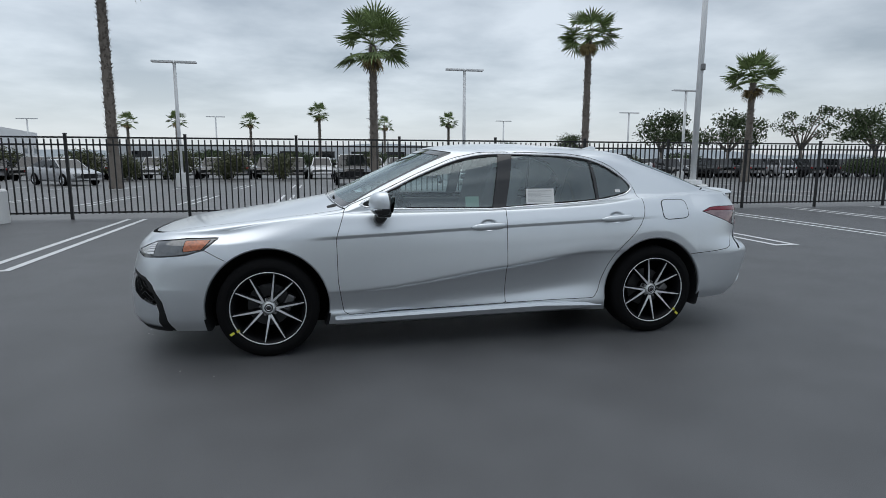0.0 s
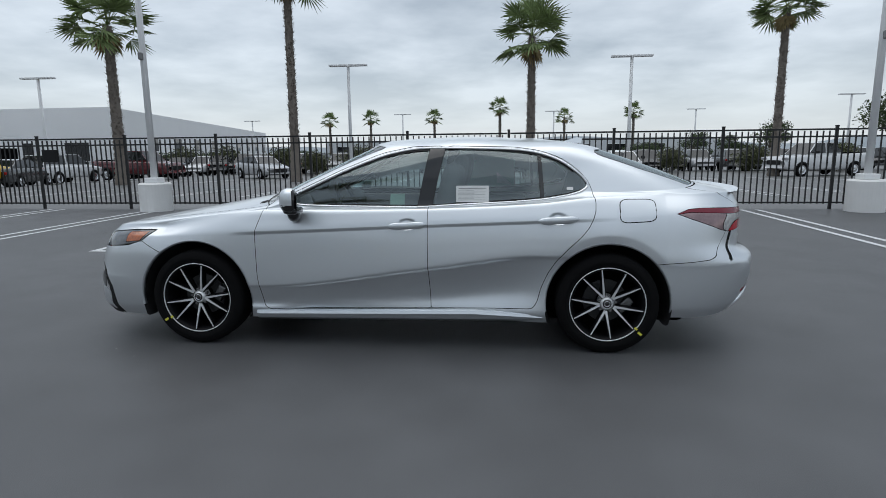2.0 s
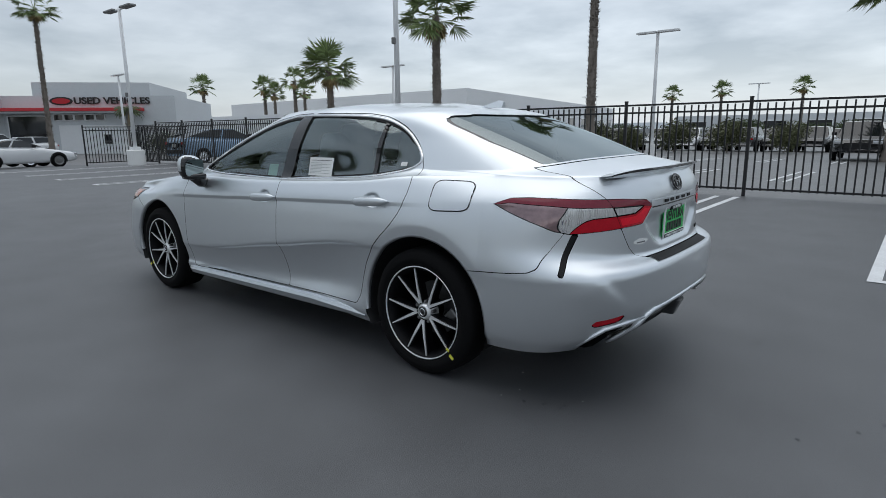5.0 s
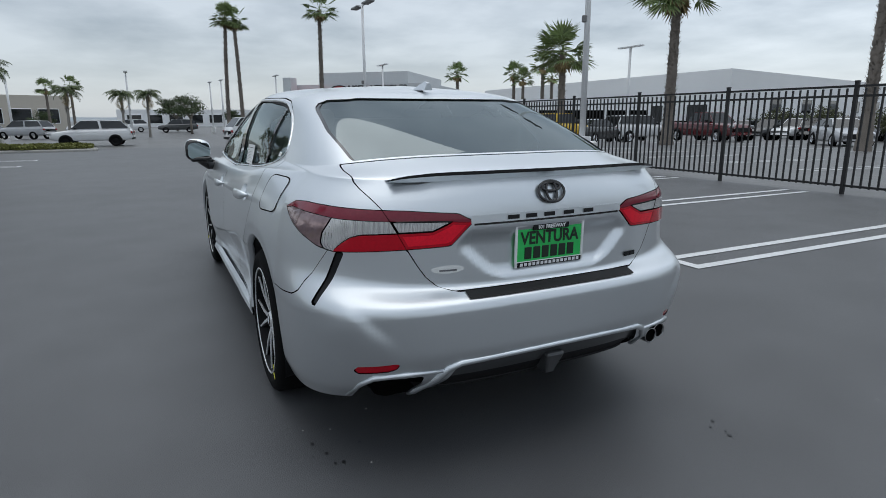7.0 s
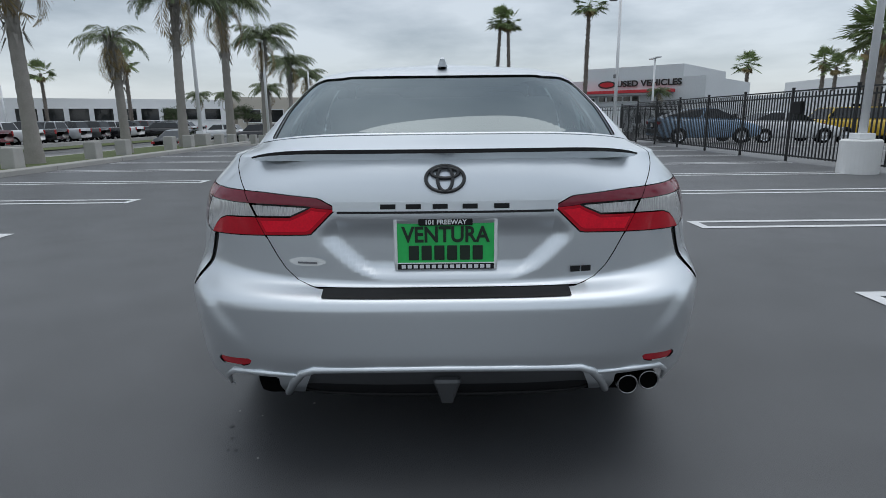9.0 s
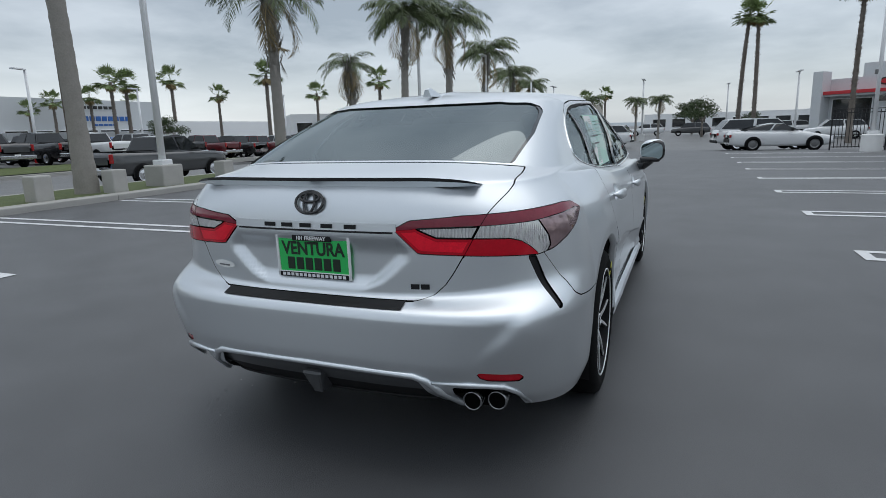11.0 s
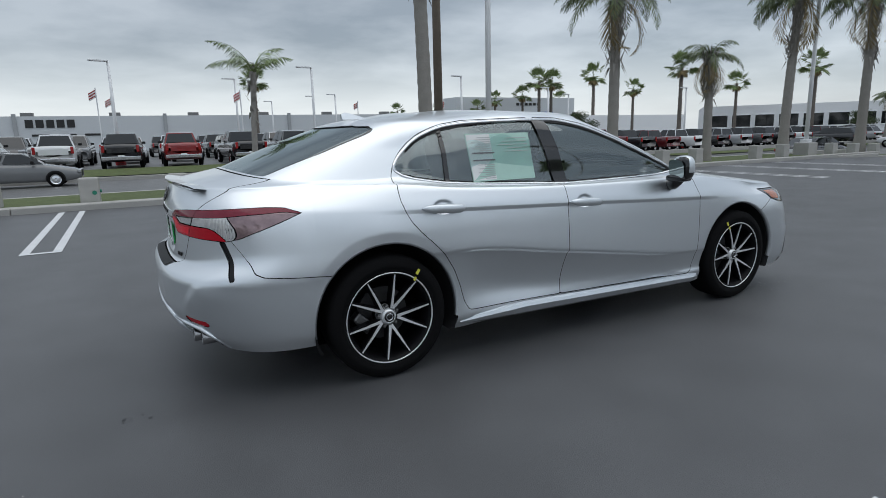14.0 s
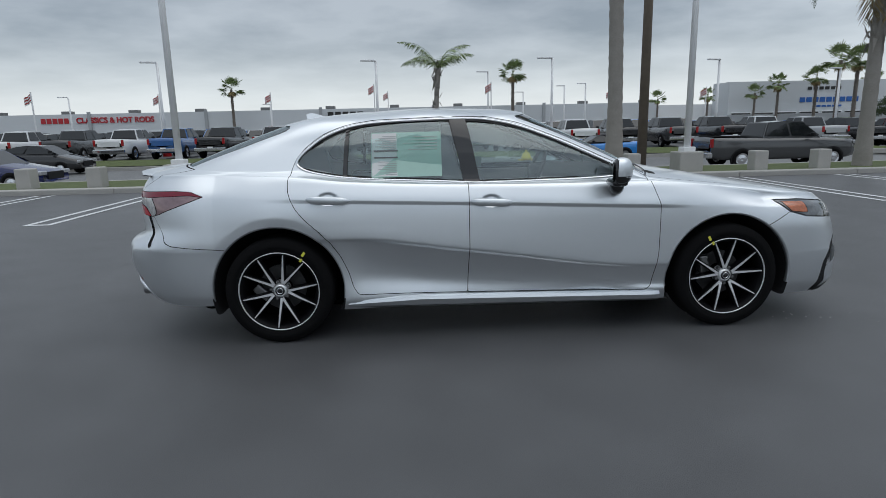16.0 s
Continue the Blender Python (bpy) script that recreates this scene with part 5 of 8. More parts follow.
frame_line = [(-0.535, 0.268), (-0.52, 0.288), (-0.475, 0.368), (-0.44, 0.410), (-0.40, 0.427), (-0.20, 0.435), (0.0, 0.437), (0.20, 0.435), (0.40, 0.427), (0.44, 0.410), (0.475, 0.368), (0.52, 0.288), (0.535, 0.268)]
rear_tube(frame_line, [0.006, 0.013, 0.014, 0.013, 0.012, 0.010, 0.010, 0.010, 0.012, 0.013, 0.014, 0.013, 0.006], 0.0, CAR_PAINT, "diffuser_frame", rear_bumper, "silver frame round the diffuser")
for q in (-1, 1):
    rear_tube([(q * 0.455, 0.402), (q * 0.58, 0.396), (q * 0.68, 0.381), (q * 0.716, 0.350), (q * 0.742, 0.280)], [0.006, 0.009, 0.010, 0.009, 0.005], 0.002, CAR_PAINT, "corner_frame", rear_bumper)
DIFFUSER_GREY = mat("dark_grey_satin_plastic", (0.06, 0.062, 0.066), 0.28, vary=0.08, scale=12, coat=0.3)
dV, dF, n_d = [], [], 40
for i in range(n_d + 1):
    y = -0.515 + 1.03 * i / n_d
    zt = float(np.interp(abs(y), (0, 0.40, 0.44, 0.475, 0.515), (0.433, 0.425, 0.407, 0.366, 0.300)))
    tp = on_rear(y, zt, 0.0)[0]
    for k in range(5):
        u = k / 4
        dV.append((tp[0] - 0.012 - 0.105 * u, y, zt + (0.300 - zt) * u ** 0.8))
dF = [(5 * i + k, 5 * i + 5 + k, 5 * i + 6 + k, 5 * i + 1 + k) for i in range(n_d) for k in range(2)]
diffuser = link_mesh("diffuser", mesh_data("diffuser", dV, dF, DIFFUSER_GREY), rear_bumper, "dark grey diffuser panel sloping under the bumper")
link_mesh("diffuser_underside", mesh_data("diffuser_underside", dV, [(5 * i + k, 5 * i + 5 + k, 5 * i + 6 + k, 5 * i + 1 + k) for i in range(n_d) for k in (2, 3)], DARK), diffuser, "black lower half of the diffuser")
part("diffuser_lip", tube([(dV[5 * i + 4][0] + 0.002, dV[5 * i + 4][1], 0.298) for i in range(1, n_d)], 0.006, 8), DARK, diffuser, "thin black lower lip", smooth=True)
finb = box(2.335, 0.0, 0.345, 0.09, 0.085, 0.100, 0.014)
for v in finb.verts:
    if v.co.z < 0.33:
        v.co.y *= 0.5
        v.co.x -= 0.03
part("diffuser_fin", finb, DIFFUSER_GREY, rear_bumper)
for y in (0.577, 0.655):
    tip = lathe([(0.027, -0.10), (0.031, -0.10), (0.034, 0.0), (0.031, 0.004), (0.028, 0.0), (0.026, -0.09)], 28, "y")
    bmesh.ops.transform(tip, matrix=pose(2.285 - 0.03 * (y > 0.6), y, 0.325, 0, 0, -90), verts=tip.verts)
    et = part("exhaust_tip", tip, DARK_CHROME, rear_bumper, "polished twin exhaust tip", smooth=True)
    # a black disc just inside the lip stands in for the pipe's dark inside
    cap = lathe([(0.0005, 0), (0.0285, 0)], 24, "y")
    bmesh.ops.transform(cap, matrix=pose(2.278 - 0.03 * (y > 0.6), y, 0.325, 0, 0, -90), verts=cap.verts)
    part("exhaust_bore", cap, VOID, et)

# side sills between the wheel arches
for q in (-1, 1):
    V, n_s2 = [], 44
    for i in range(n_s2 + 1):
        x = -1.04 + 1.97 * i / n_s2
        k = min(1.0, (x + 1.04) / 0.06 + 0.3, (0.93 - x) / 0.40 + 0.1)
        top = 0.2585 + 0.0165 * (x + 1.04) - 0.030 * max(0.0, 1 - (0.93 - x) / 0.45)
        low = 0.182 + 0.010 * (x + 1.04)
        for z, y in ((top, 0.872), (top - 0.005, 0.887 + 0.012 * k), (top - 0.024, 0.893 + 0.014 * k), (low + 0.022, 0.884 + 0.006 * k), (low, 0.848)):
            V.append((x, y, z))
    F = [(5 * i + k, 5 * i + k + 1, 5 * i + 6 + k, 5 * i + 5 + k) for i in range(n_s2) for k in range(4)]
    flank("side_sill", V, F, CAR_PAINT, q, body, "silver side sill", smooth=False)

# underbody and wheel housings
part("underbody", box(-0.05, 0, 0.24, 3.9, 1.32, 0.15, 0.03), VOID, body)
part("underbody_tail", box(1.98, 0, 0.34, 0.40, 1.30, 0.20, 0.05), VOID, body)
for ax in (-1.475, 1.35):
    for q in (-1, 1):
        bm = bmesh.new()
        rows = []
        for (r, y) in ((ARCH_R + 0.002, 0.885), (ARCH_R - 0.012, 0.86), (ARCH_R - 0.01, 0.55), (0.02, 0.55)):
            rows.append([bm.verts.new((ax + r * math.cos(a), q * y, max(0.2, 0.335 + r * math.sin(a)))) for a in np.linspace(-0.42, math.pi + 0.42, 40)])
        for a, b in zip(rows, rows[1:]):
            for k in range(39):
                bm.faces.new((a[k], a[k + 1], b[k + 1], b[k]))
        bmesh.ops.recalc_face_normals(bm, faces=bm.faces)
        part("wheel_housing", bm, DARK, body, smooth=True)
        # rolled lip of the wing
        V, F = [], []
        angs = np.linspace(-0.12, math.pi + 0.12, 60)
        for a in angs:
            x, z = ax + ARCH_R * math.cos(a), 0.335 + ARCH_R * math.sin(a) / (1 if math.sin(a) > 0 else 0.9)
            z = max(z, 0.21)
            p0, n0 = on_side(x, z, 0.0)
            V += [p0, p0 + np.array((0, -0.004, 0)) - np.array((math.cos(a), 0, math.sin(a))) * 0.010, p0 + np.array((0, -0.03, 0)) - np.array((math.cos(a), 0, math.sin(a))) * 0.010]
        F = [(3 * i + k, 3 * i + 3 + k, 3 * i + 4 + k, 3 * i + 1 + k) for i in range(len(angs) - 1) for k in range(2)]
        flank("wing_lip", V, F, CAR_PAINT, q, body)

# wheels
def make_wheel(ax, q, turn):
    tyre_p = [(0.238, -0.100), (0.250, -0.112), (0.290, -0.118), (0.318, -0.108), (0.331, -0.092), (0.3345, -0.06), (0.3350, 0.0), (0.3345, 0.06), (0.331, 0.092), (0.318, 0.108), (0.290, 0.118), (0.276, 0.1185), (0.274, 0.117), (0.262, 0.116), (0.260, 0.1145), (0.250, 0.112), (0.238, 0.100)]
    rim_p = [(0.240, -0.105), (0.240, 0.100), (0.247, 0.108), (0.2445, 0.112), (0.235, 0.106), (0.222, 0.085), (0.205, 0.0), (0.205, -0.10)]
    m = Matrix.Translation((ax, q * 0.782, 0.335)) @ Matrix.Diagonal((1, q, 1, 1)) @ Matrix.Rotation(turn, 4, "Y")
    def placed(bm):
        bmesh.ops.transform(bm, matrix=m, verts=bm.verts)
        bmesh.ops.recalc_face_normals(bm, faces=bm.faces)
        return bm
    w = part("wheel", placed(lathe(rim_p, 64)), ALLOY_BLACK, sedan, "black alloy wheel with machined spokes", smooth=True)
    part("tyre", placed(lathe(tyre_p, 72)), RUBBER, w, "black road tyre", smooth=True)
    part("rim_edge", placed(lathe([(0.2460, 0.1085), (0.2480, 0.1135), (0.2430, 0.1145), (0.2400, 0.109)], 72, closed=True)), SPOKE_FACE, w, "thin machined rim edge", smooth=True)
    part("brake_disc", placed(lathe([(0.06, -0.012), (0.145, -0.012), (0.145, -0.03), (0.06, -0.03)], 40)), BRAKE_IRON, w, smooth=False)
    # a black disc added behind the spokes gives the shade in their pockets
    part("wheel_back", placed(lathe([(0.001, -0.03), (0.205, -0.03)], 32)), VOID, w)
    cal = box(0.105, 0.0, 0.07, 0.06, 0.07, 0.12, 0.012)
    part("brake_caliper", placed(cal), GREY_METAL, w, "grey cast brake caliper")
    for k in range(10):
        pair, s = divmod(k, 2)
        base = 2 * math.pi * pair / 5 + math.pi / 2
        a0 = base + (0.06 if s else -0.06)
        a1 = base + (0.288 if s else -0.288)
        r0, r1 = 0.048, 0.240
        p0 = Vector((r0 * math.cos(a0), 0, r0 * math.sin(a0)))
        p1 = Vector((r1 * math.cos(a1), 0, r1 * math.sin(a1)))
        d = (p1 - p0)
        nrm = Vector((-d.z, 0, d.x)).normalized()
        bm, bb = bmesh.new(), bmesh.new()
        # machined face
        f = [p0 + nrm * 0.0080, p0.lerp(p1, 0.42) + nrm * 0.0060, p1 + nrm * 0.0030, p1 - nrm * 0.0030, p0.lerp(p1, 0.42) - nrm * 0.0060, p0 - nrm * 0.0080]
        ys = [0.086, 0.097, 0.104, 0.104, 0.097, 0.086]
        top = [bm.verts.new((v.x, y, v.z)) for v, y in zip(f, ys)]
        bot = [bm.verts.new((v.x, y - 0.006, v.z)) for v, y in zip(f, ys)]
        bm.faces.new((top[0], top[1], top[4], top[5]))
        bm.faces.new((top[1], top[2], top[3], top[4]))
        for i in range(6):
            bm.faces.new((top[i], top[(i + 1) % 6], bot[(i + 1) % 6], bot[i]))
        part("spoke", placed(bm), SPOKE_FACE, w, "machined silver spoke face")
        f2 = [p0 + nrm * 0.013, p1 + nrm * 0.010, p1 - nrm * 0.010, p0 - nrm * 0.013]
        ys2 = [0.080, 0.098, 0.098, 0.080]
        top = [bb.verts.new((v.x, y, v.z)) for v, y in zip(f2, ys2)]
        bot = [bb.verts.new((v.x, y - 0.045, v.z)) for v, y in zip(f2, ys2)]
        bb.faces.new(top)
        for i in range(4):
            bb.faces.new((top[i], top[(i + 1) % 4], bot[(i + 1) % 4], bot[i]))
        part("spoke_web", placed(bb), ALLOY_BLACK, w)
    part("hub", placed(lathe([(0.060, 0.03), (0.058, 0.060), (0.040, 0.080), (0.034, 0.091), (0.030, 0.092), (0.029, 0.088), (0.001, 0.089)], 32)), SPOKE_FACE, w, "silver hub where the spokes meet", smooth=True)
    part("hub_cap", placed(lathe([(0.028, 0.086), (0.0275, 0.0932), (0.001, 0.0940)], 28)), GLOSS_BLACK, w, smooth=True)
    part("hub_badge", placed(lathe([(0.0190, 0.0935), (0.0205, 0.0965), (0.0165, 0.0965), (0.0150, 0.0935)], 24)), STEEL, w, smooth=True)
    for k in range(5):
        a = 2 * math.pi * k / 5 + math.pi / 2 + math.pi / 5
        nut = lathe([(0.001, 0.082), (0.009, 0.080), (0.010, 0.055)], 6)
        bmesh.ops.translate(nut, vec=(0.056 * math.cos(a), 0, 0.056 * math.sin(a)), verts=nut.verts)
        part("lug_nut", placed(nut), GREY_METAL, w)
    # pricing tags on the tyre wall
    for (a, r, sx, sz, mt) in ((TAG[(ax < 0, q)], 0.283, 0.030, 0.016, YELLOW_TAG), (TAG[(ax < 0, q)] + 0.03, 0.243, 0.022, 0.014, YELLOW_TAG)):
        tg = box(0, 0, 0, sx, 0.002, sz, 0.0005)
        mm = m @ Matrix.Rotation(-turn, 4, "Y")
        bmesh.ops.transform(tg, matrix=mm @ Matrix.Translation((r * math.cos(a), 0.1195 if r > 0.25 else 0.1165, r * math.sin(a))) @ Matrix.Rotation(-a, 4, "Y"), verts=tg.verts)
        part("tag", tg, mt, w, "yellow paper tag")
    return w


TAG = {(True, -1): radians(214), (False, -1): radians(-42), (False, 1): radians(125), (True, 1): radians(62)}
make_wheel(-1.475, -1, 0.475)
make_wheel(-1.475, 1, 0.087)
make_wheel(1.35, -1, 0.79)
make_wheel(1.35, 1, 0.817)

# cabin
cabin = part("cabin_floor", box(-0.05, 0, 0.42, 1.86, 1.40, 0.06, 0.01), TRIM_CLOTH, sedan)
for q in (-1, 1):
    part("door_lining", box(0.0, q * 0.735, 0.70, 1.72, 0.05, 0.50, 0.02), TRIM_CLOTH, cabin)
    part("door_cap", box(0.1, q * 0.765, 0.945, 1.9, 0.035, 0.03, 0.01), DARK, cabin)
dash = box(-0.86, 0, 0.87, 0.50, 1.42, 0.26, 0.08, 3)
part("dashboard", dash, DARK, cabin, "dark dashboard", smooth=True)
part("parcel_shelf", box(1.62, 0, 1.03, 0.55, 1.20, 0.04, 0.015), DARK, cabin)
part("cowl", box(-1.10, 0, 0.89, 0.30, 1.24, 0.12, 0.04), DARK, cabin)
part("roof_lining", box(0.45, 0, 1.372, 1.0, 0.98, 0.02, 0.008), HEADLINER, cabin)


def seat(x, y, w, rear=False):
    s = part("seat", box(x, y, 0.60, 0.52, w, 0.20, 0.06, 3), TRIM_CLOTH, cabin, "dark cloth seat", smooth=True)
    bk = box(0, 0, 0.30, 0.15, w * 0.96, 0.62, 0.055, 3)
    bmesh.ops.transform(bk, matrix=pose(x + 0.27, y, 0.66, 0, 16, 0), verts=bk.verts)
    part("seat_back", bk, TRIM_CLOTH, s, smooth=True)
    for dy in ((-0.30, 0.30) if rear else (0,)):
        hd = box(0, 0, 0, 0.10, 0.27, 0.17, 0.05, 3)
        bmesh.ops.transform(hd, matrix=pose(x + 0.455 - 0.03 * rear, y + dy, 1.225 - 0.12 * rear, 0, 12, 0), verts=hd.verts)
        part("head_rest", hd, TRIM_CLOTH, s, smooth=True)


seat(-0.10, -0.37, 0.52)
seat(-0.10, 0.37, 0.52)
seat(0.88, 0.0, 1.06, True)
pts_w = [(0.0, 0.185 * math.cos(2 * math.pi * i / 28), 0.185 * math.sin(2 * math.pi * i / 28)) for i in range(29)]
sw = tube(pts_w, 0.016, 8, caps=False)
tube([(0.0, -0.17, 0.02), (0.02, 0, 0.0), (0.0, 0.17, 0.02)], [0.018, 0.05, 0.018], 8, bm=sw)
tube([(0.0, 0, -0.17), (0.02, 0, 0.0)], [0.018, 0.05], 8, bm=sw)
bmesh.ops.transform(sw, matrix=pose(-0.50, -0.37, 0.955, 0, -22, 0), verts=sw.verts)
part("steering_wheel", sw, DARK, cabin, "dark three-spoke steering wheel", smooth=True)

# papers in the windows
def sheet(x0, x1, z0, z1, q, lift, material, name, parent, label="", bars=()):
    V = [on_side(x, z, lift)[0] for x, z in ((x0, z0), (x1, z0), (x1, z1), (x0, z1))]
    ob = flank(name, V, [(0, 1, 2, 3)[::-1]], material, q, parent, label, smooth=False)
    for (a0, a1, b0, b1, mt) in bars:
        W = [on_side(x0 + (x1 - x0) * a, z0 + (z1 - z0) * b, lift + 0.003)[0] for a, b in ((a0, b0), (a1, b0), (a1, b1), (a0, b1))]
        flank("print_bar", W, [(0, 1, 2, 3)[::-1]], mt, q, ob, smooth=False)
    return ob


rows_l = [(0.08, 0.92, 0.82, 0.85, INK)] + [(0.06, 0.55 + 0.35 * (k % 2), 0.68 - 0.08 * k, 0.70 - 0.08 * k, PALE_INK) for k in range(8)]
sheet(0.352, 0.570, 1.000, 1.107, -1, -0.004, PAPER, "window_notice", doors_left[1], "white printed paper notice", rows_l)
sheet(1.085, 1.128, 1.075, 1.095, -1, -0.004, PAPER, "small_sticker", doors_left[1])
sheet(-0.10, 0.0, 0.98, 1.06, -1, -0.03, PAPER_GREEN, "small_notice", doors_left[0], "pale green slip")
rows_r = [(0.62, 0.96, 0.57, 0.60, INK), (0.62, 0.96, 0.42, 0.45, INK)] + [(0.64, 0.84 + 0.05 * (k % 3), 0.90 - 0.045 * k, 0.912 - 0.045 * k, PALE_INK) for k in range(7)] + [(0.64, 0.80 + 0.1 * (k % 2), 0.05 + 0.04 * k, 0.063 + 0.04 * k, PALE_INK) for k in range(8)] + [(0.06, 0.40 + 0.07 * (k % 3), 0.88 - 0.07 * k, 0.893 - 0.07 * k, PALE_INK) for k in range(5)]
sheet(0.325, 0.760, 1.012, 1.283, 1, -0.004, PAPER_GREEN, "window_sticker", doors_right[1], "large pale green and white price sheet", rows_r)
sheet(0.60, 0.755, 1.018, 1.277, 1, -0.0025, PAPER, "price_table", doors_right[1], "", ())

# ---- palms, trees, shrubs ----
def quads_mesh(name, V, F, material):
    return mesh_data(name, V, F, material, smooth=False)


def fan_crown(rng, radius, fronds, dry, material_dry):
    """A fan palm's crown: many stiff fans on stalks, the lower ones hanging and dry."""
    V, F, VD, FD = [], [], [], []
    for i in range(fronds + dry):
        is_dry = i >= fronds
        az = rng.uniform(0, 2 * math.pi)
        el = rng.uniform(-0.55, 1.40) if not is_dry else rng.uniform(-1.40, -0.95)
        L = radius * rng.uniform(0.42, 0.60) * (0.55 if is_dry else 1)
        d = Vector((math.cos(az) * math.cos(el), math.sin(az) * math.cos(el), math.sin(el)))
        side = d.cross(Vector((0, 0, 1))).normalized()
        up = side.cross(d)
        base = d * L + Vector((0, 0, -0.03 * L * L))
        vs, fs = (VD, FD) if is_dry else (V, F)
        s0 = len(vs)
        w = 0.018
        vs += [tuple(side * w), tuple(side * -w), tuple(base - side * w), tuple(base + side * w)]
        fs.append((s0, s0 + 1, s0 + 2, s0 + 3))
        R = radius * rng.uniform(0.42, 0.56) * (0.7 if is_dry else 1)
        n = 15
        roll = rng.uniform(-0.5, 0.5)
        s2 = side * math.cos(roll) + up * math.sin(roll)
        for k in range(n):
            a = (-1 + 2 * k / (n - 1)) * 1.6
            dd = d * math.cos(a) + s2 * math.sin(a)
            dd = (dd + Vector((0, 0, -0.02 - 0.16 * abs(a) * rng.random()))).normalized()
            r = R * (1 - 0.22 * abs(a) / 1.45) * rng.uniform(0.85, 1.08)
            t = dd.cross(up).normalized() * (0.055 * radius / 2.2)
            mid = base + dd * r * 0.55
            tip = base + dd * r + Vector((0, 0, -0.10 * r))
            s0 = len(vs)
            vs += [tuple(base), tuple(mid + t), tuple(tip), tuple(mid - t)]
            fs.append((s0, s0 + 1, s0 + 2, s0 + 3))
    return (V, F), (VD, FD)


def fan_palm(seed, h, radius, fronds=42, dry=8, r0=0.26, lean=0.0, label="tall fan palm with a shaggy brown trunk"):
    rng = random.Random(seed)
    p = thing("palm_tree", label, "palm tree", group="fan palms")
    V, F = [], []
    rings_t = max(24, int(h * 7))
    seg = 12
    for i in range(rings_t + 1):
        t = i / rings_t
        r = r0 * (1.25 - 0.35 * min(1, t * 6)) * (1 - 0.25 * t) * (1.07 if i % 2 else 0.95)
        for k in range(seg):
            a = 2 * math.pi * k / seg
            rr = r * (1 + 0.05 * math.sin(k * 2.4 + i * 1.7))
            V.append((rr * math.cos(a) + lean * t * t, rr * math.sin(a), h * t - 0.05))
    for i in range(rings_t):
        for k in range(seg):
            a, b = i * seg + k, i * seg + (k + 1) % seg
            F.append((a, b, b + seg, a + seg))
    for i in range(int(h * 75)):
        z = rng.uniform(0.15, 1.0) * h
        a = rng.uniform(0, 2 * math.pi)
        t = z / h
        r = r0 * 0.95 * (1 - 0.25 * t)
        c, s = math.cos(a), math.sin(a)
        x0 = lean * t * t
        s0 = len(V)
        o = rng.uniform(0.06, 0.15)
        V += [(x0 + r * c - 0.045 * s, r * s + 0.045 * c, z), (x0 + r * c + 0.045 * s, r * s - 0.045 * c, z), (x0 + (r + o) * c, (r + o) * s, z + rng.uniform(0.04, 0.16))]
        F.append((s0, s0 + 1, s0 + 2))
    trunk = link_mesh("trunk", mesh_data("trunk", V, F, TRUNK), p)
    (gv, gf), (dv_, df) = fan_crown(rng, radius, fronds, dry, FROND_DRY)
    top = Vector((lean, 0, h))
    link_mesh("crown", quads_mesh("crown", [tuple(Vector(v) + top) for v in gv], gf, FROND), p)
    if dv_:
        link_mesh("dry_skirt", quads_mesh("dry_skirt", [tuple(Vector(v) + top) for v in dv_], df, FROND_DRY), p)
    return p


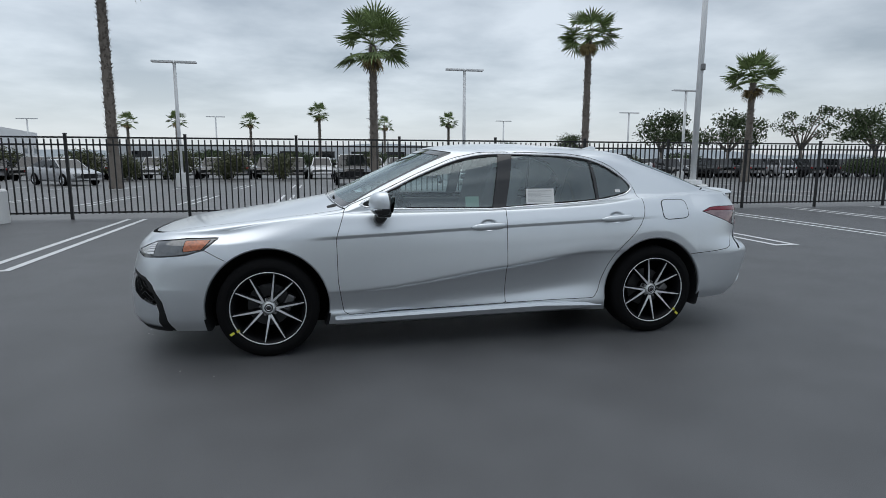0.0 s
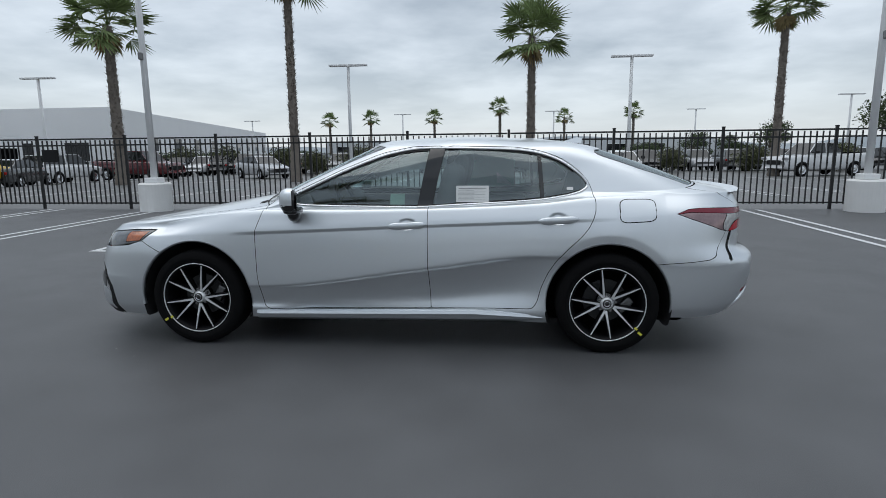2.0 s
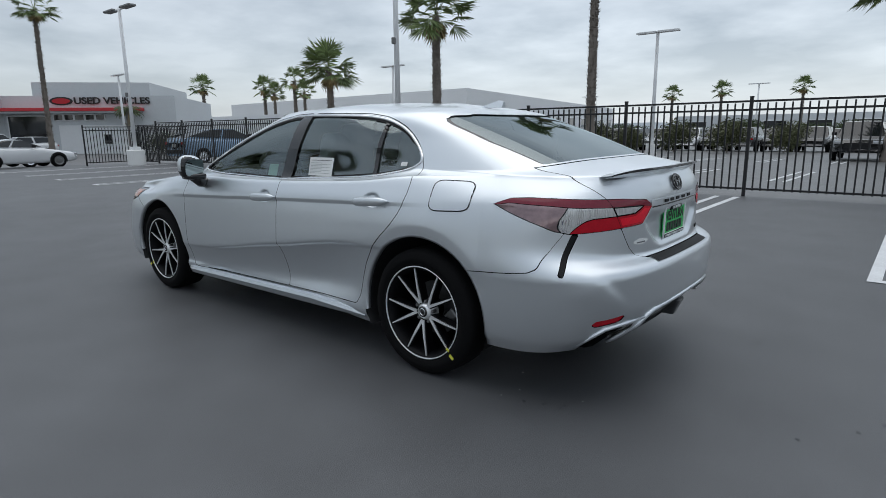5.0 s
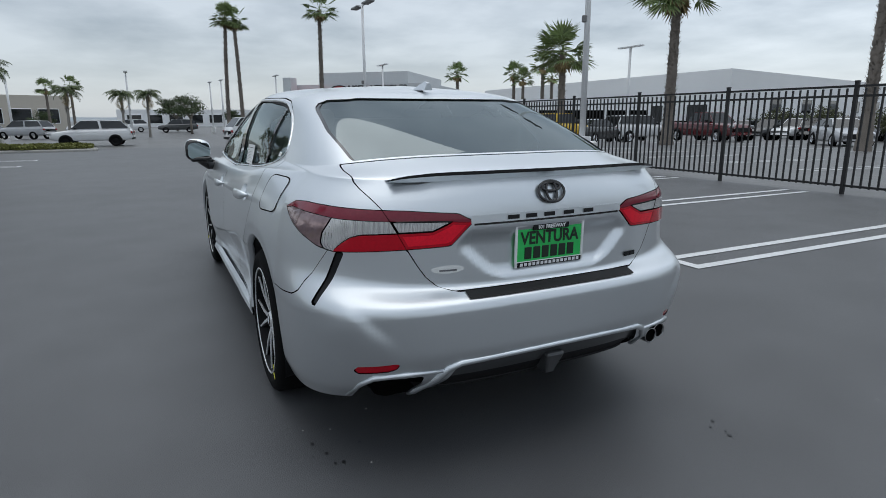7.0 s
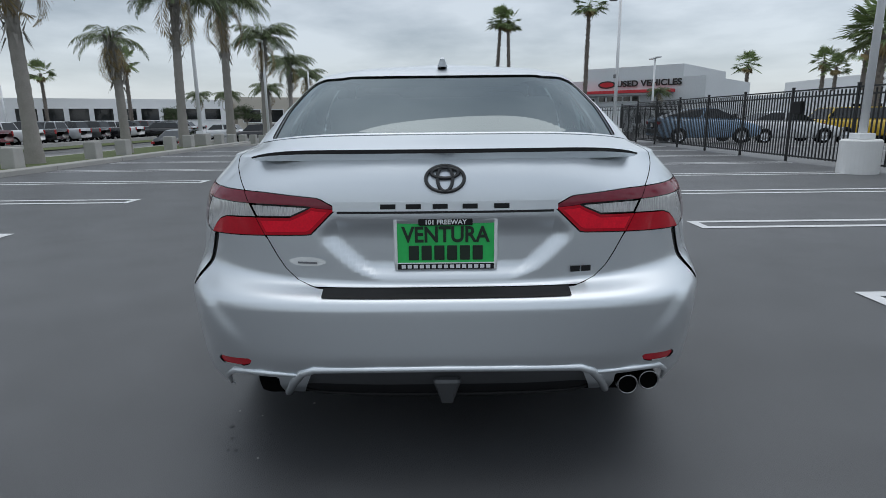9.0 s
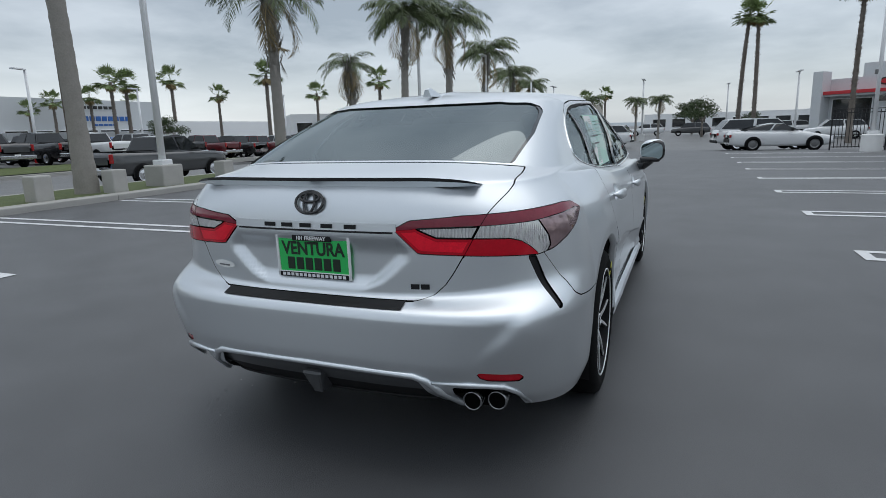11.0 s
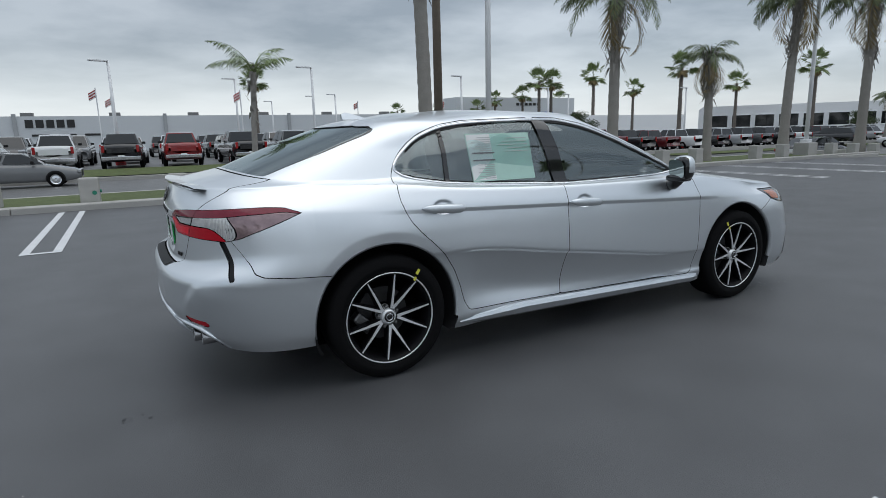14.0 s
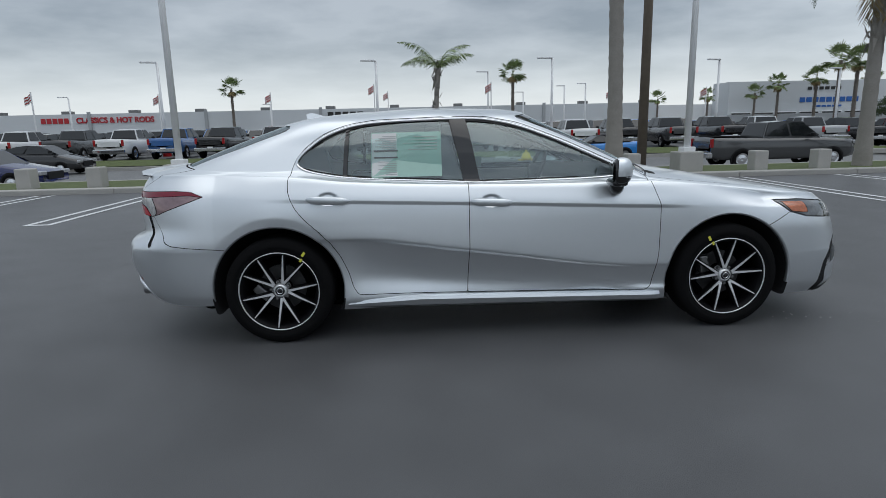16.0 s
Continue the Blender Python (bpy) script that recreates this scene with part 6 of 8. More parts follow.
def feather_palm(seed, h, radius, fronds=15, r0=0.20, lean=0.0, dry=3, droop=1.9, leaf=None, label="queen palm with drooping feathery fronds on a grey trunk"):
    rng = random.Random(seed)
    p = thing("palm_tree", label, "palm tree", group="queen palms")
    V, F = [], []
    n, seg = max(20, int(h * 6)), 14
    for i in range(n + 1):
        t = i / n
        boot_r = 1.0 + (0.22 if t > 0.80 else 0) * math.sin(min(1, (t - 0.80) / 0.12) * math.pi * 0.5 + 0.001) * (1 if t > 0.80 else 0)
        r = r0 * (1.22 - 0.3 * min(1, t * 5)) * (1 - 0.22 * t) * boot_r * (1.05 if i % 2 == 0 else 0.985)
        for k in range(seg):
            a = 2 * math.pi * k / seg
            V.append((r * math.cos(a) + lean * t * t, r * math.sin(a), h * t - 0.1))
    for i in range(n):
        for k in range(seg):
            a, b = i * seg + k, i * seg + (k + 1) % seg
            F.append((a, b, b + seg, a + seg))
    for i in range(int(170 * min(1, r0 / 0.17) ** 2)):
        z = h * (1 - 0.42 * rng.random() ** 1.5)
        a = rng.uniform(0, 2 * math.pi)
        c, s = math.cos(a), math.sin(a)
        r, x0 = r0 * 1.05, lean * (z / h) ** 2
        s0 = len(V)
        k2 = rng.uniform(0.15, 0.45)
        k2 *= min(1, r0 / 0.17)
        V += [(x0 + r * c - 0.05 * s, r * s + 0.05 * c, z), (x0 + r * c + 0.05 * s, r * s - 0.05 * c, z), (x0 + (r + 0.03 + 0.4 * k2) * c, (r + 0.03 + 0.4 * k2) * s, z + k2 * rng.choice((1, 1, -1)))]
        F.append((s0, s0 + 1, s0 + 2))
    link_mesh("trunk", mesh_data("trunk", V, F, TRUNK_GREY), p)
    for name, cnt, mt in (("crown", int(fronds * 1.45), leaf or FEATHER), ("dry_fronds", dry, FROND_DRY)):
        V, F = [], []
        for i in range(cnt):
            az = 2 * math.pi * (i + rng.uniform(-0.3, 0.3)) / max(cnt, 1)
            el0 = rng.uniform(0.35 if droop > 1.5 else 0.8, 1.25) if name == "crown" else rng.uniform(-1.1, -0.2)
            L = radius * rng.uniform(0.85, 1.15)
            d = Vector((math.cos(az), math.sin(az), 0))
            side = Vector((-math.sin(az), math.cos(az), 0))
            pts, m = [], 26
            pos, el = Vector((lean, 0, h - 0.1)), el0
            for k in range(m + 1):
                pts.append(pos.copy())
                pos = pos + (d * math.cos(el) + Vector((0, 0, math.sin(el)))) * (L / m)
                el -= (droop + 0.5 * rng.random()) / m
            for k in range(m):
                a, b = pts[k], pts[k + 1]
                w = 0.022 * (1 - k / m) + 0.006
                s0 = len(V)
                V += [tuple(a + side * w), tuple(a - side * w), tuple(b - side * w), tuple(b + side * w)]
                F.append((s0, s0 + 1, s0 + 2, s0 + 3))
                if k < 3:
                    continue
                along = (b - a).normalized()
                ll = radius * 0.27 * math.sin(math.pi * (k / m) ** 0.8 * 0.97 + 0.06)
                for sgn in (-1, 1):
                    for j in range(2):
                        st = a.lerp(b, 0.5 * j)
                        dirn = (side * sgn * 0.75 + along * 0.55 + Vector((0, 0, rng.uniform(-0.85, -0.05)))).normalized()
                        tip = st + dirn * ll * rng.uniform(0.8, 1.15) + Vector((0, 0, -0.12 * ll))
                        t = along * 0.017 * radius / 2
                        mid = st.lerp(tip, 0.45) + Vector((0, 0, 0.05 * ll))
                        s0 = len(V)
                        V += [tuple(st), tuple(mid + t), tuple(tip), tuple(mid - t)]
                        F.append((s0, s0 + 1, s0 + 2, s0 + 3))
        if V:
            link_mesh(name, quads_mesh(name, V, F, mt), p)
    return p


def leaf_cloud(rng, blobs, count, size):
    """Small leaves strewn through a set of uneven clumps."""
    V, F = [], []
    for i in range(count):
        c, r = rng.choice(blobs)
        while True:
            q = Vector((rng.uniform(-1, 1), rng.uniform(-1, 1), rng.uniform(-1, 1)))
            if 0.15 < q.length < 1:
                break
        q = q * (0.55 + 0.45 * q.length)
        pos = Vector(c) + Vector((q.x * r[0], q.y * r[1], q.z * r[2]))
        a, b = Vector((rng.gauss(0, 1), rng.gauss(0, 1), rng.gauss(0, 1))).normalized(), Vector((rng.gauss(0, 1), rng.gauss(0, 1), rng.gauss(0, 1))).normalized()
        s = size * rng.uniform(0.6, 1.3)
        s0 = len(V)
        V += [tuple(pos - a * s), tuple(pos + b * s * 0.45), tuple(pos + a * s), tuple(pos - b * s * 0.45)]
        F.append((s0, s0 + 1, s0 + 2, s0 + 3))
    return V, F


def broad_tree(seed, h, spread, leaves=2600, sparse=False, label="broad-leaved tree with a dark rounded crown"):
    rng = random.Random(seed)
    p = thing("tree", label, "tree", group="broad-leaved trees")
    bm = tube([(0, 0, -0.1), (0.05, 0, h * 0.25), (0.0, 0.05, h * 0.42)], [0.22, 0.16, 0.13], 9)
    blobs = []
    for i in range(11 if not sparse else 9):
        az, rr = rng.uniform(0, 2 * math.pi), spread * rng.uniform(0.25, 0.85)
        z = h * rng.uniform(0.52, 0.88)
        e = Vector((rr * math.cos(az), rr * math.sin(az), z))
        tube([(0, 0.03, h * 0.34), tuple(e * 0.5 + Vector((0, 0, h * 0.24))), tuple(e)], [0.10, 0.06, 0.025], 6, bm=bm)
        k = spread * rng.uniform(0.28, 0.46) * (0.75 if sparse else 1)
        blobs.append((tuple(e), (k, k, k * 0.62)))
    if not sparse:
        blobs.append(((0, 0, h * 0.80), (spread * 0.55, spread * 0.55, h * 0.17)))
    part("trunk", bm, TRUNK, p, smooth=True)
    V, F = leaf_cloud(rng, blobs, leaves, 0.17)
    link_mesh("crown", quads_mesh("crown", V, F, LEAF), p)
    return p


def bush(seed, w, h, count=700, material=None, label="low olive-green shrub in a planter"):
    rng = random.Random(seed)
    p = thing("shrub", label, "shrub", group="shrubs")
    blobs = [((rng.uniform(-0.3, 0.3) * w, rng.uniform(-0.3, 0.3) * w, h * rng.uniform(0.3, 0.65)), (w * rng.uniform(0.3, 0.5), w * rng.uniform(0.3, 0.5), h * rng.uniform(0.28, 0.40))) for _ in range(7)]
    V, F = leaf_cloud(rng, blobs, count * 4, 0.095)
    link_mesh("leaves", quads_mesh("leaves", V, F, material or LEAF_OLIVE), p)
    part("stems", tube([(0, 0, -0.05), (0.02, 0, h * 0.5)], [0.06, 0.03], 6), TRUNK, p)
    return p


def placed_at(ob, x, y, scale=1.0, turn=0.0, dz=0.0):
    ob.matrix_basis = pose(x, y, ground_z(y, x) + dz, 0, 0, turn) @ Matrix.Diagonal((scale, scale, scale, 1))
    return ob


def copy_at(ob, x, y, scale=1.0, turn=0.0, dz=0.0):
    c = copy_thing(ob, pose(x, y, ground_z(y, x) + dz, 0, 0, turn))
    c.scale = (scale, scale, scale)
    return c


# fan palms behind the fence
placed_at(fan_palm(11, 7.6, 2.35, r0=0.27), 2.05, 28.2)
placed_at(fan_palm(12, 9.3, 2.2, r0=0.27), 16.2, 31.2)
placed_at(fan_palm(13, 7.7, 2.45, r0=0.30), -18.6, 23.0)
placed_at(fan_palm(14, 10.5, 2.3, r0=0.27), -10.6, 26.0)
placed_at(fan_palm(15, 6.1, 2.5, dry=6, r0=0.30), -29.9, 24.7)
placed_at(fan_palm(16, 6.7, 2.2, r0=0.27), 27.6, 30.0)
far_a = fan_palm(21, 7.6, 2.0, 26, 6, 0.26, label="distant fan palm with a small round crown")
placed_at(far_a, -30.1, 96.9)
for i, (x, y, s) in enumerate(((-11.6, 97.3, 1.0), (10.6, 97.8, 0.98), (22.1, 98.2, 1.08), (-0.4, 106.0, 1.28), (-24.4, 104, 1.06), (-89.3, 59.3, 1.36), (-87.2, 59.9, 1.23), (-83.7, 61.7, 1.5), (-81.7, 62.2, 1.25), (-84.7, 45.2, 1.23))):
    copy_at(far_a, x, y, s, 47 * i)
thin = fan_palm(22, 10.8, 1.7, 34, 8, 0.20, 0.4, label="slender tall fan palm with a small crown")
placed_at(thin, -47.9, 12.5)
copy_at(thin, -59.6, 5.9, 1.06, 90)
copy_at(thin, -59.0, 7.2, 1.04, 200)
street_fan = fan_palm(23, 9.0, 2.4, 30, 8, 0.28, label="fan palm across the street")
placed_at(street_fan, -62.8, -81.4, 1.2)
for i, (x, y, s) in enumerate(((-54.4, -88.5, 0.74), (-58.1, -88.4, 0.88), (-64.1, -88.1, 0.98), (-16.2, -93.0, 1.13), (29.1, -93.0, 0.95), (83, -92, 0.7), (-40.5, -93, 0.70), (-48.5, -92, 0.72), (-66.6, -82.8, 1.20), (-77.7, -63.6, 1.30), (-85.4, -81.2, 1.08), (-83.7, -57.9, 0.98), (-79, -43.1, 1.08), (-95.2, -103, 1.6), (-99, -120, 1.15), (-100, -11.4, 0.75), (-96, -14, 0.72))):
    copy_at(street_fan, x, y, s, 63 * i)

# queen palms along the verge
placed_at(feather_palm(31, 8.2, 2.6, 16, 0.21, 0.25), -4.78, -10.8, 1, 0, 0.1)
placed_at(feather_palm(32, 5.4, 2.3, 15, 0.20, -0.1), -11.6, -10.8, 1, 40, 0.1)
placed_at(feather_palm(33, 3.7, 1.4, 9, 0.17, 0.1, 9, label="stunted queen palm with a browned crown"), -16.25, -10.8, 1, 0, 0.1)
queen = placed_at(feather_palm(34, 6.2, 2.6, 19, 0.20, 0.2), -20.85, -10.8, 1, 90, 0.1)
for i, (x, s) in enumerate(((-26.5, 1.12), (-32.6, 1.0), (-39.1, 0.89), (-45.5, 0.82))):
    copy_at(queen, x, -10.8, s, 75 * i + 30, 0.1)
placed_at(feather_palm(35, 2.72, 1.15, 5, 0.075, -0.12, 0, 1.2, FROND, label="small thin feather palm with few fronds on the verge"), -0.05, -10.05, 1, 0, 0.1)
for i, (x, y, s) in enumerate(((-62, -3.6, 0.66), (-63.5, -1.4, 0.68), (-60, -8, 0.7), (-70, -30, 0.8), (-58, -22, 0.75), (-52, -16, 0.8))):
    copy_at(queen, x, y, s, 51 * i)

# trees and shrubs
tree = placed_at(broad_tree(41, 7.0, 3.6, 3600), 33, 48.7)
copy_at(tree, 39.7, 47.3, 1.0, 120)
placed_at(broad_tree(42, 7.6, 3.9, 1300, True, label="thin-crowned tree with bare limbs showing"), 46.9, 45.8)
copy_at(tree, 54.5, 44.4, 1.08, 210)
for x, y, s, r in ((35.6, 77.8, 0.85, 30), (25.5, 77.4, 0.66, 60), (31, 80, 0.6, 0), (-94, 2.3, 0.75, 0), (-101, -16, 0.55, 200), (-74.6, 3.2, 0.72, 300), (-92, -22, 0.7, 20), (-88, -30, 0.66, 80), (-100, 11, 0.5, 90), (-86, -40, 0.6, 10), (-64, -72, 0.8, 120)):
    copy_at(tree, x, y, s, r)
shrub = placed_at(bush(51, 2.4, 2.3, 900), -10.6, 39.6)
for i, (x, y, s) in enumerate(((-7.1, 39.4, 1.0), (-3.6, 40.0, 0.9), (-14.3, 40.4, 0.85), (-17.5, 42, 1.0), (-24.5, 46, 1.15), (-29, 47, 1.2), (2.8, 41, 0.85), (7.5, 41, 0.8), (13, 41, 0.85), (18.9, 41, 0.9), (25, 41, 0.9), (-14.5, 41.5, 0.7))):
    copy_at(shrub, x, y, s, 77 * i)
hedge = placed_at(bush(52, 3.2, 2.0, 1600, LEAF, "long dark clipped hedge"), 46, 38)
for i in range(10):
    copy_at(hedge, 48.6 + 2.4 * i, 38 - 0.3 * i, 1.0, 40 * i)
for i in range(26):
    copy_at(hedge, -58 + 4.6 * i, 82 + 3 * math.sin(i * 1.7), 1.25 + 0.35 * math.sin(i * 2.3), 50 * i)
island = placed_at(bush(53, 1.1, 0.30, 420, LEAF_LIGHT, "low yellow-green island planting"), -28.2, -7.4, 1, 0, 0.12)
for i in range(7):
    copy_at(island, -28.3 + 0.2 * (i % 2), -6.9 + 0.45 * i, 0.85 + 0.05 * (i % 3), 50 * i, 0.12)
isl = box(-28.2, -5.8, ground_z(-5.8, -28.2) + 0.06, 1.6, 4.2, 0.16, 0.05)
tagged(part("planter_kerb", isl, CONCRETE, None), "concrete kerbed planting island at the lot's end", "kerb", kind="structure")

copy_at(queen, -60.0, 23.2, 0.68, 20, 0.1)
placed_at(bush(54, 4.2, 2.6, 900, LEAF_OLIVE, "rounded yellow-green shrub by the showroom"), -57.5, 25.2)

# ---- parked vehicles ----
PAINTS = {
    "white": (0.72, 0.73, 0.74), "silver": (0.42, 0.43, 0.45), "grey": (0.16, 0.165, 0.17), "black": (0.012, 0.012, 0.014), "maroon": (0.11, 0.012, 0.016),
    "red": (0.26, 0.018, 0.02), "blue": (0.03, 0.12, 0.34), "bright blue": (0.02, 0.22, 0.62), "pale blue": (0.24, 0.36, 0.50), "yellow": (0.62, 0.40, 0.02), "dark grey": (0.055, 0.057, 0.06), "navy": (0.012, 0.02, 0.10),
}
paint_mats = {k: mat(k.replace(" ", "_") + "_car_paint", v, 0.25, vary=0.05, scale=1.5, fine=40, coat=0.8) for k, v in PAINTS.items()}
FAR_RED = mat("tail_lamp_red", (0.35, 0.01, 0.012), 0.15, vary=0.1, scale=20, coat=0.6)
FAR_HEAD = mat("head_lamp_clear", (0.55, 0.56, 0.58), 0.12, metal=0.5, vary=0.2, scale=20, coat=0.6)

# kind: length, width, height, wheelbase, wheel radius, front overhang, top line of the lower body (x from the nose, z), cabin (x of base front, roof front, roof rear, base rear)
KINDS = {
    "sedan": (4.75, 1.82, 1.45, 2.75, 0.325, 0.95, ((0, 0.62), (0.25, 0.74), (1.35, 0.95), (3.9, 1.02), (4.65, 1.0), (4.75, 0.85)), (1.25, 2.05, 3.35, 4.25)),
    "coupe": (4.70, 1.85, 1.36, 2.72, 0.34, 0.92, ((0, 0.60), (0.25, 0.72), (1.5, 0.93), (3.8, 0.98), (4.6, 0.98), (4.70, 0.80)), (1.50, 2.30, 3.05, 4.15)),
    "suv": (4.95, 1.93, 1.76, 2.95, 0.375, 0.95, ((0, 0.78), (0.2, 0.95), (1.25, 1.10), (4.0, 1.15), (4.85, 1.15), (4.95, 0.95)), (1.15, 1.85, 4.35, 4.85)),
    "hatchback": (4.48, 1.76, 1.49, 2.70, 0.315, 0.93, ((0, 0.62), (0.2, 0.76), (1.0, 0.98), (3.6, 1.05), (4.40, 1.10), (4.48, 0.9)), (0.85, 1.95, 3.1, 4.35)),
    "pickup": (5.85, 2.00, 1.92, 3.65, 0.40, 1.00, ((0, 0.88), (0.12, 1.12), (1.35, 1.22), (3.75, 1.25), (5.80, 1.30), (5.85, 1.05)), (1.45, 2.15, 3.55, 3.80)),
}


def lower_body(kind, material, parent):
    L, W, H, WB, R, OH, top, cab = KINDS[kind]
    xs = sorted(set(list(np.linspace(0.02, L - 0.02, 34)) + [p[0] for p in top]))
    rows = []
    for x in xs:
        zt = float(np.interp(x, [p[0] for p in top], [p[1] for p in top]))
        nose = min(x, L - x)
        w = W / 2 * (1 - 0.16 * max(0, 1 - nose / 0.55) ** 2)
        zb = 0.24 + (0.14 if kind in ("pickup", "suv") else 0) + 0.10 * max(0, 1 - nose / 0.5)
        prof = [(0.0, zb), (w * 0.93, zb), (w * 0.985, zb + 0.12), (w, (zb + zt) / 2), (w * 0.985, zt - 0.16), (w * 0.93, zt - 0.03), (w * 0.85, zt), (0.0, zt + 0.025)]
        rows.append([(x - L / 2, -y, z) for y, z in prof] + [(x - L / 2, y, z) for y, z in prof[-2::-1]])
    n = len(rows[0])
    V = [p for r in rows for p in r]
    F = [(i * n + k, i * n + k + 1, (i + 1) * n + k + 1, (i + 1) * n + k) for i in range(len(rows) - 1) for k in range(n - 1)]
    F += [tuple(range(n)), tuple(range((len(rows) - 1) * n, len(rows) * n))[::-1]]
    return link_mesh("body", mesh_data("body", V, [f[::-1] for f in F], material), parent)


def cabin_parts(kind, material, parent):
    L, W, H, WB, R, OH, top, (a, b, c, d) = KINDS[kind]
    def zt(x):
        return float(np.interp(x, [p[0] for p in top], [p[1] for p in top]))
    wb, wt = W / 2 * 0.90, W / 2 * 0.70
    B = [(a, zt(a) - 0.05, wb), (d, zt(d) - 0.05, wb)]
    T = [(b, H - 0.03, wt), (c, H - 0.05, wt)]
    V = []
    for (x, z, w) in (B[0], T[0], ((b + c) / 2, H, wt), T[1], B[1]):
        V += [(x - L / 2, -w, z), (x - L / 2, 0, z + (0.015 if z > zt(a) + 0.2 else 0.0)), (x - L / 2, w, z)]
    F = [(3 * i + k, 3 * i + k + 1, 3 * i + 4 + k, 3 * i + 3 + k) for i in range(4) for k in range(2)]
    F += [(0, 3, 6, 9, 12), (14, 11, 8, 5, 2)]
    cabo = link_mesh("cabin", mesh_data("cabin", V, F, material, smooth=False), parent)
    def pane(q, name):
        # q: four corners, shrunk and lifted off the cabin
        q = [Vector(v) for v in q]
        m = sum(q, Vector()) / 4
        n = (q[1] - q[0]).cross(q[3] - q[0]).normalized()
        if n.dot(m - Vector((0, 0, H * 0.6))) < 0:
            n = -n
        q = [m + (v - m) * 0.90 + n * 0.012 for v in q]
        f = (0, 1, 2, 3)
        if (q[1] - q[0]).cross(q[3] - q[0]).dot(n) < 0:
            f = f[::-1]
        link_mesh(name, mesh_data(name, q, [f], FAR_GLASS, smooth=False), parent)
    vv = [Vector(v) for v in V]
    pane((vv[0], vv[2], vv[5], vv[3]), "windscreen")
    pane((vv[9], vv[11], vv[14], vv[12]), "rear_window")
    for s in (0, 2):
        lo_f, lo_r, hi_f, hi_m, hi_r = vv[s], vv[12 + s], vv[3 + s], vv[6 + s], vv[9 + s]
        lo_m = lo_f.lerp(lo_r, 0.52)
        hi_mid = hi_f.lerp(hi_r, 0.45)
        lift = Vector((0, 0, 0.10))
        pane((lo_f + lift, lo_m + lift, hi_mid, hi_f), "side_window")
        pane((lo_m + lift, lo_r + lift, hi_r, hi_mid), "side_window")


def car_wheels(kind, parent, rim, plain=False):
    L, W, H, WB, R, OH, *_ = KINDS[kind]
    for x in (OH, OH + WB):
        for s in (-1, 1):
            m = pose(x - L / 2, s * (W / 2 - 0.065), R)
            t = lathe([(R * 0.62, 0.0), (R * 0.64, 0.10), (R * 0.93, 0.115), (R, 0.08), (R, -0.10), (R * 0.6, -0.11)], 22)
            bmesh.ops.transform(t, matrix=m @ Matrix.Diagonal((1, s, 1, 1)), verts=t.verts)
            bmesh.ops.recalc_face_normals(t, faces=t.faces)
            tyre = part("wheel", t, RUBBER, parent, smooth=True)
            if plain:
                continue
            r = lathe([(0.001, 0.088), (R * 0.18, 0.094), (R * 0.5, 0.076), (R * 0.60, 0.094), (R * 0.65, 0.102)], 14)
            bmesh.ops.transform(r, matrix=m @ Matrix.Diagonal((1, s, 1, 1)), verts=r.verts)
            bmesh.ops.recalc_face_normals(r, faces=r.faces)
            part("rim", r, rim, tyre)
            # flat dark ring on the body's side, painted in for the wheel arch's shaded gap
            ar = bmesh.new()
            outer, inner = ([ar.verts.new((x - L / 2 + k * R * math.cos(a), s * (W / 2 + 0.004), R + k * R * math.sin(a))) for a in np.linspace(-0.25, math.pi + 0.25, 18)] for k in (1.14, 0.90))
            for i in range(17):
                f = (outer[i], outer[i + 1], inner[i + 1], inner[i])
                ar.faces.new(f if s < 0 else f[::-1])
            part("arch", ar, DARK, parent)


def vehicle(kind, colour, label, rim=None, plain=False):
    """plain: for rows so far off that rims, arches and mirrors no longer show."""
    L, W, H, WB, R, OH, top, cab = KINDS[kind]
    m = paint_mats[colour]
    v = thing({"pickup": "pickup_truck", "suv": "suv_car"}.get(kind, kind + "_car"), label, "pickup truck" if kind == "pickup" else "car", group="parked vehicles")
    lower_body(kind, m, v)
    cabin_parts(kind, m, v)
    car_wheels(kind, v, rim or STEEL, plain)
    zt = top[-2][1]
    for s in (-1, 1):
        part("tail_lamp", box(L / 2 - 0.03, s * (W / 2 - 0.17), zt - 0.22, 0.10, 0.20 if kind != "pickup" else 0.14, 0.14 if kind != "pickup" else 0.36, 0.02), FAR_RED, v)
        if plain:
            continue
        part("head_lamp", box(-L / 2 + 0.06, s * (W / 2 - 0.24), top[1][1] - 0.10, 0.14, 0.36, 0.14, 0.03), FAR_HEAD, v)
        part("mirror", box(cab[0] + 0.45 - L / 2, s * (W / 2 + 0.06), zt + 0.06, 0.12, 0.20, 0.14, 0.03), DARK, v)
    if plain:
        return v
    part("grille", box(-L / 2 + 0.02, 0, top[0][1] - 0.08, 0.06, W * 0.5, 0.26, 0.02), DARK, v)
    part("number_plate", box(L / 2 + 0.012, 0, 0.78 if kind != "pickup" else 0.66, 0.02, 0.32, 0.15), PAPER, v)
    if kind == "pickup":
        part("bumper", box(L / 2 + 0.03, 0, 0.58, 0.14, W * 0.94, 0.20, 0.03), CHROME, v, "bright rear bumper")
        # the body is closed: a black sheet on top stands for the bed's shade
        part("bed_floor", box(L / 2 - 1.05, 0, zt + 0.028, 1.9, W * 0.80, 0.02), VOID, v, "black sheet standing for the shaded load bed")
        part("tailgate_line", box(L / 2 + 0.004, 0, zt - 0.30, 0.012, W * 0.66, 0.30, 0.004), m, v)
    else:
        part("bumper", box(L / 2 - 0.02, 0, 0.52, 0.10, W * 0.82, 0.16, 0.03), DARK, v)
    return v


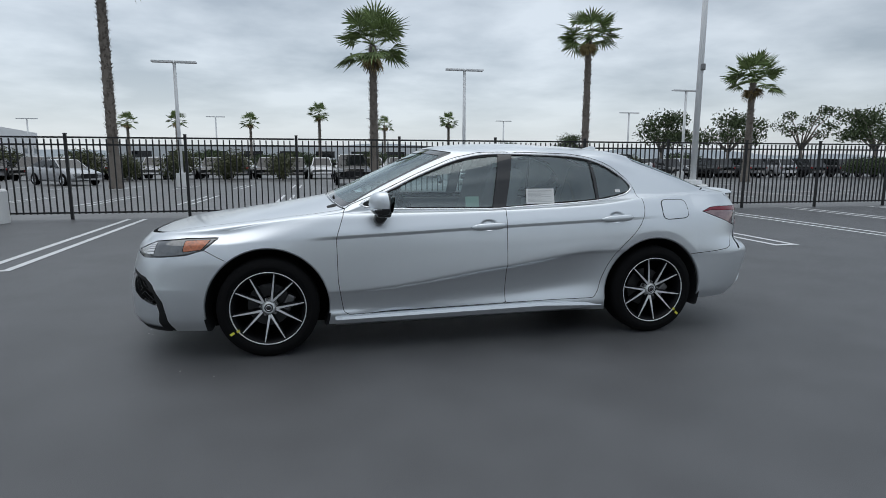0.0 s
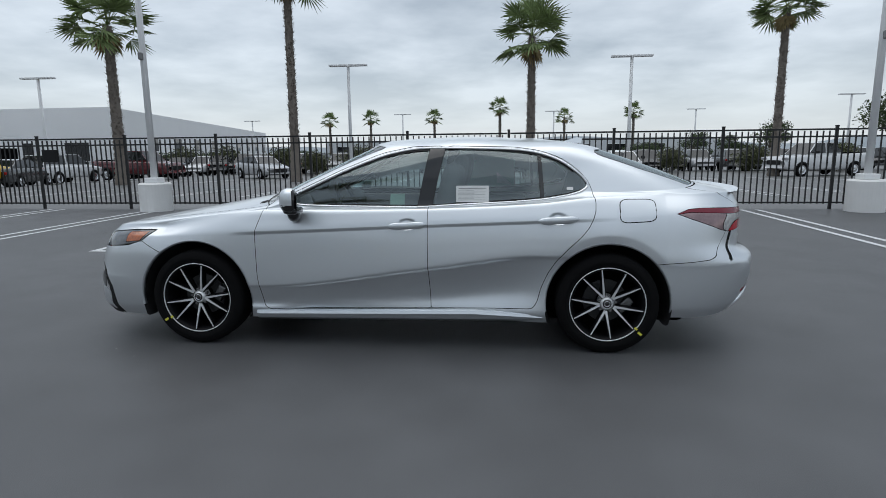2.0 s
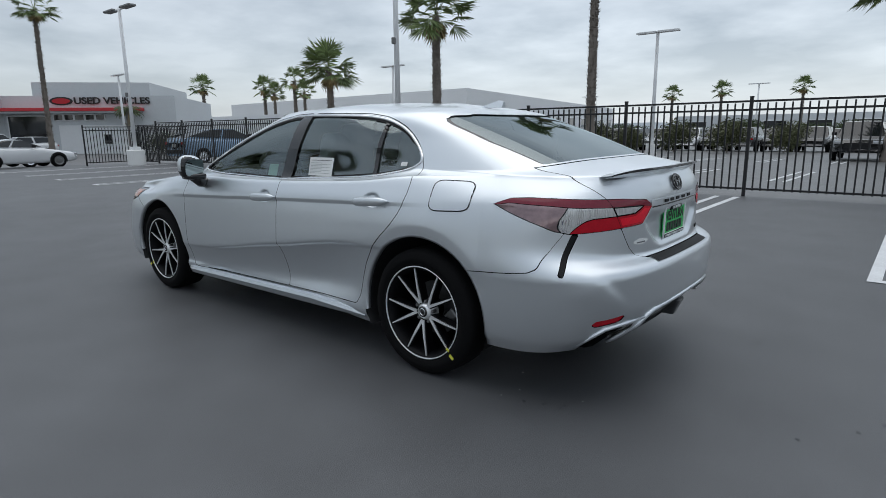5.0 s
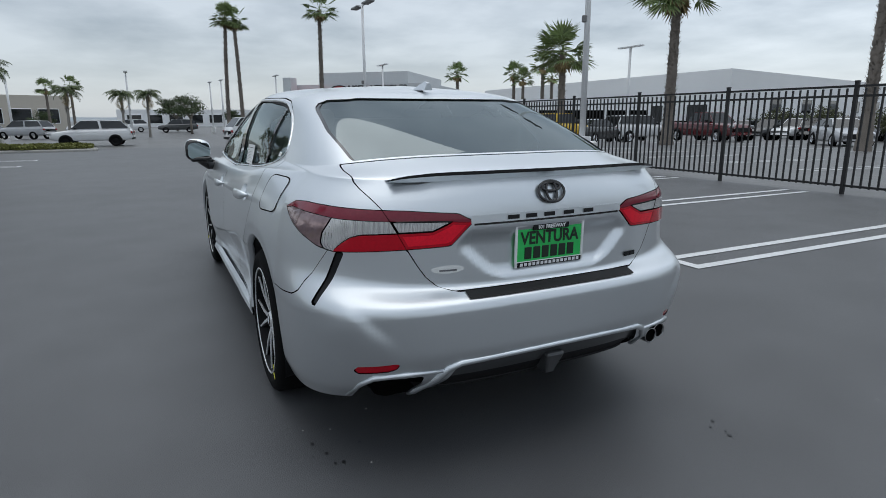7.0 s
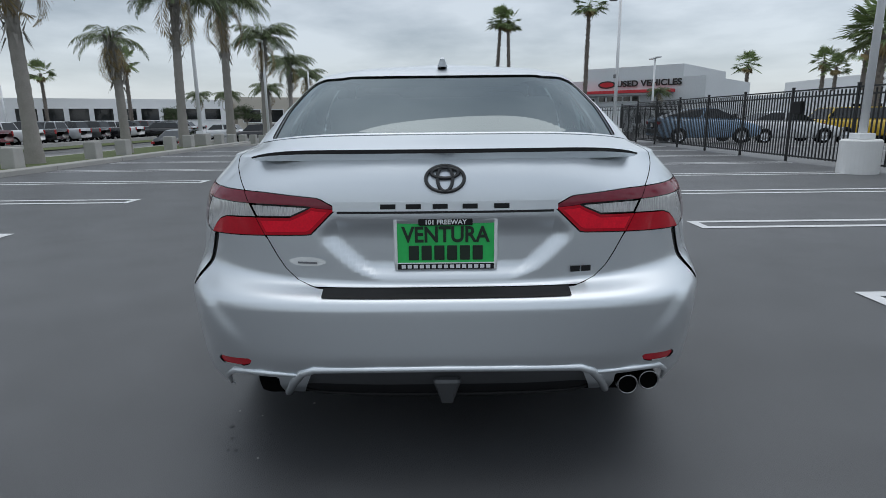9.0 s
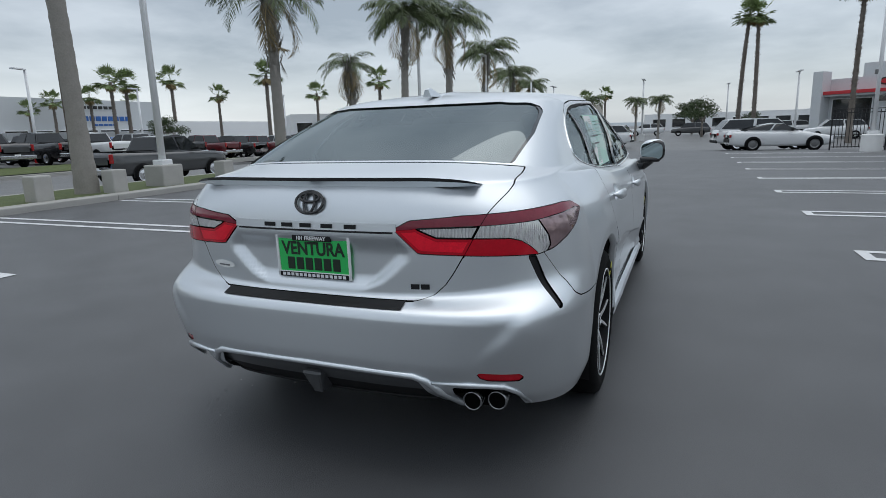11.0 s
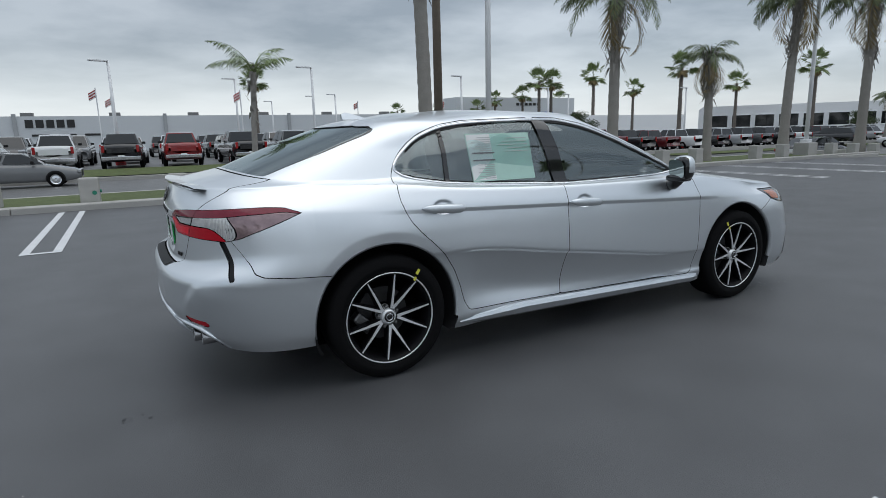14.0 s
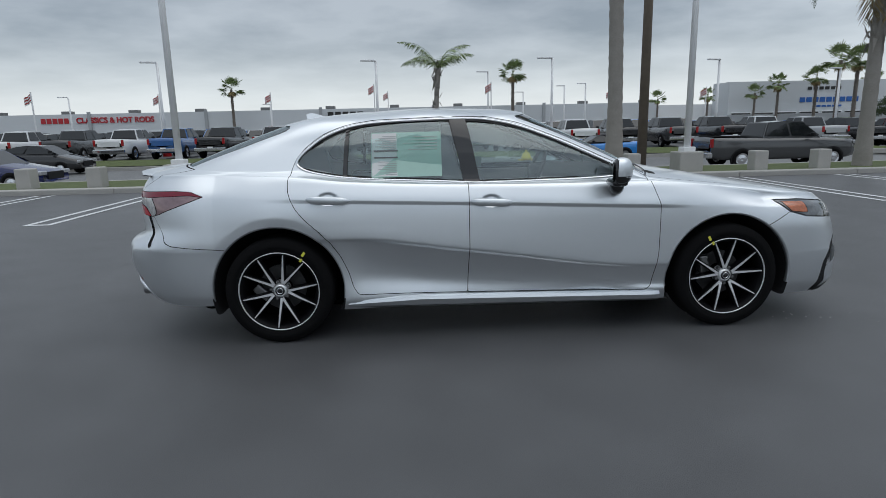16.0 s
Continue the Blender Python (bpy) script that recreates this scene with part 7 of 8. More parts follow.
def park(v, x, y, heading):
    """heading: degrees that the nose is turned from -x."""
    v.matrix_basis = pose(x, y, ground_z(y, x), 0, 0, heading)
    return v


# behind the fence
park(vehicle("hatchback", "pale blue", "pale blue hatchback parked behind the fence"), -22.2, 11.6, -90)
park(vehicle("sedan", "white", "white sedan parked behind the fence"), -24.0, 16.2, -90)
park(vehicle("suv", "yellow", "yellow compact car parked behind the fence"), -25.2, 20.8, -90)
park(vehicle("sedan", "dark grey", "dark grey sedan parked behind the fence"), -25.4, 24.0, -75)
park(vehicle("suv", "white", "white crossover parked behind the fence"), -25.8, 27.8, -90)
park(vehicle("pickup", "maroon", "dark maroon pickup truck behind the fence"), -23.6, 32.0, 172)
park(vehicle("sedan", "silver", "silver sedan with broad red tail lamps behind the fence"), -15.2, 32.3, 140)
park(vehicle("pickup", "white", "white crew-cab pickup truck behind the fence"), 18.6, 31.5, 20)
park(vehicle("hatchback", "white", "white hatchback facing the fence"), 7.0, 28.4, 90)
park(vehicle("suv", "black", "black crossover facing the fence"), 0.9, 30.3, 90)
far_suv = {c: vehicle("suv", c, c + " car in a far parked row", plain=True) for c in ("white", "black", "silver", "dark grey")}
order = ["white", "black", "dark grey", "silver", "black", "white", "dark grey", "black", "silver", "black", "white", "black", "dark grey", "silver", "black", "dark grey", "white", "black"]
used = set()
for i, c in enumerate(order):
    x, y = -33 + 4.3 * i, 45.5 + (i % 3) * 0.6
    if c in used:
        o = copy_thing(far_suv[c], pose(x, y, ground_z(y, x), 0, 0, 90 if i % 2 else -90))
    else:
        park(far_suv[c], x, y, 90 if i % 2 else -90)
        used.add(c)
for i in range(17):
    c = order[(i * 7 + 3) % len(order)]
    x, y = -30.8 + 4.3 * i, 45.8 + (i % 2) * 0.5
    copy_thing(far_suv[c], pose(x, y, ground_z(y, x), 0, 0, 90))
for i in range(14):
    c = order[(i * 5 + 2) % len(order)]
    x, y = -40 + 6.1 * i, 66.0
    copy_thing(far_suv[c], pose(x, y, ground_z(y, x), 0, 0, 90))
for i in range(12):
    c = ("black", "dark grey", "silver", "black")[i % 4]
    x, y = 34 + 3.2 * i, 42.5
    copy_thing(far_suv[c], pose(x, y, ground_z(y, x), 0, 0, -90))

# by the gate and at the lot's far end
park(vehicle("coupe", "white", "white two-door coupe with dark wheels by the gate", GREY_METAL), -30.2, 5.6, -84)
park(vehicle("suv", "white", "white van-like car behind the coupe"), -33.6, 5.2, -80)
park(vehicle("suv", "white", "large white sport utility car on the aisle", ALLOY_BLACK), -43.4, -4.9, 86)
for i, (c, x, y, h) in enumerate((("white", -60, 14, 90), ("silver", -64, -12, 60), ("white", -70, -17, 80), ("black", -57, -19, 100), ("silver", -76, -24, 80), ("white", -66, -26, 90), ("black", -62, -31, 90), ("silver", -72, -34, 90), ("white", -80, -8, 100), ("dark grey", -84, 2, 90), ("white", -90, -4, 90), ("silver", -88, 14, 90), ("white", -74, 12, 90), ("black", -70, -40, 90), ("white", -60, -40, 80))):
    copy_thing(far_suv[c], pose(x, y, ground_z(y, x), 0, 0, h))

# on the street
truck = park(vehicle("pickup", "dark grey", "dark grey extended-cab pickup truck at the kerb"), -14.1, -18.9, 0)
truck.scale = (1.0, 0.98, 0.95)
blue_car = park(vehicle("coupe", "bright blue", "bright blue convertible with a black soft top", GREY_METAL), -9.2, -26.4, 180)
for ob in blue_car.children:
    if ob.name.startswith("cabin"):
        ob.data.materials[0] = DARK
        ob["label"] = "black fabric soft top"
park(vehicle("sedan", "grey", "grey sedan on the street"), 6.7, -27.0, 0)
park(vehicle("hatchback", "black", "black station wagon on the street"), 19.6, -27.0, 0)
park(vehicle("sedan", "navy", "dark blue sedan at the kerb"), 15.3, -16.6, 0)
park(vehicle("sedan", "black", "black sedan at the kerb beyond the verge"), -31.0, -15.2, 0)

# the dealer's rows across the street
rng_v = random.Random(5)
pick = {c: vehicle("pickup", c, c + " pickup truck in the dealer's row") for c in ("white", "black", "silver", "maroon", "grey", "blue", "red", "dark grey")}
seq = ["maroon", "black", "silver", "white", "black", "dark grey", "black", "white", "grey", "black", "red", "black", "white", "silver", "black", "blue", "white", "dark grey", "white", "black", "grey", "white"]
first_use, pick_far = set(), {}
for row, (y, n, x0, step) in enumerate(((-35.0, 23, -33.0, 3.25), (-42.5, 27, -44.0, 3.3), (-50.5, 28, -50.0, 3.5), (-60.0, 28, -58.0, 4.1), (-70.0, 26, -60.0, 4.8))):
    for i in range(n):
        x = x0 + step * i + rng_v.uniform(-0.15, 0.15)
        c = seq[(i + row * 7) % len(seq)] if row == 0 else rng_v.choice(seq)
        h = (90 if row != 1 else -90) + rng_v.uniform(-3, 3)
        yy_ = y + rng_v.uniform(-0.3, 0.3)
        if row > 1 and c not in pick_far:
            pick_far[c] = park(vehicle("pickup", c, c + " pickup truck in the dealer's back rows", plain=True), x, yy_, h)
        elif row > 1 and rng_v.random() < 0.7:
            copy_thing(pick_far[c], pose(x, yy_, ground_z(yy_, x), 0, 0, h))
        elif rng_v.random() < 0.3 and row > 0:
            copy_thing(far_suv[rng_v.choice(("white", "black", "silver", "dark grey"))], pose(x, yy_, ground_z(yy_, x), 0, 0, h))
        elif c in first_use:
            copy_thing(pick[c], pose(x, yy_, ground_z(yy_, x), 0, 0, h))
        else:
            park(pick[c], x, yy_, h)
            first_use.add(c)

for i in range(13):
    c = ("black", "maroon", "white", "black", "silver", "dark grey", "black", "white")[i % 8]
    if c in pick_far:
        x, yy_ = -36.4 - 3.3 * i, -35.0 + rng_v.uniform(-0.2, 0.2)
        copy_thing(pick_far[c], pose(x, yy_, ground_z(yy_, x), 0, 0, 90))

# ---- street furniture ----
bol_me = bpy.data.meshes.new("bollard")
bb_ = box(0, 0, 0.24, 0.36, 0.36, 0.66, 0.03)
bb_.to_mesh(bol_me)
bb_.free()
bol_me.materials.append(CONCRETE)
for k in range(-24, 9):
    x = 1.58 + 1.66 * k
    if min(abs(x + c) for c in (6.6, 11.6, -6.3, 16.6, 21.7)) < 0.55:
        continue
    ob = link_mesh("bollard", bol_me)
    ob.location = (x, -10.27, ground_z(-10.27, x) + 0.02)
    tagged(ob, "squat grey concrete bollard on the verge", "bollard", "bollards")


def verge_lamp(x, y, h, head, label):
    p = thing("street_lamp", label, "street lamp", pose(x, y, ground_z(y, x)), "verge lamps")
    part("base", box(0, 0, 0.27, 0.62, 0.62, 0.66, 0.03), CONCRETE, p, "square concrete pedestal")
    part("base_plate", box(0, 0, 0.65, 0.32, 0.32, 0.14, 0.02), WHITE_PAINT, p)
    part("pole", tube([(0, 0, 0.7), (0, 0, h)], [0.085, 0.065], 12), WHITE_PAINT, p, smooth=True)
    part("arm", tube([(0, 0, h - 0.03), (0.35, 0, h)], 0.04, 8), WHITE_PAINT, p)
    part("lamp_head", box(0.62, 0, h, 0.75, 0.30, 0.10, 0.03), WHITE_PAINT, p)
    return p


for x, h in ((-6.6, 8.5), (6.3, 8.5), (-21.9, 6.2), (-32.1, 6.0), (-44, 6.0)):
    verge_lamp(x, -10.5, h, 1, "white lamp post on a square concrete pedestal")
wp = thing("utility_pole", "tall weathered wooden utility pole", "utility pole", pose(-6.6, -13.5, -0.35))
part("pole", tube([(0, 0, -0.3), (0, 0, 11)], [0.15, 0.11], 12), WOOD_POLE, wp, smooth=True)
part("rider", box(0.0, -0.15, 2.2, 0.06, 0.04, 3.6), GREY_METAL, wp)


def hydrant(x, y, colour, label):
    p = thing("fire_hydrant", label, "hydrant", pose(x, y, ground_z(y, x) + 0.08))
    m = mat("hydrant_enamel", colour, 0.45, vary=0.12, scale=8)
    part("barrel", lathe([(0.001, -0.02), (0.15, -0.02), (0.15, 0.04), (0.10, 0.05), (0.10, 0.42), (0.135, 0.43), (0.135, 0.48), (0.11, 0.50), (0.09, 0.58), (0.03, 0.62), (0.03, 0.67), (0.001, 0.67)], 18, "z"), m, p, smooth=True)
    part("outlet", tube([(-0.20, 0, 0.38), (0.20, 0, 0.38)], 0.055, 10), m, p)
    part("outlet", tube([(0, 0, 0.34), (0, 0.19, 0.34)], 0.07, 10), m, p)
    return p


hydrant(-2.38, -10.40, (0.65, 0.48, 0.02), "yellow fire hydrant on the verge")
valve = hydrant(3.15, -10.2, (0.02, 0.20, 0.13), "green water valve on the verge")
valve.scale = (0.62, 0.62, 0.62)


def lot_lamp(x, y, h, heads, m=None, red=False):
    p = thing("street_lamp", "white lot lamp with flat heads", "street lamp", pose(x, y, ground_z(y, x)), "far lamps")
    part("pole", tube([(0, 0, -0.05), (0, 0, h)], [0.11, 0.08], 8), WHITE_PAINT, p, smooth=True)
    for d in heads:
        part("lamp_head", box(d * 0.55, 0, h, 1.05, 0.34, 0.10, 0.02), WHITE_PAINT, p)
    if red:
        part("base", lathe([(0.001, -0.02), (0.30, -0.02), (0.30, 0.75), (0.001, 0.75)], 16, "z"), FAR_RED, p, "red painted base")
    else:
        part("base", lathe([(0.001, -0.02), (0.28, -0.02), (0.28, 0.7), (0.001, 0.7)], 16, "z"), WHITE_CONCRETE, p)
    return p


lampA = lot_lamp(-8.1, 28.2, 6.35, (-1, 1))
for x, y, s in ((7.65, 29.9, 1.06), (-26.2, 27.3, 0.96), (-39.8, 86.7, 1.2), (-15.4, 87.2, 1.22), (8.0, 87.7, 1.24), (29.1, 88.2, 1.24), (34.4, 57.8, 1.12), (24, 32, 0.98), (-63, -3, 1.0), (-70, -14, 1.1), (-78, 6, 1.0), (-84, 8, 1.1), (-58, 10.5, 0.95), (-58, 22, 1.2)):
    copy_at(lampA, x, y, s, 0)
lampS = lot_lamp(-9.7, -38.5, 6.3, (1,), red=True)
for x, y, s in ((2.9, -38.5, 1.0), (18, -38.5, 1.02), (30, -38.5, 1.0), (-22, -38.5, 0.95), (-19.7, -64, 1.0), (34, -56, 0.85), (15, -58, 0.7), (-7.6, -58, 1.15), (-13, -67, 0.9), (-18, -67, 1.0), (-44.6, -52, 1.0), (-36, -45, 1.0), (-48, -38, 0.95), (44, -40, 1.0)):
    copy_at(lampS, x, y, s, 15)


def flagpole(x, y, h, seed):
    p = thing("flag_pole", "thin pole with a furled striped flag", "flag", pose(x, y, ground_z(y, x)), "flags")
    part("pole", tube([(0, 0, -0.05), (0, 0, h)], 0.06, 6), WHITE_PAINT, p)
    rng = random.Random(seed)
    n = 7
    for stripe in range(6):
        V, F = [], []
        for i in range(n + 1):
            xo = 0.62 * i / n
            wav = 0.10 * math.sin(i * 1.3 + seed)
            for e in (0, 1):
                V.append((xo, wav, h - 0.15 - 0.12 * (stripe + e) - 0.6 * xo))
        F = [(2 * i, 2 * i + 1, 2 * i + 3, 2 * i + 2) for i in range(n)]
        link_mesh("stripe", mesh_data("stripe", V, F, FAR_RED if stripe % 2 == 0 else PAPER, smooth=True), p)
    return p


for i, (x, y, h) in enumerate(((33.2, -49, 5.4), (26.6, -59, 5.7), (15, -58.4, 5.6), (3.4, -72, 6.4), (-25.4, -72, 6.2), (4.4, -60, 6.4), (-7.5, -55, 6.0), (-32, -60, 5.8))):
    flagpole(x, y, h, i)


# ---- buildings ----
WALL_WHITE = mat("white_stucco", (0.83, 0.84, 0.85), 0.85, vary=0.05, scale=0.15, fine=8)
WALL_GREY = mat("pale_grey_wall", (0.62, 0.645, 0.665), 0.85, vary=0.06, scale=0.1, fine=6)
WALL_BEIGE = mat("beige_wall", (0.52, 0.48, 0.42), 0.85, vary=0.07, scale=0.15, fine=6)
WALL_MID = mat("grey_panel", (0.38, 0.395, 0.41), 0.6, vary=0.06, scale=0.3, fine=6)
FASCIA_RED = mat("red_fascia", (0.55, 0.03, 0.04), 0.5, vary=0.05, scale=1)
SIGN_RED = mat("red_sign_letters", (0.45, 0.02, 0.03), 0.5, vary=0.05, scale=1)
SIGN_BLUE = mat("blue_sign", (0.02, 0.12, 0.42), 0.5, vary=0.05, scale=1)
SIGN_BLACK = mat("black_sign_letters", (0.02, 0.02, 0.02), 0.5, vary=0.05, scale=1)
ROOF_GREY = mat("flat_roof", (0.25, 0.25, 0.25), 0.9, vary=0.1, scale=0.2)


def building(pts, top, wall, label, base=-1.2, name="building"):
    """A flat-roofed building from its plan; pts run round it."""
    b = thing(name, label, "building")
    n = len(pts)
    V = [(x, y, base) for x, y in pts] + [(x, y, top) for x, y in pts]
    part_mesh = mesh_data("wall", V, [(i, (i + 1) % n, n + (i + 1) % n, n + i) for i in range(n)], wall, smooth=False)
    link_mesh("wall", part_mesh, b)
    c = np.mean(pts, axis=0)
    inner = [(c[0] + (x - c[0]) * 0.992, c[1] + (y - c[1]) * 0.992) for x, y in pts]
    link_mesh("roof", mesh_data("roof", [(x, y, top - 0.5) for x, y in inner], [tuple(range(n))], ROOF_GREY, smooth=False), b)
    cap = [(x, y, top) for x, y in pts] + [(x, y, top) for x, y in inner] + [(x, y, top - 0.5) for x, y in inner]
    link_mesh("parapet", mesh_data("parapet", cap, [(i, (i + 1) % n, n + (i + 1) % n, n + i) for i in range(n)] + [(n + i, n + (i + 1) % n, 2 * n + (i + 1) % n, 2 * n + i) for i in range(n)], wall, smooth=False), b)
    return b


def wall_window(b, p0, p1, z0, z1, proud=0.06, material=None, name="window"):
    """A glazed opening standing a little proud of a wall, with its frame."""
    a, c = Vector((*p0, 0)), Vector((*p1, 0))
    d = (c - a).normalized()
    n = Vector((d.y, -d.x, 0))
    if n.dot(-(a + c) / 2) < 0:
        n = -n
    o = n * proud
    q = [a + o, c + o]
    w = link_mesh(name, mesh_data(name, [(v.x, v.y, z) for z in (z0, z1) for v in q], [(0, 1, 3, 2)], material or FAR_GLASS, smooth=False), b)
    fr = bmesh.new()
    for z in (z0, z1):
        tube([(q[0].x, q[0].y, z), (q[1].x, q[1].y, z)], 0.07, 4, bm=fr)
    for v in q:
        tube([(v.x, v.y, z0), (v.x, v.y, z1)], 0.07, 4, bm=fr)
    part("window_frame", fr, WHITE_PAINT, w)
    return w


def along(p0, p1, s0, s1):
    a, b = Vector(p0), Vector(p1)
    d = (b - a).normalized()
    return tuple(a + d * s0), tuple(a + d * s1)


def wall_words(b, text, p0, p1, s, z, size, width, material, name="lettering"):
    """Raised letters on a wall that faces the lot, centred s along it."""
    a, c = Vector((*p0, 0)), Vector((*p1, 0))
    d = (c - a).normalized()
    n = Vector((d.y, -d.x, 0))
    if n.dot(-(a + c) / 2) < 0:
        n = -n
    right = Vector((0, 0, 1)).cross(n)
    o = a + d * s + n * 0.12
    m = Matrix(((right.x, 0, n.x, o.x), (right.y, 0, n.y, o.y), (0, 1, 0, z), (0, 0, 0, 1)))
    return words(text, size, m, material, b, name, width, 0.05)


def wall_panel(b, p0, p1, s0, s1, z0, z1, material, name, proud=0.15):
    (x0, y0), (x1, y1) = along(p0, p1, s0, s1)
    a, c = Vector((x0, y0, 0)), Vector((x1, y1, 0))
    d = (c - a).normalized()
    n = Vector((d.y, -d.x, 0))
    if n.dot(-(a + c) / 2) < 0:
        n = -n
    mid = (a + c) / 2 + n * proud / 2
    ang = math.degrees(math.atan2(d.y, d.x))
    bm = box(0, 0, 0, (c - a).length, proud, z1 - z0, 0.02)
    bmesh.ops.transform(bm, matrix=pose(mid.x, mid.y, (z0 + z1) / 2, 0, 0, ang), verts=bm.verts)
    return part(name, bm, material, b)


# the white warehouse behind the fence
PA, PB, PC = (-55.4, 74.3), (-84.0, 197.0), (-95.0, 75.5)
wh = building([PA, PB, (-130, 190), (-130, 77), PC], 7.9, WALL_WHITE, "long plain white warehouse with a flat parapet", name="warehouse")
for k in range(9):
    p, q = along(PA, PB, 14 + 13 * k, 18.5 + 13 * k)
    wall_window(wh, p, q, 1.6, 4.0)
for k in range(4):
    p, q = along(PC, PA, 5 + 9 * k, 9 + 9 * k)
    wall_window(wh, p, q, 0.2, 3.0, name="loading_door")
low = building([(-62, 44), (-62, 66), (-104, 66), (-104, 44)], 3.6, WALL_WHITE, "low white annexe with black sheets for its shaded open front", name="annexe")
# flat black sheets on the closed wall stand in for the bays' shade
for k in range(5):
    wall_window(low, (-62 + 0.0, 45.5 + 4 * k), (-62 + 0.0, 49 + 4 * k), -0.8, 2.2, name="open_bay", material=VOID)

# the used car showroom
SA, SB = (-72.5, 12.0), (-60.0, 27.2)
d_s = (Vector(SB) - Vector(SA)).normalized()
n_s = Vector((-d_s.y, d_s.x))


def front(s, back=0.0):
    v = Vector(SA) + d_s * s + n_s * back
    return v.x, v.y


sr = building([front(3.9), front(20.7), front(20.7, 20), front(3.9, 20)], 5.2, WALL_GREY, "grey showroom with a red fascia and sign", name="showroom")
up_wall = [front(6.8, 0.8), front(18.1, 0.8), front(18.1, 18), front(6.8, 18)]
upper = mesh_data("upper_wall", [(x, y, z) for z in (4.6, 6.6) for x, y in up_wall], [(0, 1, 5, 4), (1, 2, 6, 5), (2, 3, 7, 6), (3, 0, 4, 7), (4, 5, 6, 7)], WALL_GREY, smooth=False)
link_mesh("upper_wall", upper, sr, "taller block set back on the roof")
wall_panel(sr, SA, SB, 3.9, 17.6, 3.62, 3.95, FASCIA_RED, "fascia", 1.3)
wall_panel(sr, SA, SB, 3.9, 17.4, 3.40, 3.62, WALL_MID, "fascia_soffit", 1.2)
wall_panel(sr, SA, SB, 3.2, 4.2, -0.8, 6.0, WALL_GREY, "pylon", 1.6)
wall_panel(sr, SA, SB, 9.2, 20.7, -0.8, 2.2, WALL_WHITE, "white_dado", 0.10)
for k in range(5):
    p, q = along(SA, SB, 8.8 + 1.0 * k, 9.7 + 1.0 * k)
    wall_window(sr, p, q, 2.7, 3.35)
for a_, b_, z0_, z1_ in ((4.6, 8.4, -0.6, 3.2), (13.4, 14.2, 0.2, 1.3), (16.0, 16.9, -0.6, 1.5)):
    p, q = along(SA, SB, a_, b_)
    wall_window(sr, p, q, z0_, z1_, 0.16)
wall_words(sr, "USED VEHICLES", SA, SB, 14.6, 4.66, 0.92, 7.3, SIGN_BLACK)
oval = bmesh.new()
bmesh.ops.create_circle(oval, cap_ends=True, radius=1, segments=32)
for v in oval.verts:
    x_o, y_o = front(9.75 + v.co.x * 1.1, -0.10)
    v.co = (x_o, y_o, 4.66 + v.co.y * 0.42)
bmesh.ops.recalc_face_normals(oval, faces=oval.faces)
sign_o = part("sign_oval", oval, SIGN_BLACK, sr, "black oval sign with a red middle")
inner = bmesh.new()
bmesh.ops.create_circle(inner, cap_ends=True, radius=1, segments=32)
for v in inner.verts:
    x_o, y_o = front(9.75 + v.co.x * 0.86, -0.13)
    v.co = (x_o, y_o, 4.66 + v.co.y * 0.28)
bmesh.ops.recalc_face_normals(inner, faces=inner.faces)
part("oval_middle", inner, SIGN_RED, sign_o, "red middle")

# the long grey wall across the street
LA, LB = (150.0, -97.0), (-42.0, -97.0)
cw = building([LA, LB, (-42, -140), (150, -140)], 5.1, WALL_GREY, "long low pale grey dealer building", name="dealer_building")
wall_words(cw, "CLASSICS & HOT RODS", LA, LB, 150 - 49.6, 4.0, 1.25, 12.6, SIGN_RED)
for k in range(5):
    wall_panel(cw, LA, LB, 150 - 61.6 + 0.93 * k, 150 - 61.6 + 0.93 * k + 0.72, 3.6, 4.45, SIGN_RED, "letter_bar", 0.12)
for k in range(5):
    wall_panel(cw, LA, LB, 150 - 14.6 + 1.25 * k, 150 - 14.6 + 1.25 * k + 0.95, 3.5, 4.6, SIGN_BLACK, "letter_bar", 0.12)
for k in range(3):
    wall_panel(cw, LA, LB, 150 - 14 + 3.2 * k, 150 - 14 + 3.2 * k + 2.2, 2.3, 2.6, SIGN_BLACK, "small_sign_bar", 0.1)
for k in range(9):
    wall_panel(cw, LA, LB, 20 + 19 * k, 20.5 + 19 * k, -0.4, 5.4, WALL_MID, "pilaster", 0.3)
for k in range(16):
    tagged(part("roof_unit", box(130 - 11.5 * k, -104, 5.3, 1.6, 1.4, 1.1, 0.05), GREY_METAL, None), "small grey rooftop ventilator on the dealer building", "roof unit", "roof units")
building([(-120, -97.5), (-42.2, -97.5), (-42.2, -135), (-120, -135)], 4.6, WALL_WHITE, "white rear wing of the dealer row", name="dealer_wing")
MA, MB = (-52.0, -92.0), (-80.0, -92.0)
mid_b = building([MA, MB, (-80, -97.2), (-52, -97.2)], 7.9, WALL_GREY, "taller grey dealer front with blue signs", name="dealer_showroom")
wall_panel(mid_b, MA, MB, 0, 28, 1.2, 2.6, WALL_MID, "canopy", 1.5)
for k in range(7):
    p, q = along(MA, MB, 0.6 + 3.9 * k, 4.0 + 3.9 * k)
    wall_window(mid_b, p, q, -0.2, 2.9)
for k in range(9):
    wall_panel(mid_b, MA, MB, 12.2 + 1.15 * k, 13.1 + 1.15 * k, 4.4, 5.2, SIGN_BLUE, "letter_bar", 0.12)
for k in range(6):
    wall_panel(mid_b, MA, MB, 13.4 + 1.0 * k, 14.1 + 1.0 * k, 6.4, 6.9, SIGN_BLACK, "letter_bar", 0.12)
for k in range(5):
    wall_panel(mid_b, MA, MB, 15.2 + 0.9 * k, 15.9 + 0.9 * k, 3.6, 3.9, SIGN_BLUE, "letter_bar", 0.1)
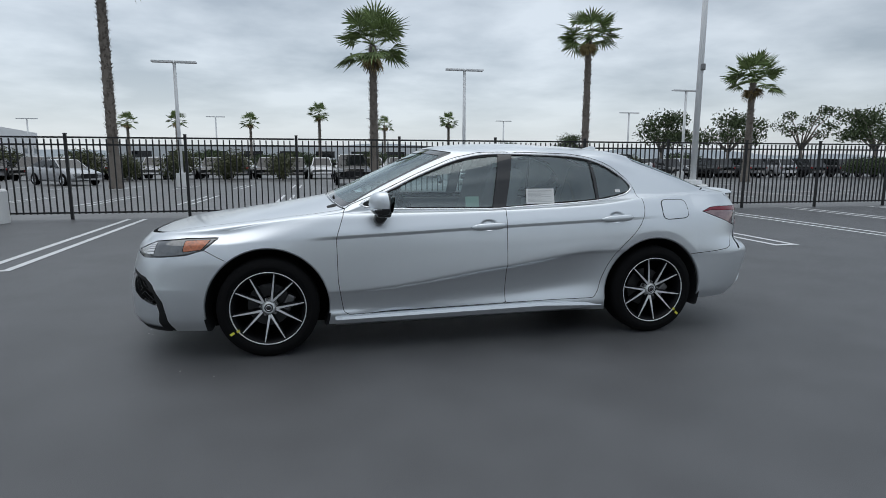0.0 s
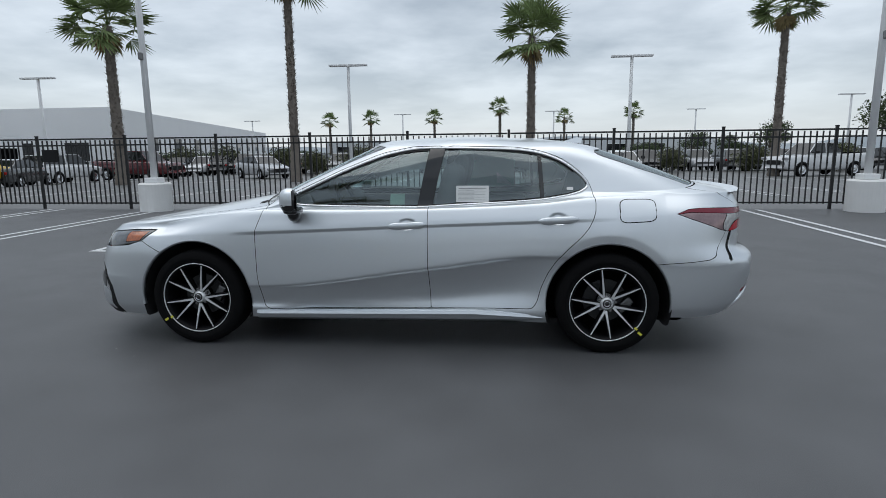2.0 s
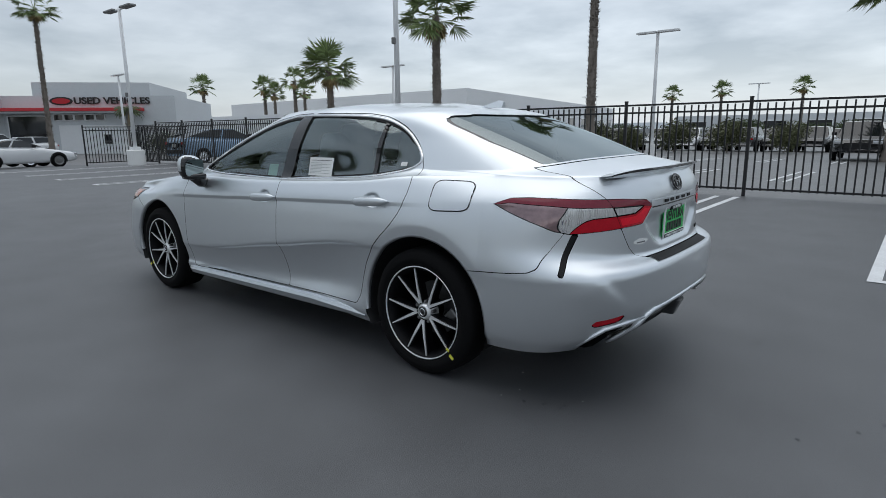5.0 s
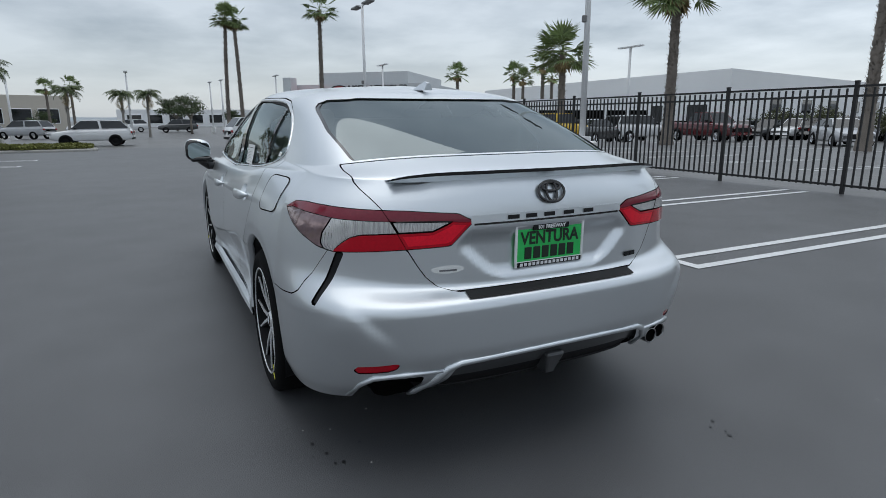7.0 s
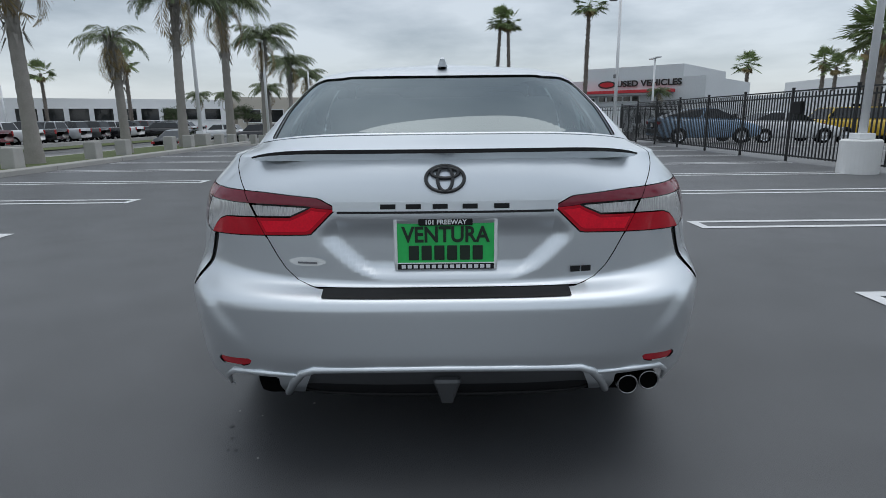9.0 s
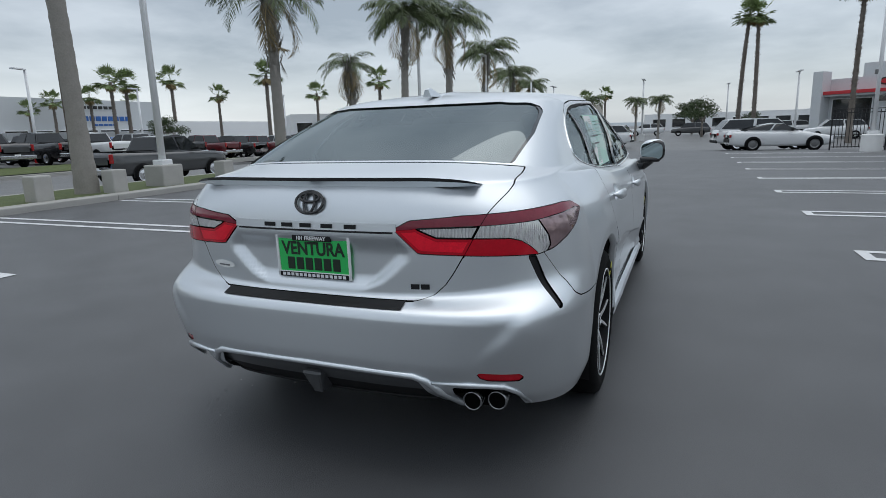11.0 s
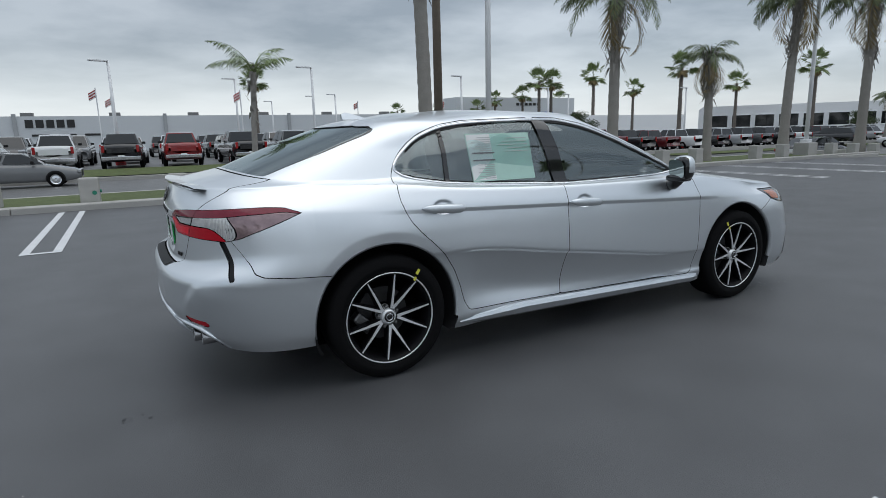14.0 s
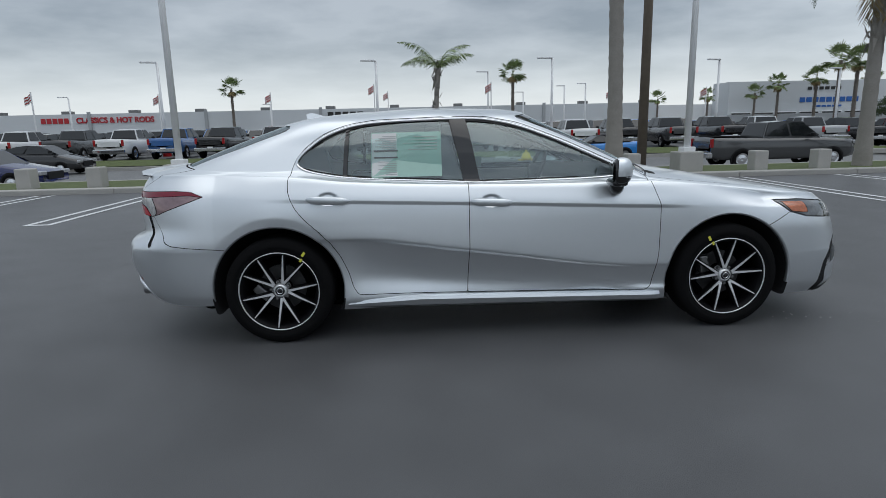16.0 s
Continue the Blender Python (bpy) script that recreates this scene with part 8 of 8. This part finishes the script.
QA, QB = (-84.0, -64.0), (-104.0, -38.0)
qb = building([QA, QB, (-118, -48), (-98, -76)], 4.7, WALL_WHITE, "white dealer building with a band of windows", name="dealer_office")
for k in range(9):
    p, q = along(QA, QB, 1.0 + 3.4 * k, 3.8 + 3.4 * k)
    wall_window(qb, p, q, 1.2, 3.2)
RA, RB = (-104.5, -37.0), (-118.0, -14.0)
bb2 = building([RA, RB, (-135, -24), (-121, -47)], 5.2, WALL_BEIGE, "beige low building with dark windows", name="beige_building")
for k in range(6):
    p, q = along(RA, RB, 1.0 + 4.2 * k, 4.2 + 4.2 * k)
    wall_window(bb2, p, q, 0.6, 3.0)
far_b = building([(-150, -8), (-150, 30), (-170, 30), (-170, -8)], 3.4, WALL_WHITE, "distant white low building", name="far_building")
for k in range(8):
    wall_window(far_b, (-150, -6 + 4.4 * k), (-150, -3 + 4.4 * k), 0.2, 2.2)
far_c = building([(-60, 190), (60, 178), (70, 200), (-60, 215)], 4.6, WALL_GREY, "distant pale grey low building", name="far_building")
for k in range(10):
    p, q = along((-60, 190), (60, 178), 4 + 11 * k, 10 + 11 * k)
    wall_window(far_c, p, q, 0.6, 2.8)
# hills on the horizon, the haze put into their grey-blue colour
HILL = mat("hazy_hill", (0.30, 0.34, 0.37), 0.95, vary=0.1, scale=0.02, fine=0.2)
for (cx, cy, w, h, a) in ((160, 620, 620, 16, 0), (-260, 640, 520, 13, 8), (-640, 120, 520, 14, 85), (380, 520, 400, 12, -25)):
    V, F, n = [], [], 40
    for i in range(n + 1):
        t = -1 + 2 * i / n
        hh = h * (1 - t * t) * (0.75 + 0.25 * math.sin(5 * t + cx) + 0.1 * math.sin(13 * t))
        V += [(t * w / 2, -30, -2), (t * w / 2, 0, max(0.2, hh) - 1), (t * w / 2, 60, -2)]
    F = [(3 * i + k, 3 * i + 3 + k, 3 * i + 4 + k, 3 * i + 1 + k) for i in range(n) for k in range(2)]
    ob = link_mesh("hill", mesh_data("hill", V, F, HILL))
    ob.matrix_basis = pose(cx, cy, 0, 0, 0, a)
    tagged(ob, "low hazy hill on the horizon", "hill", "hills", "structure")
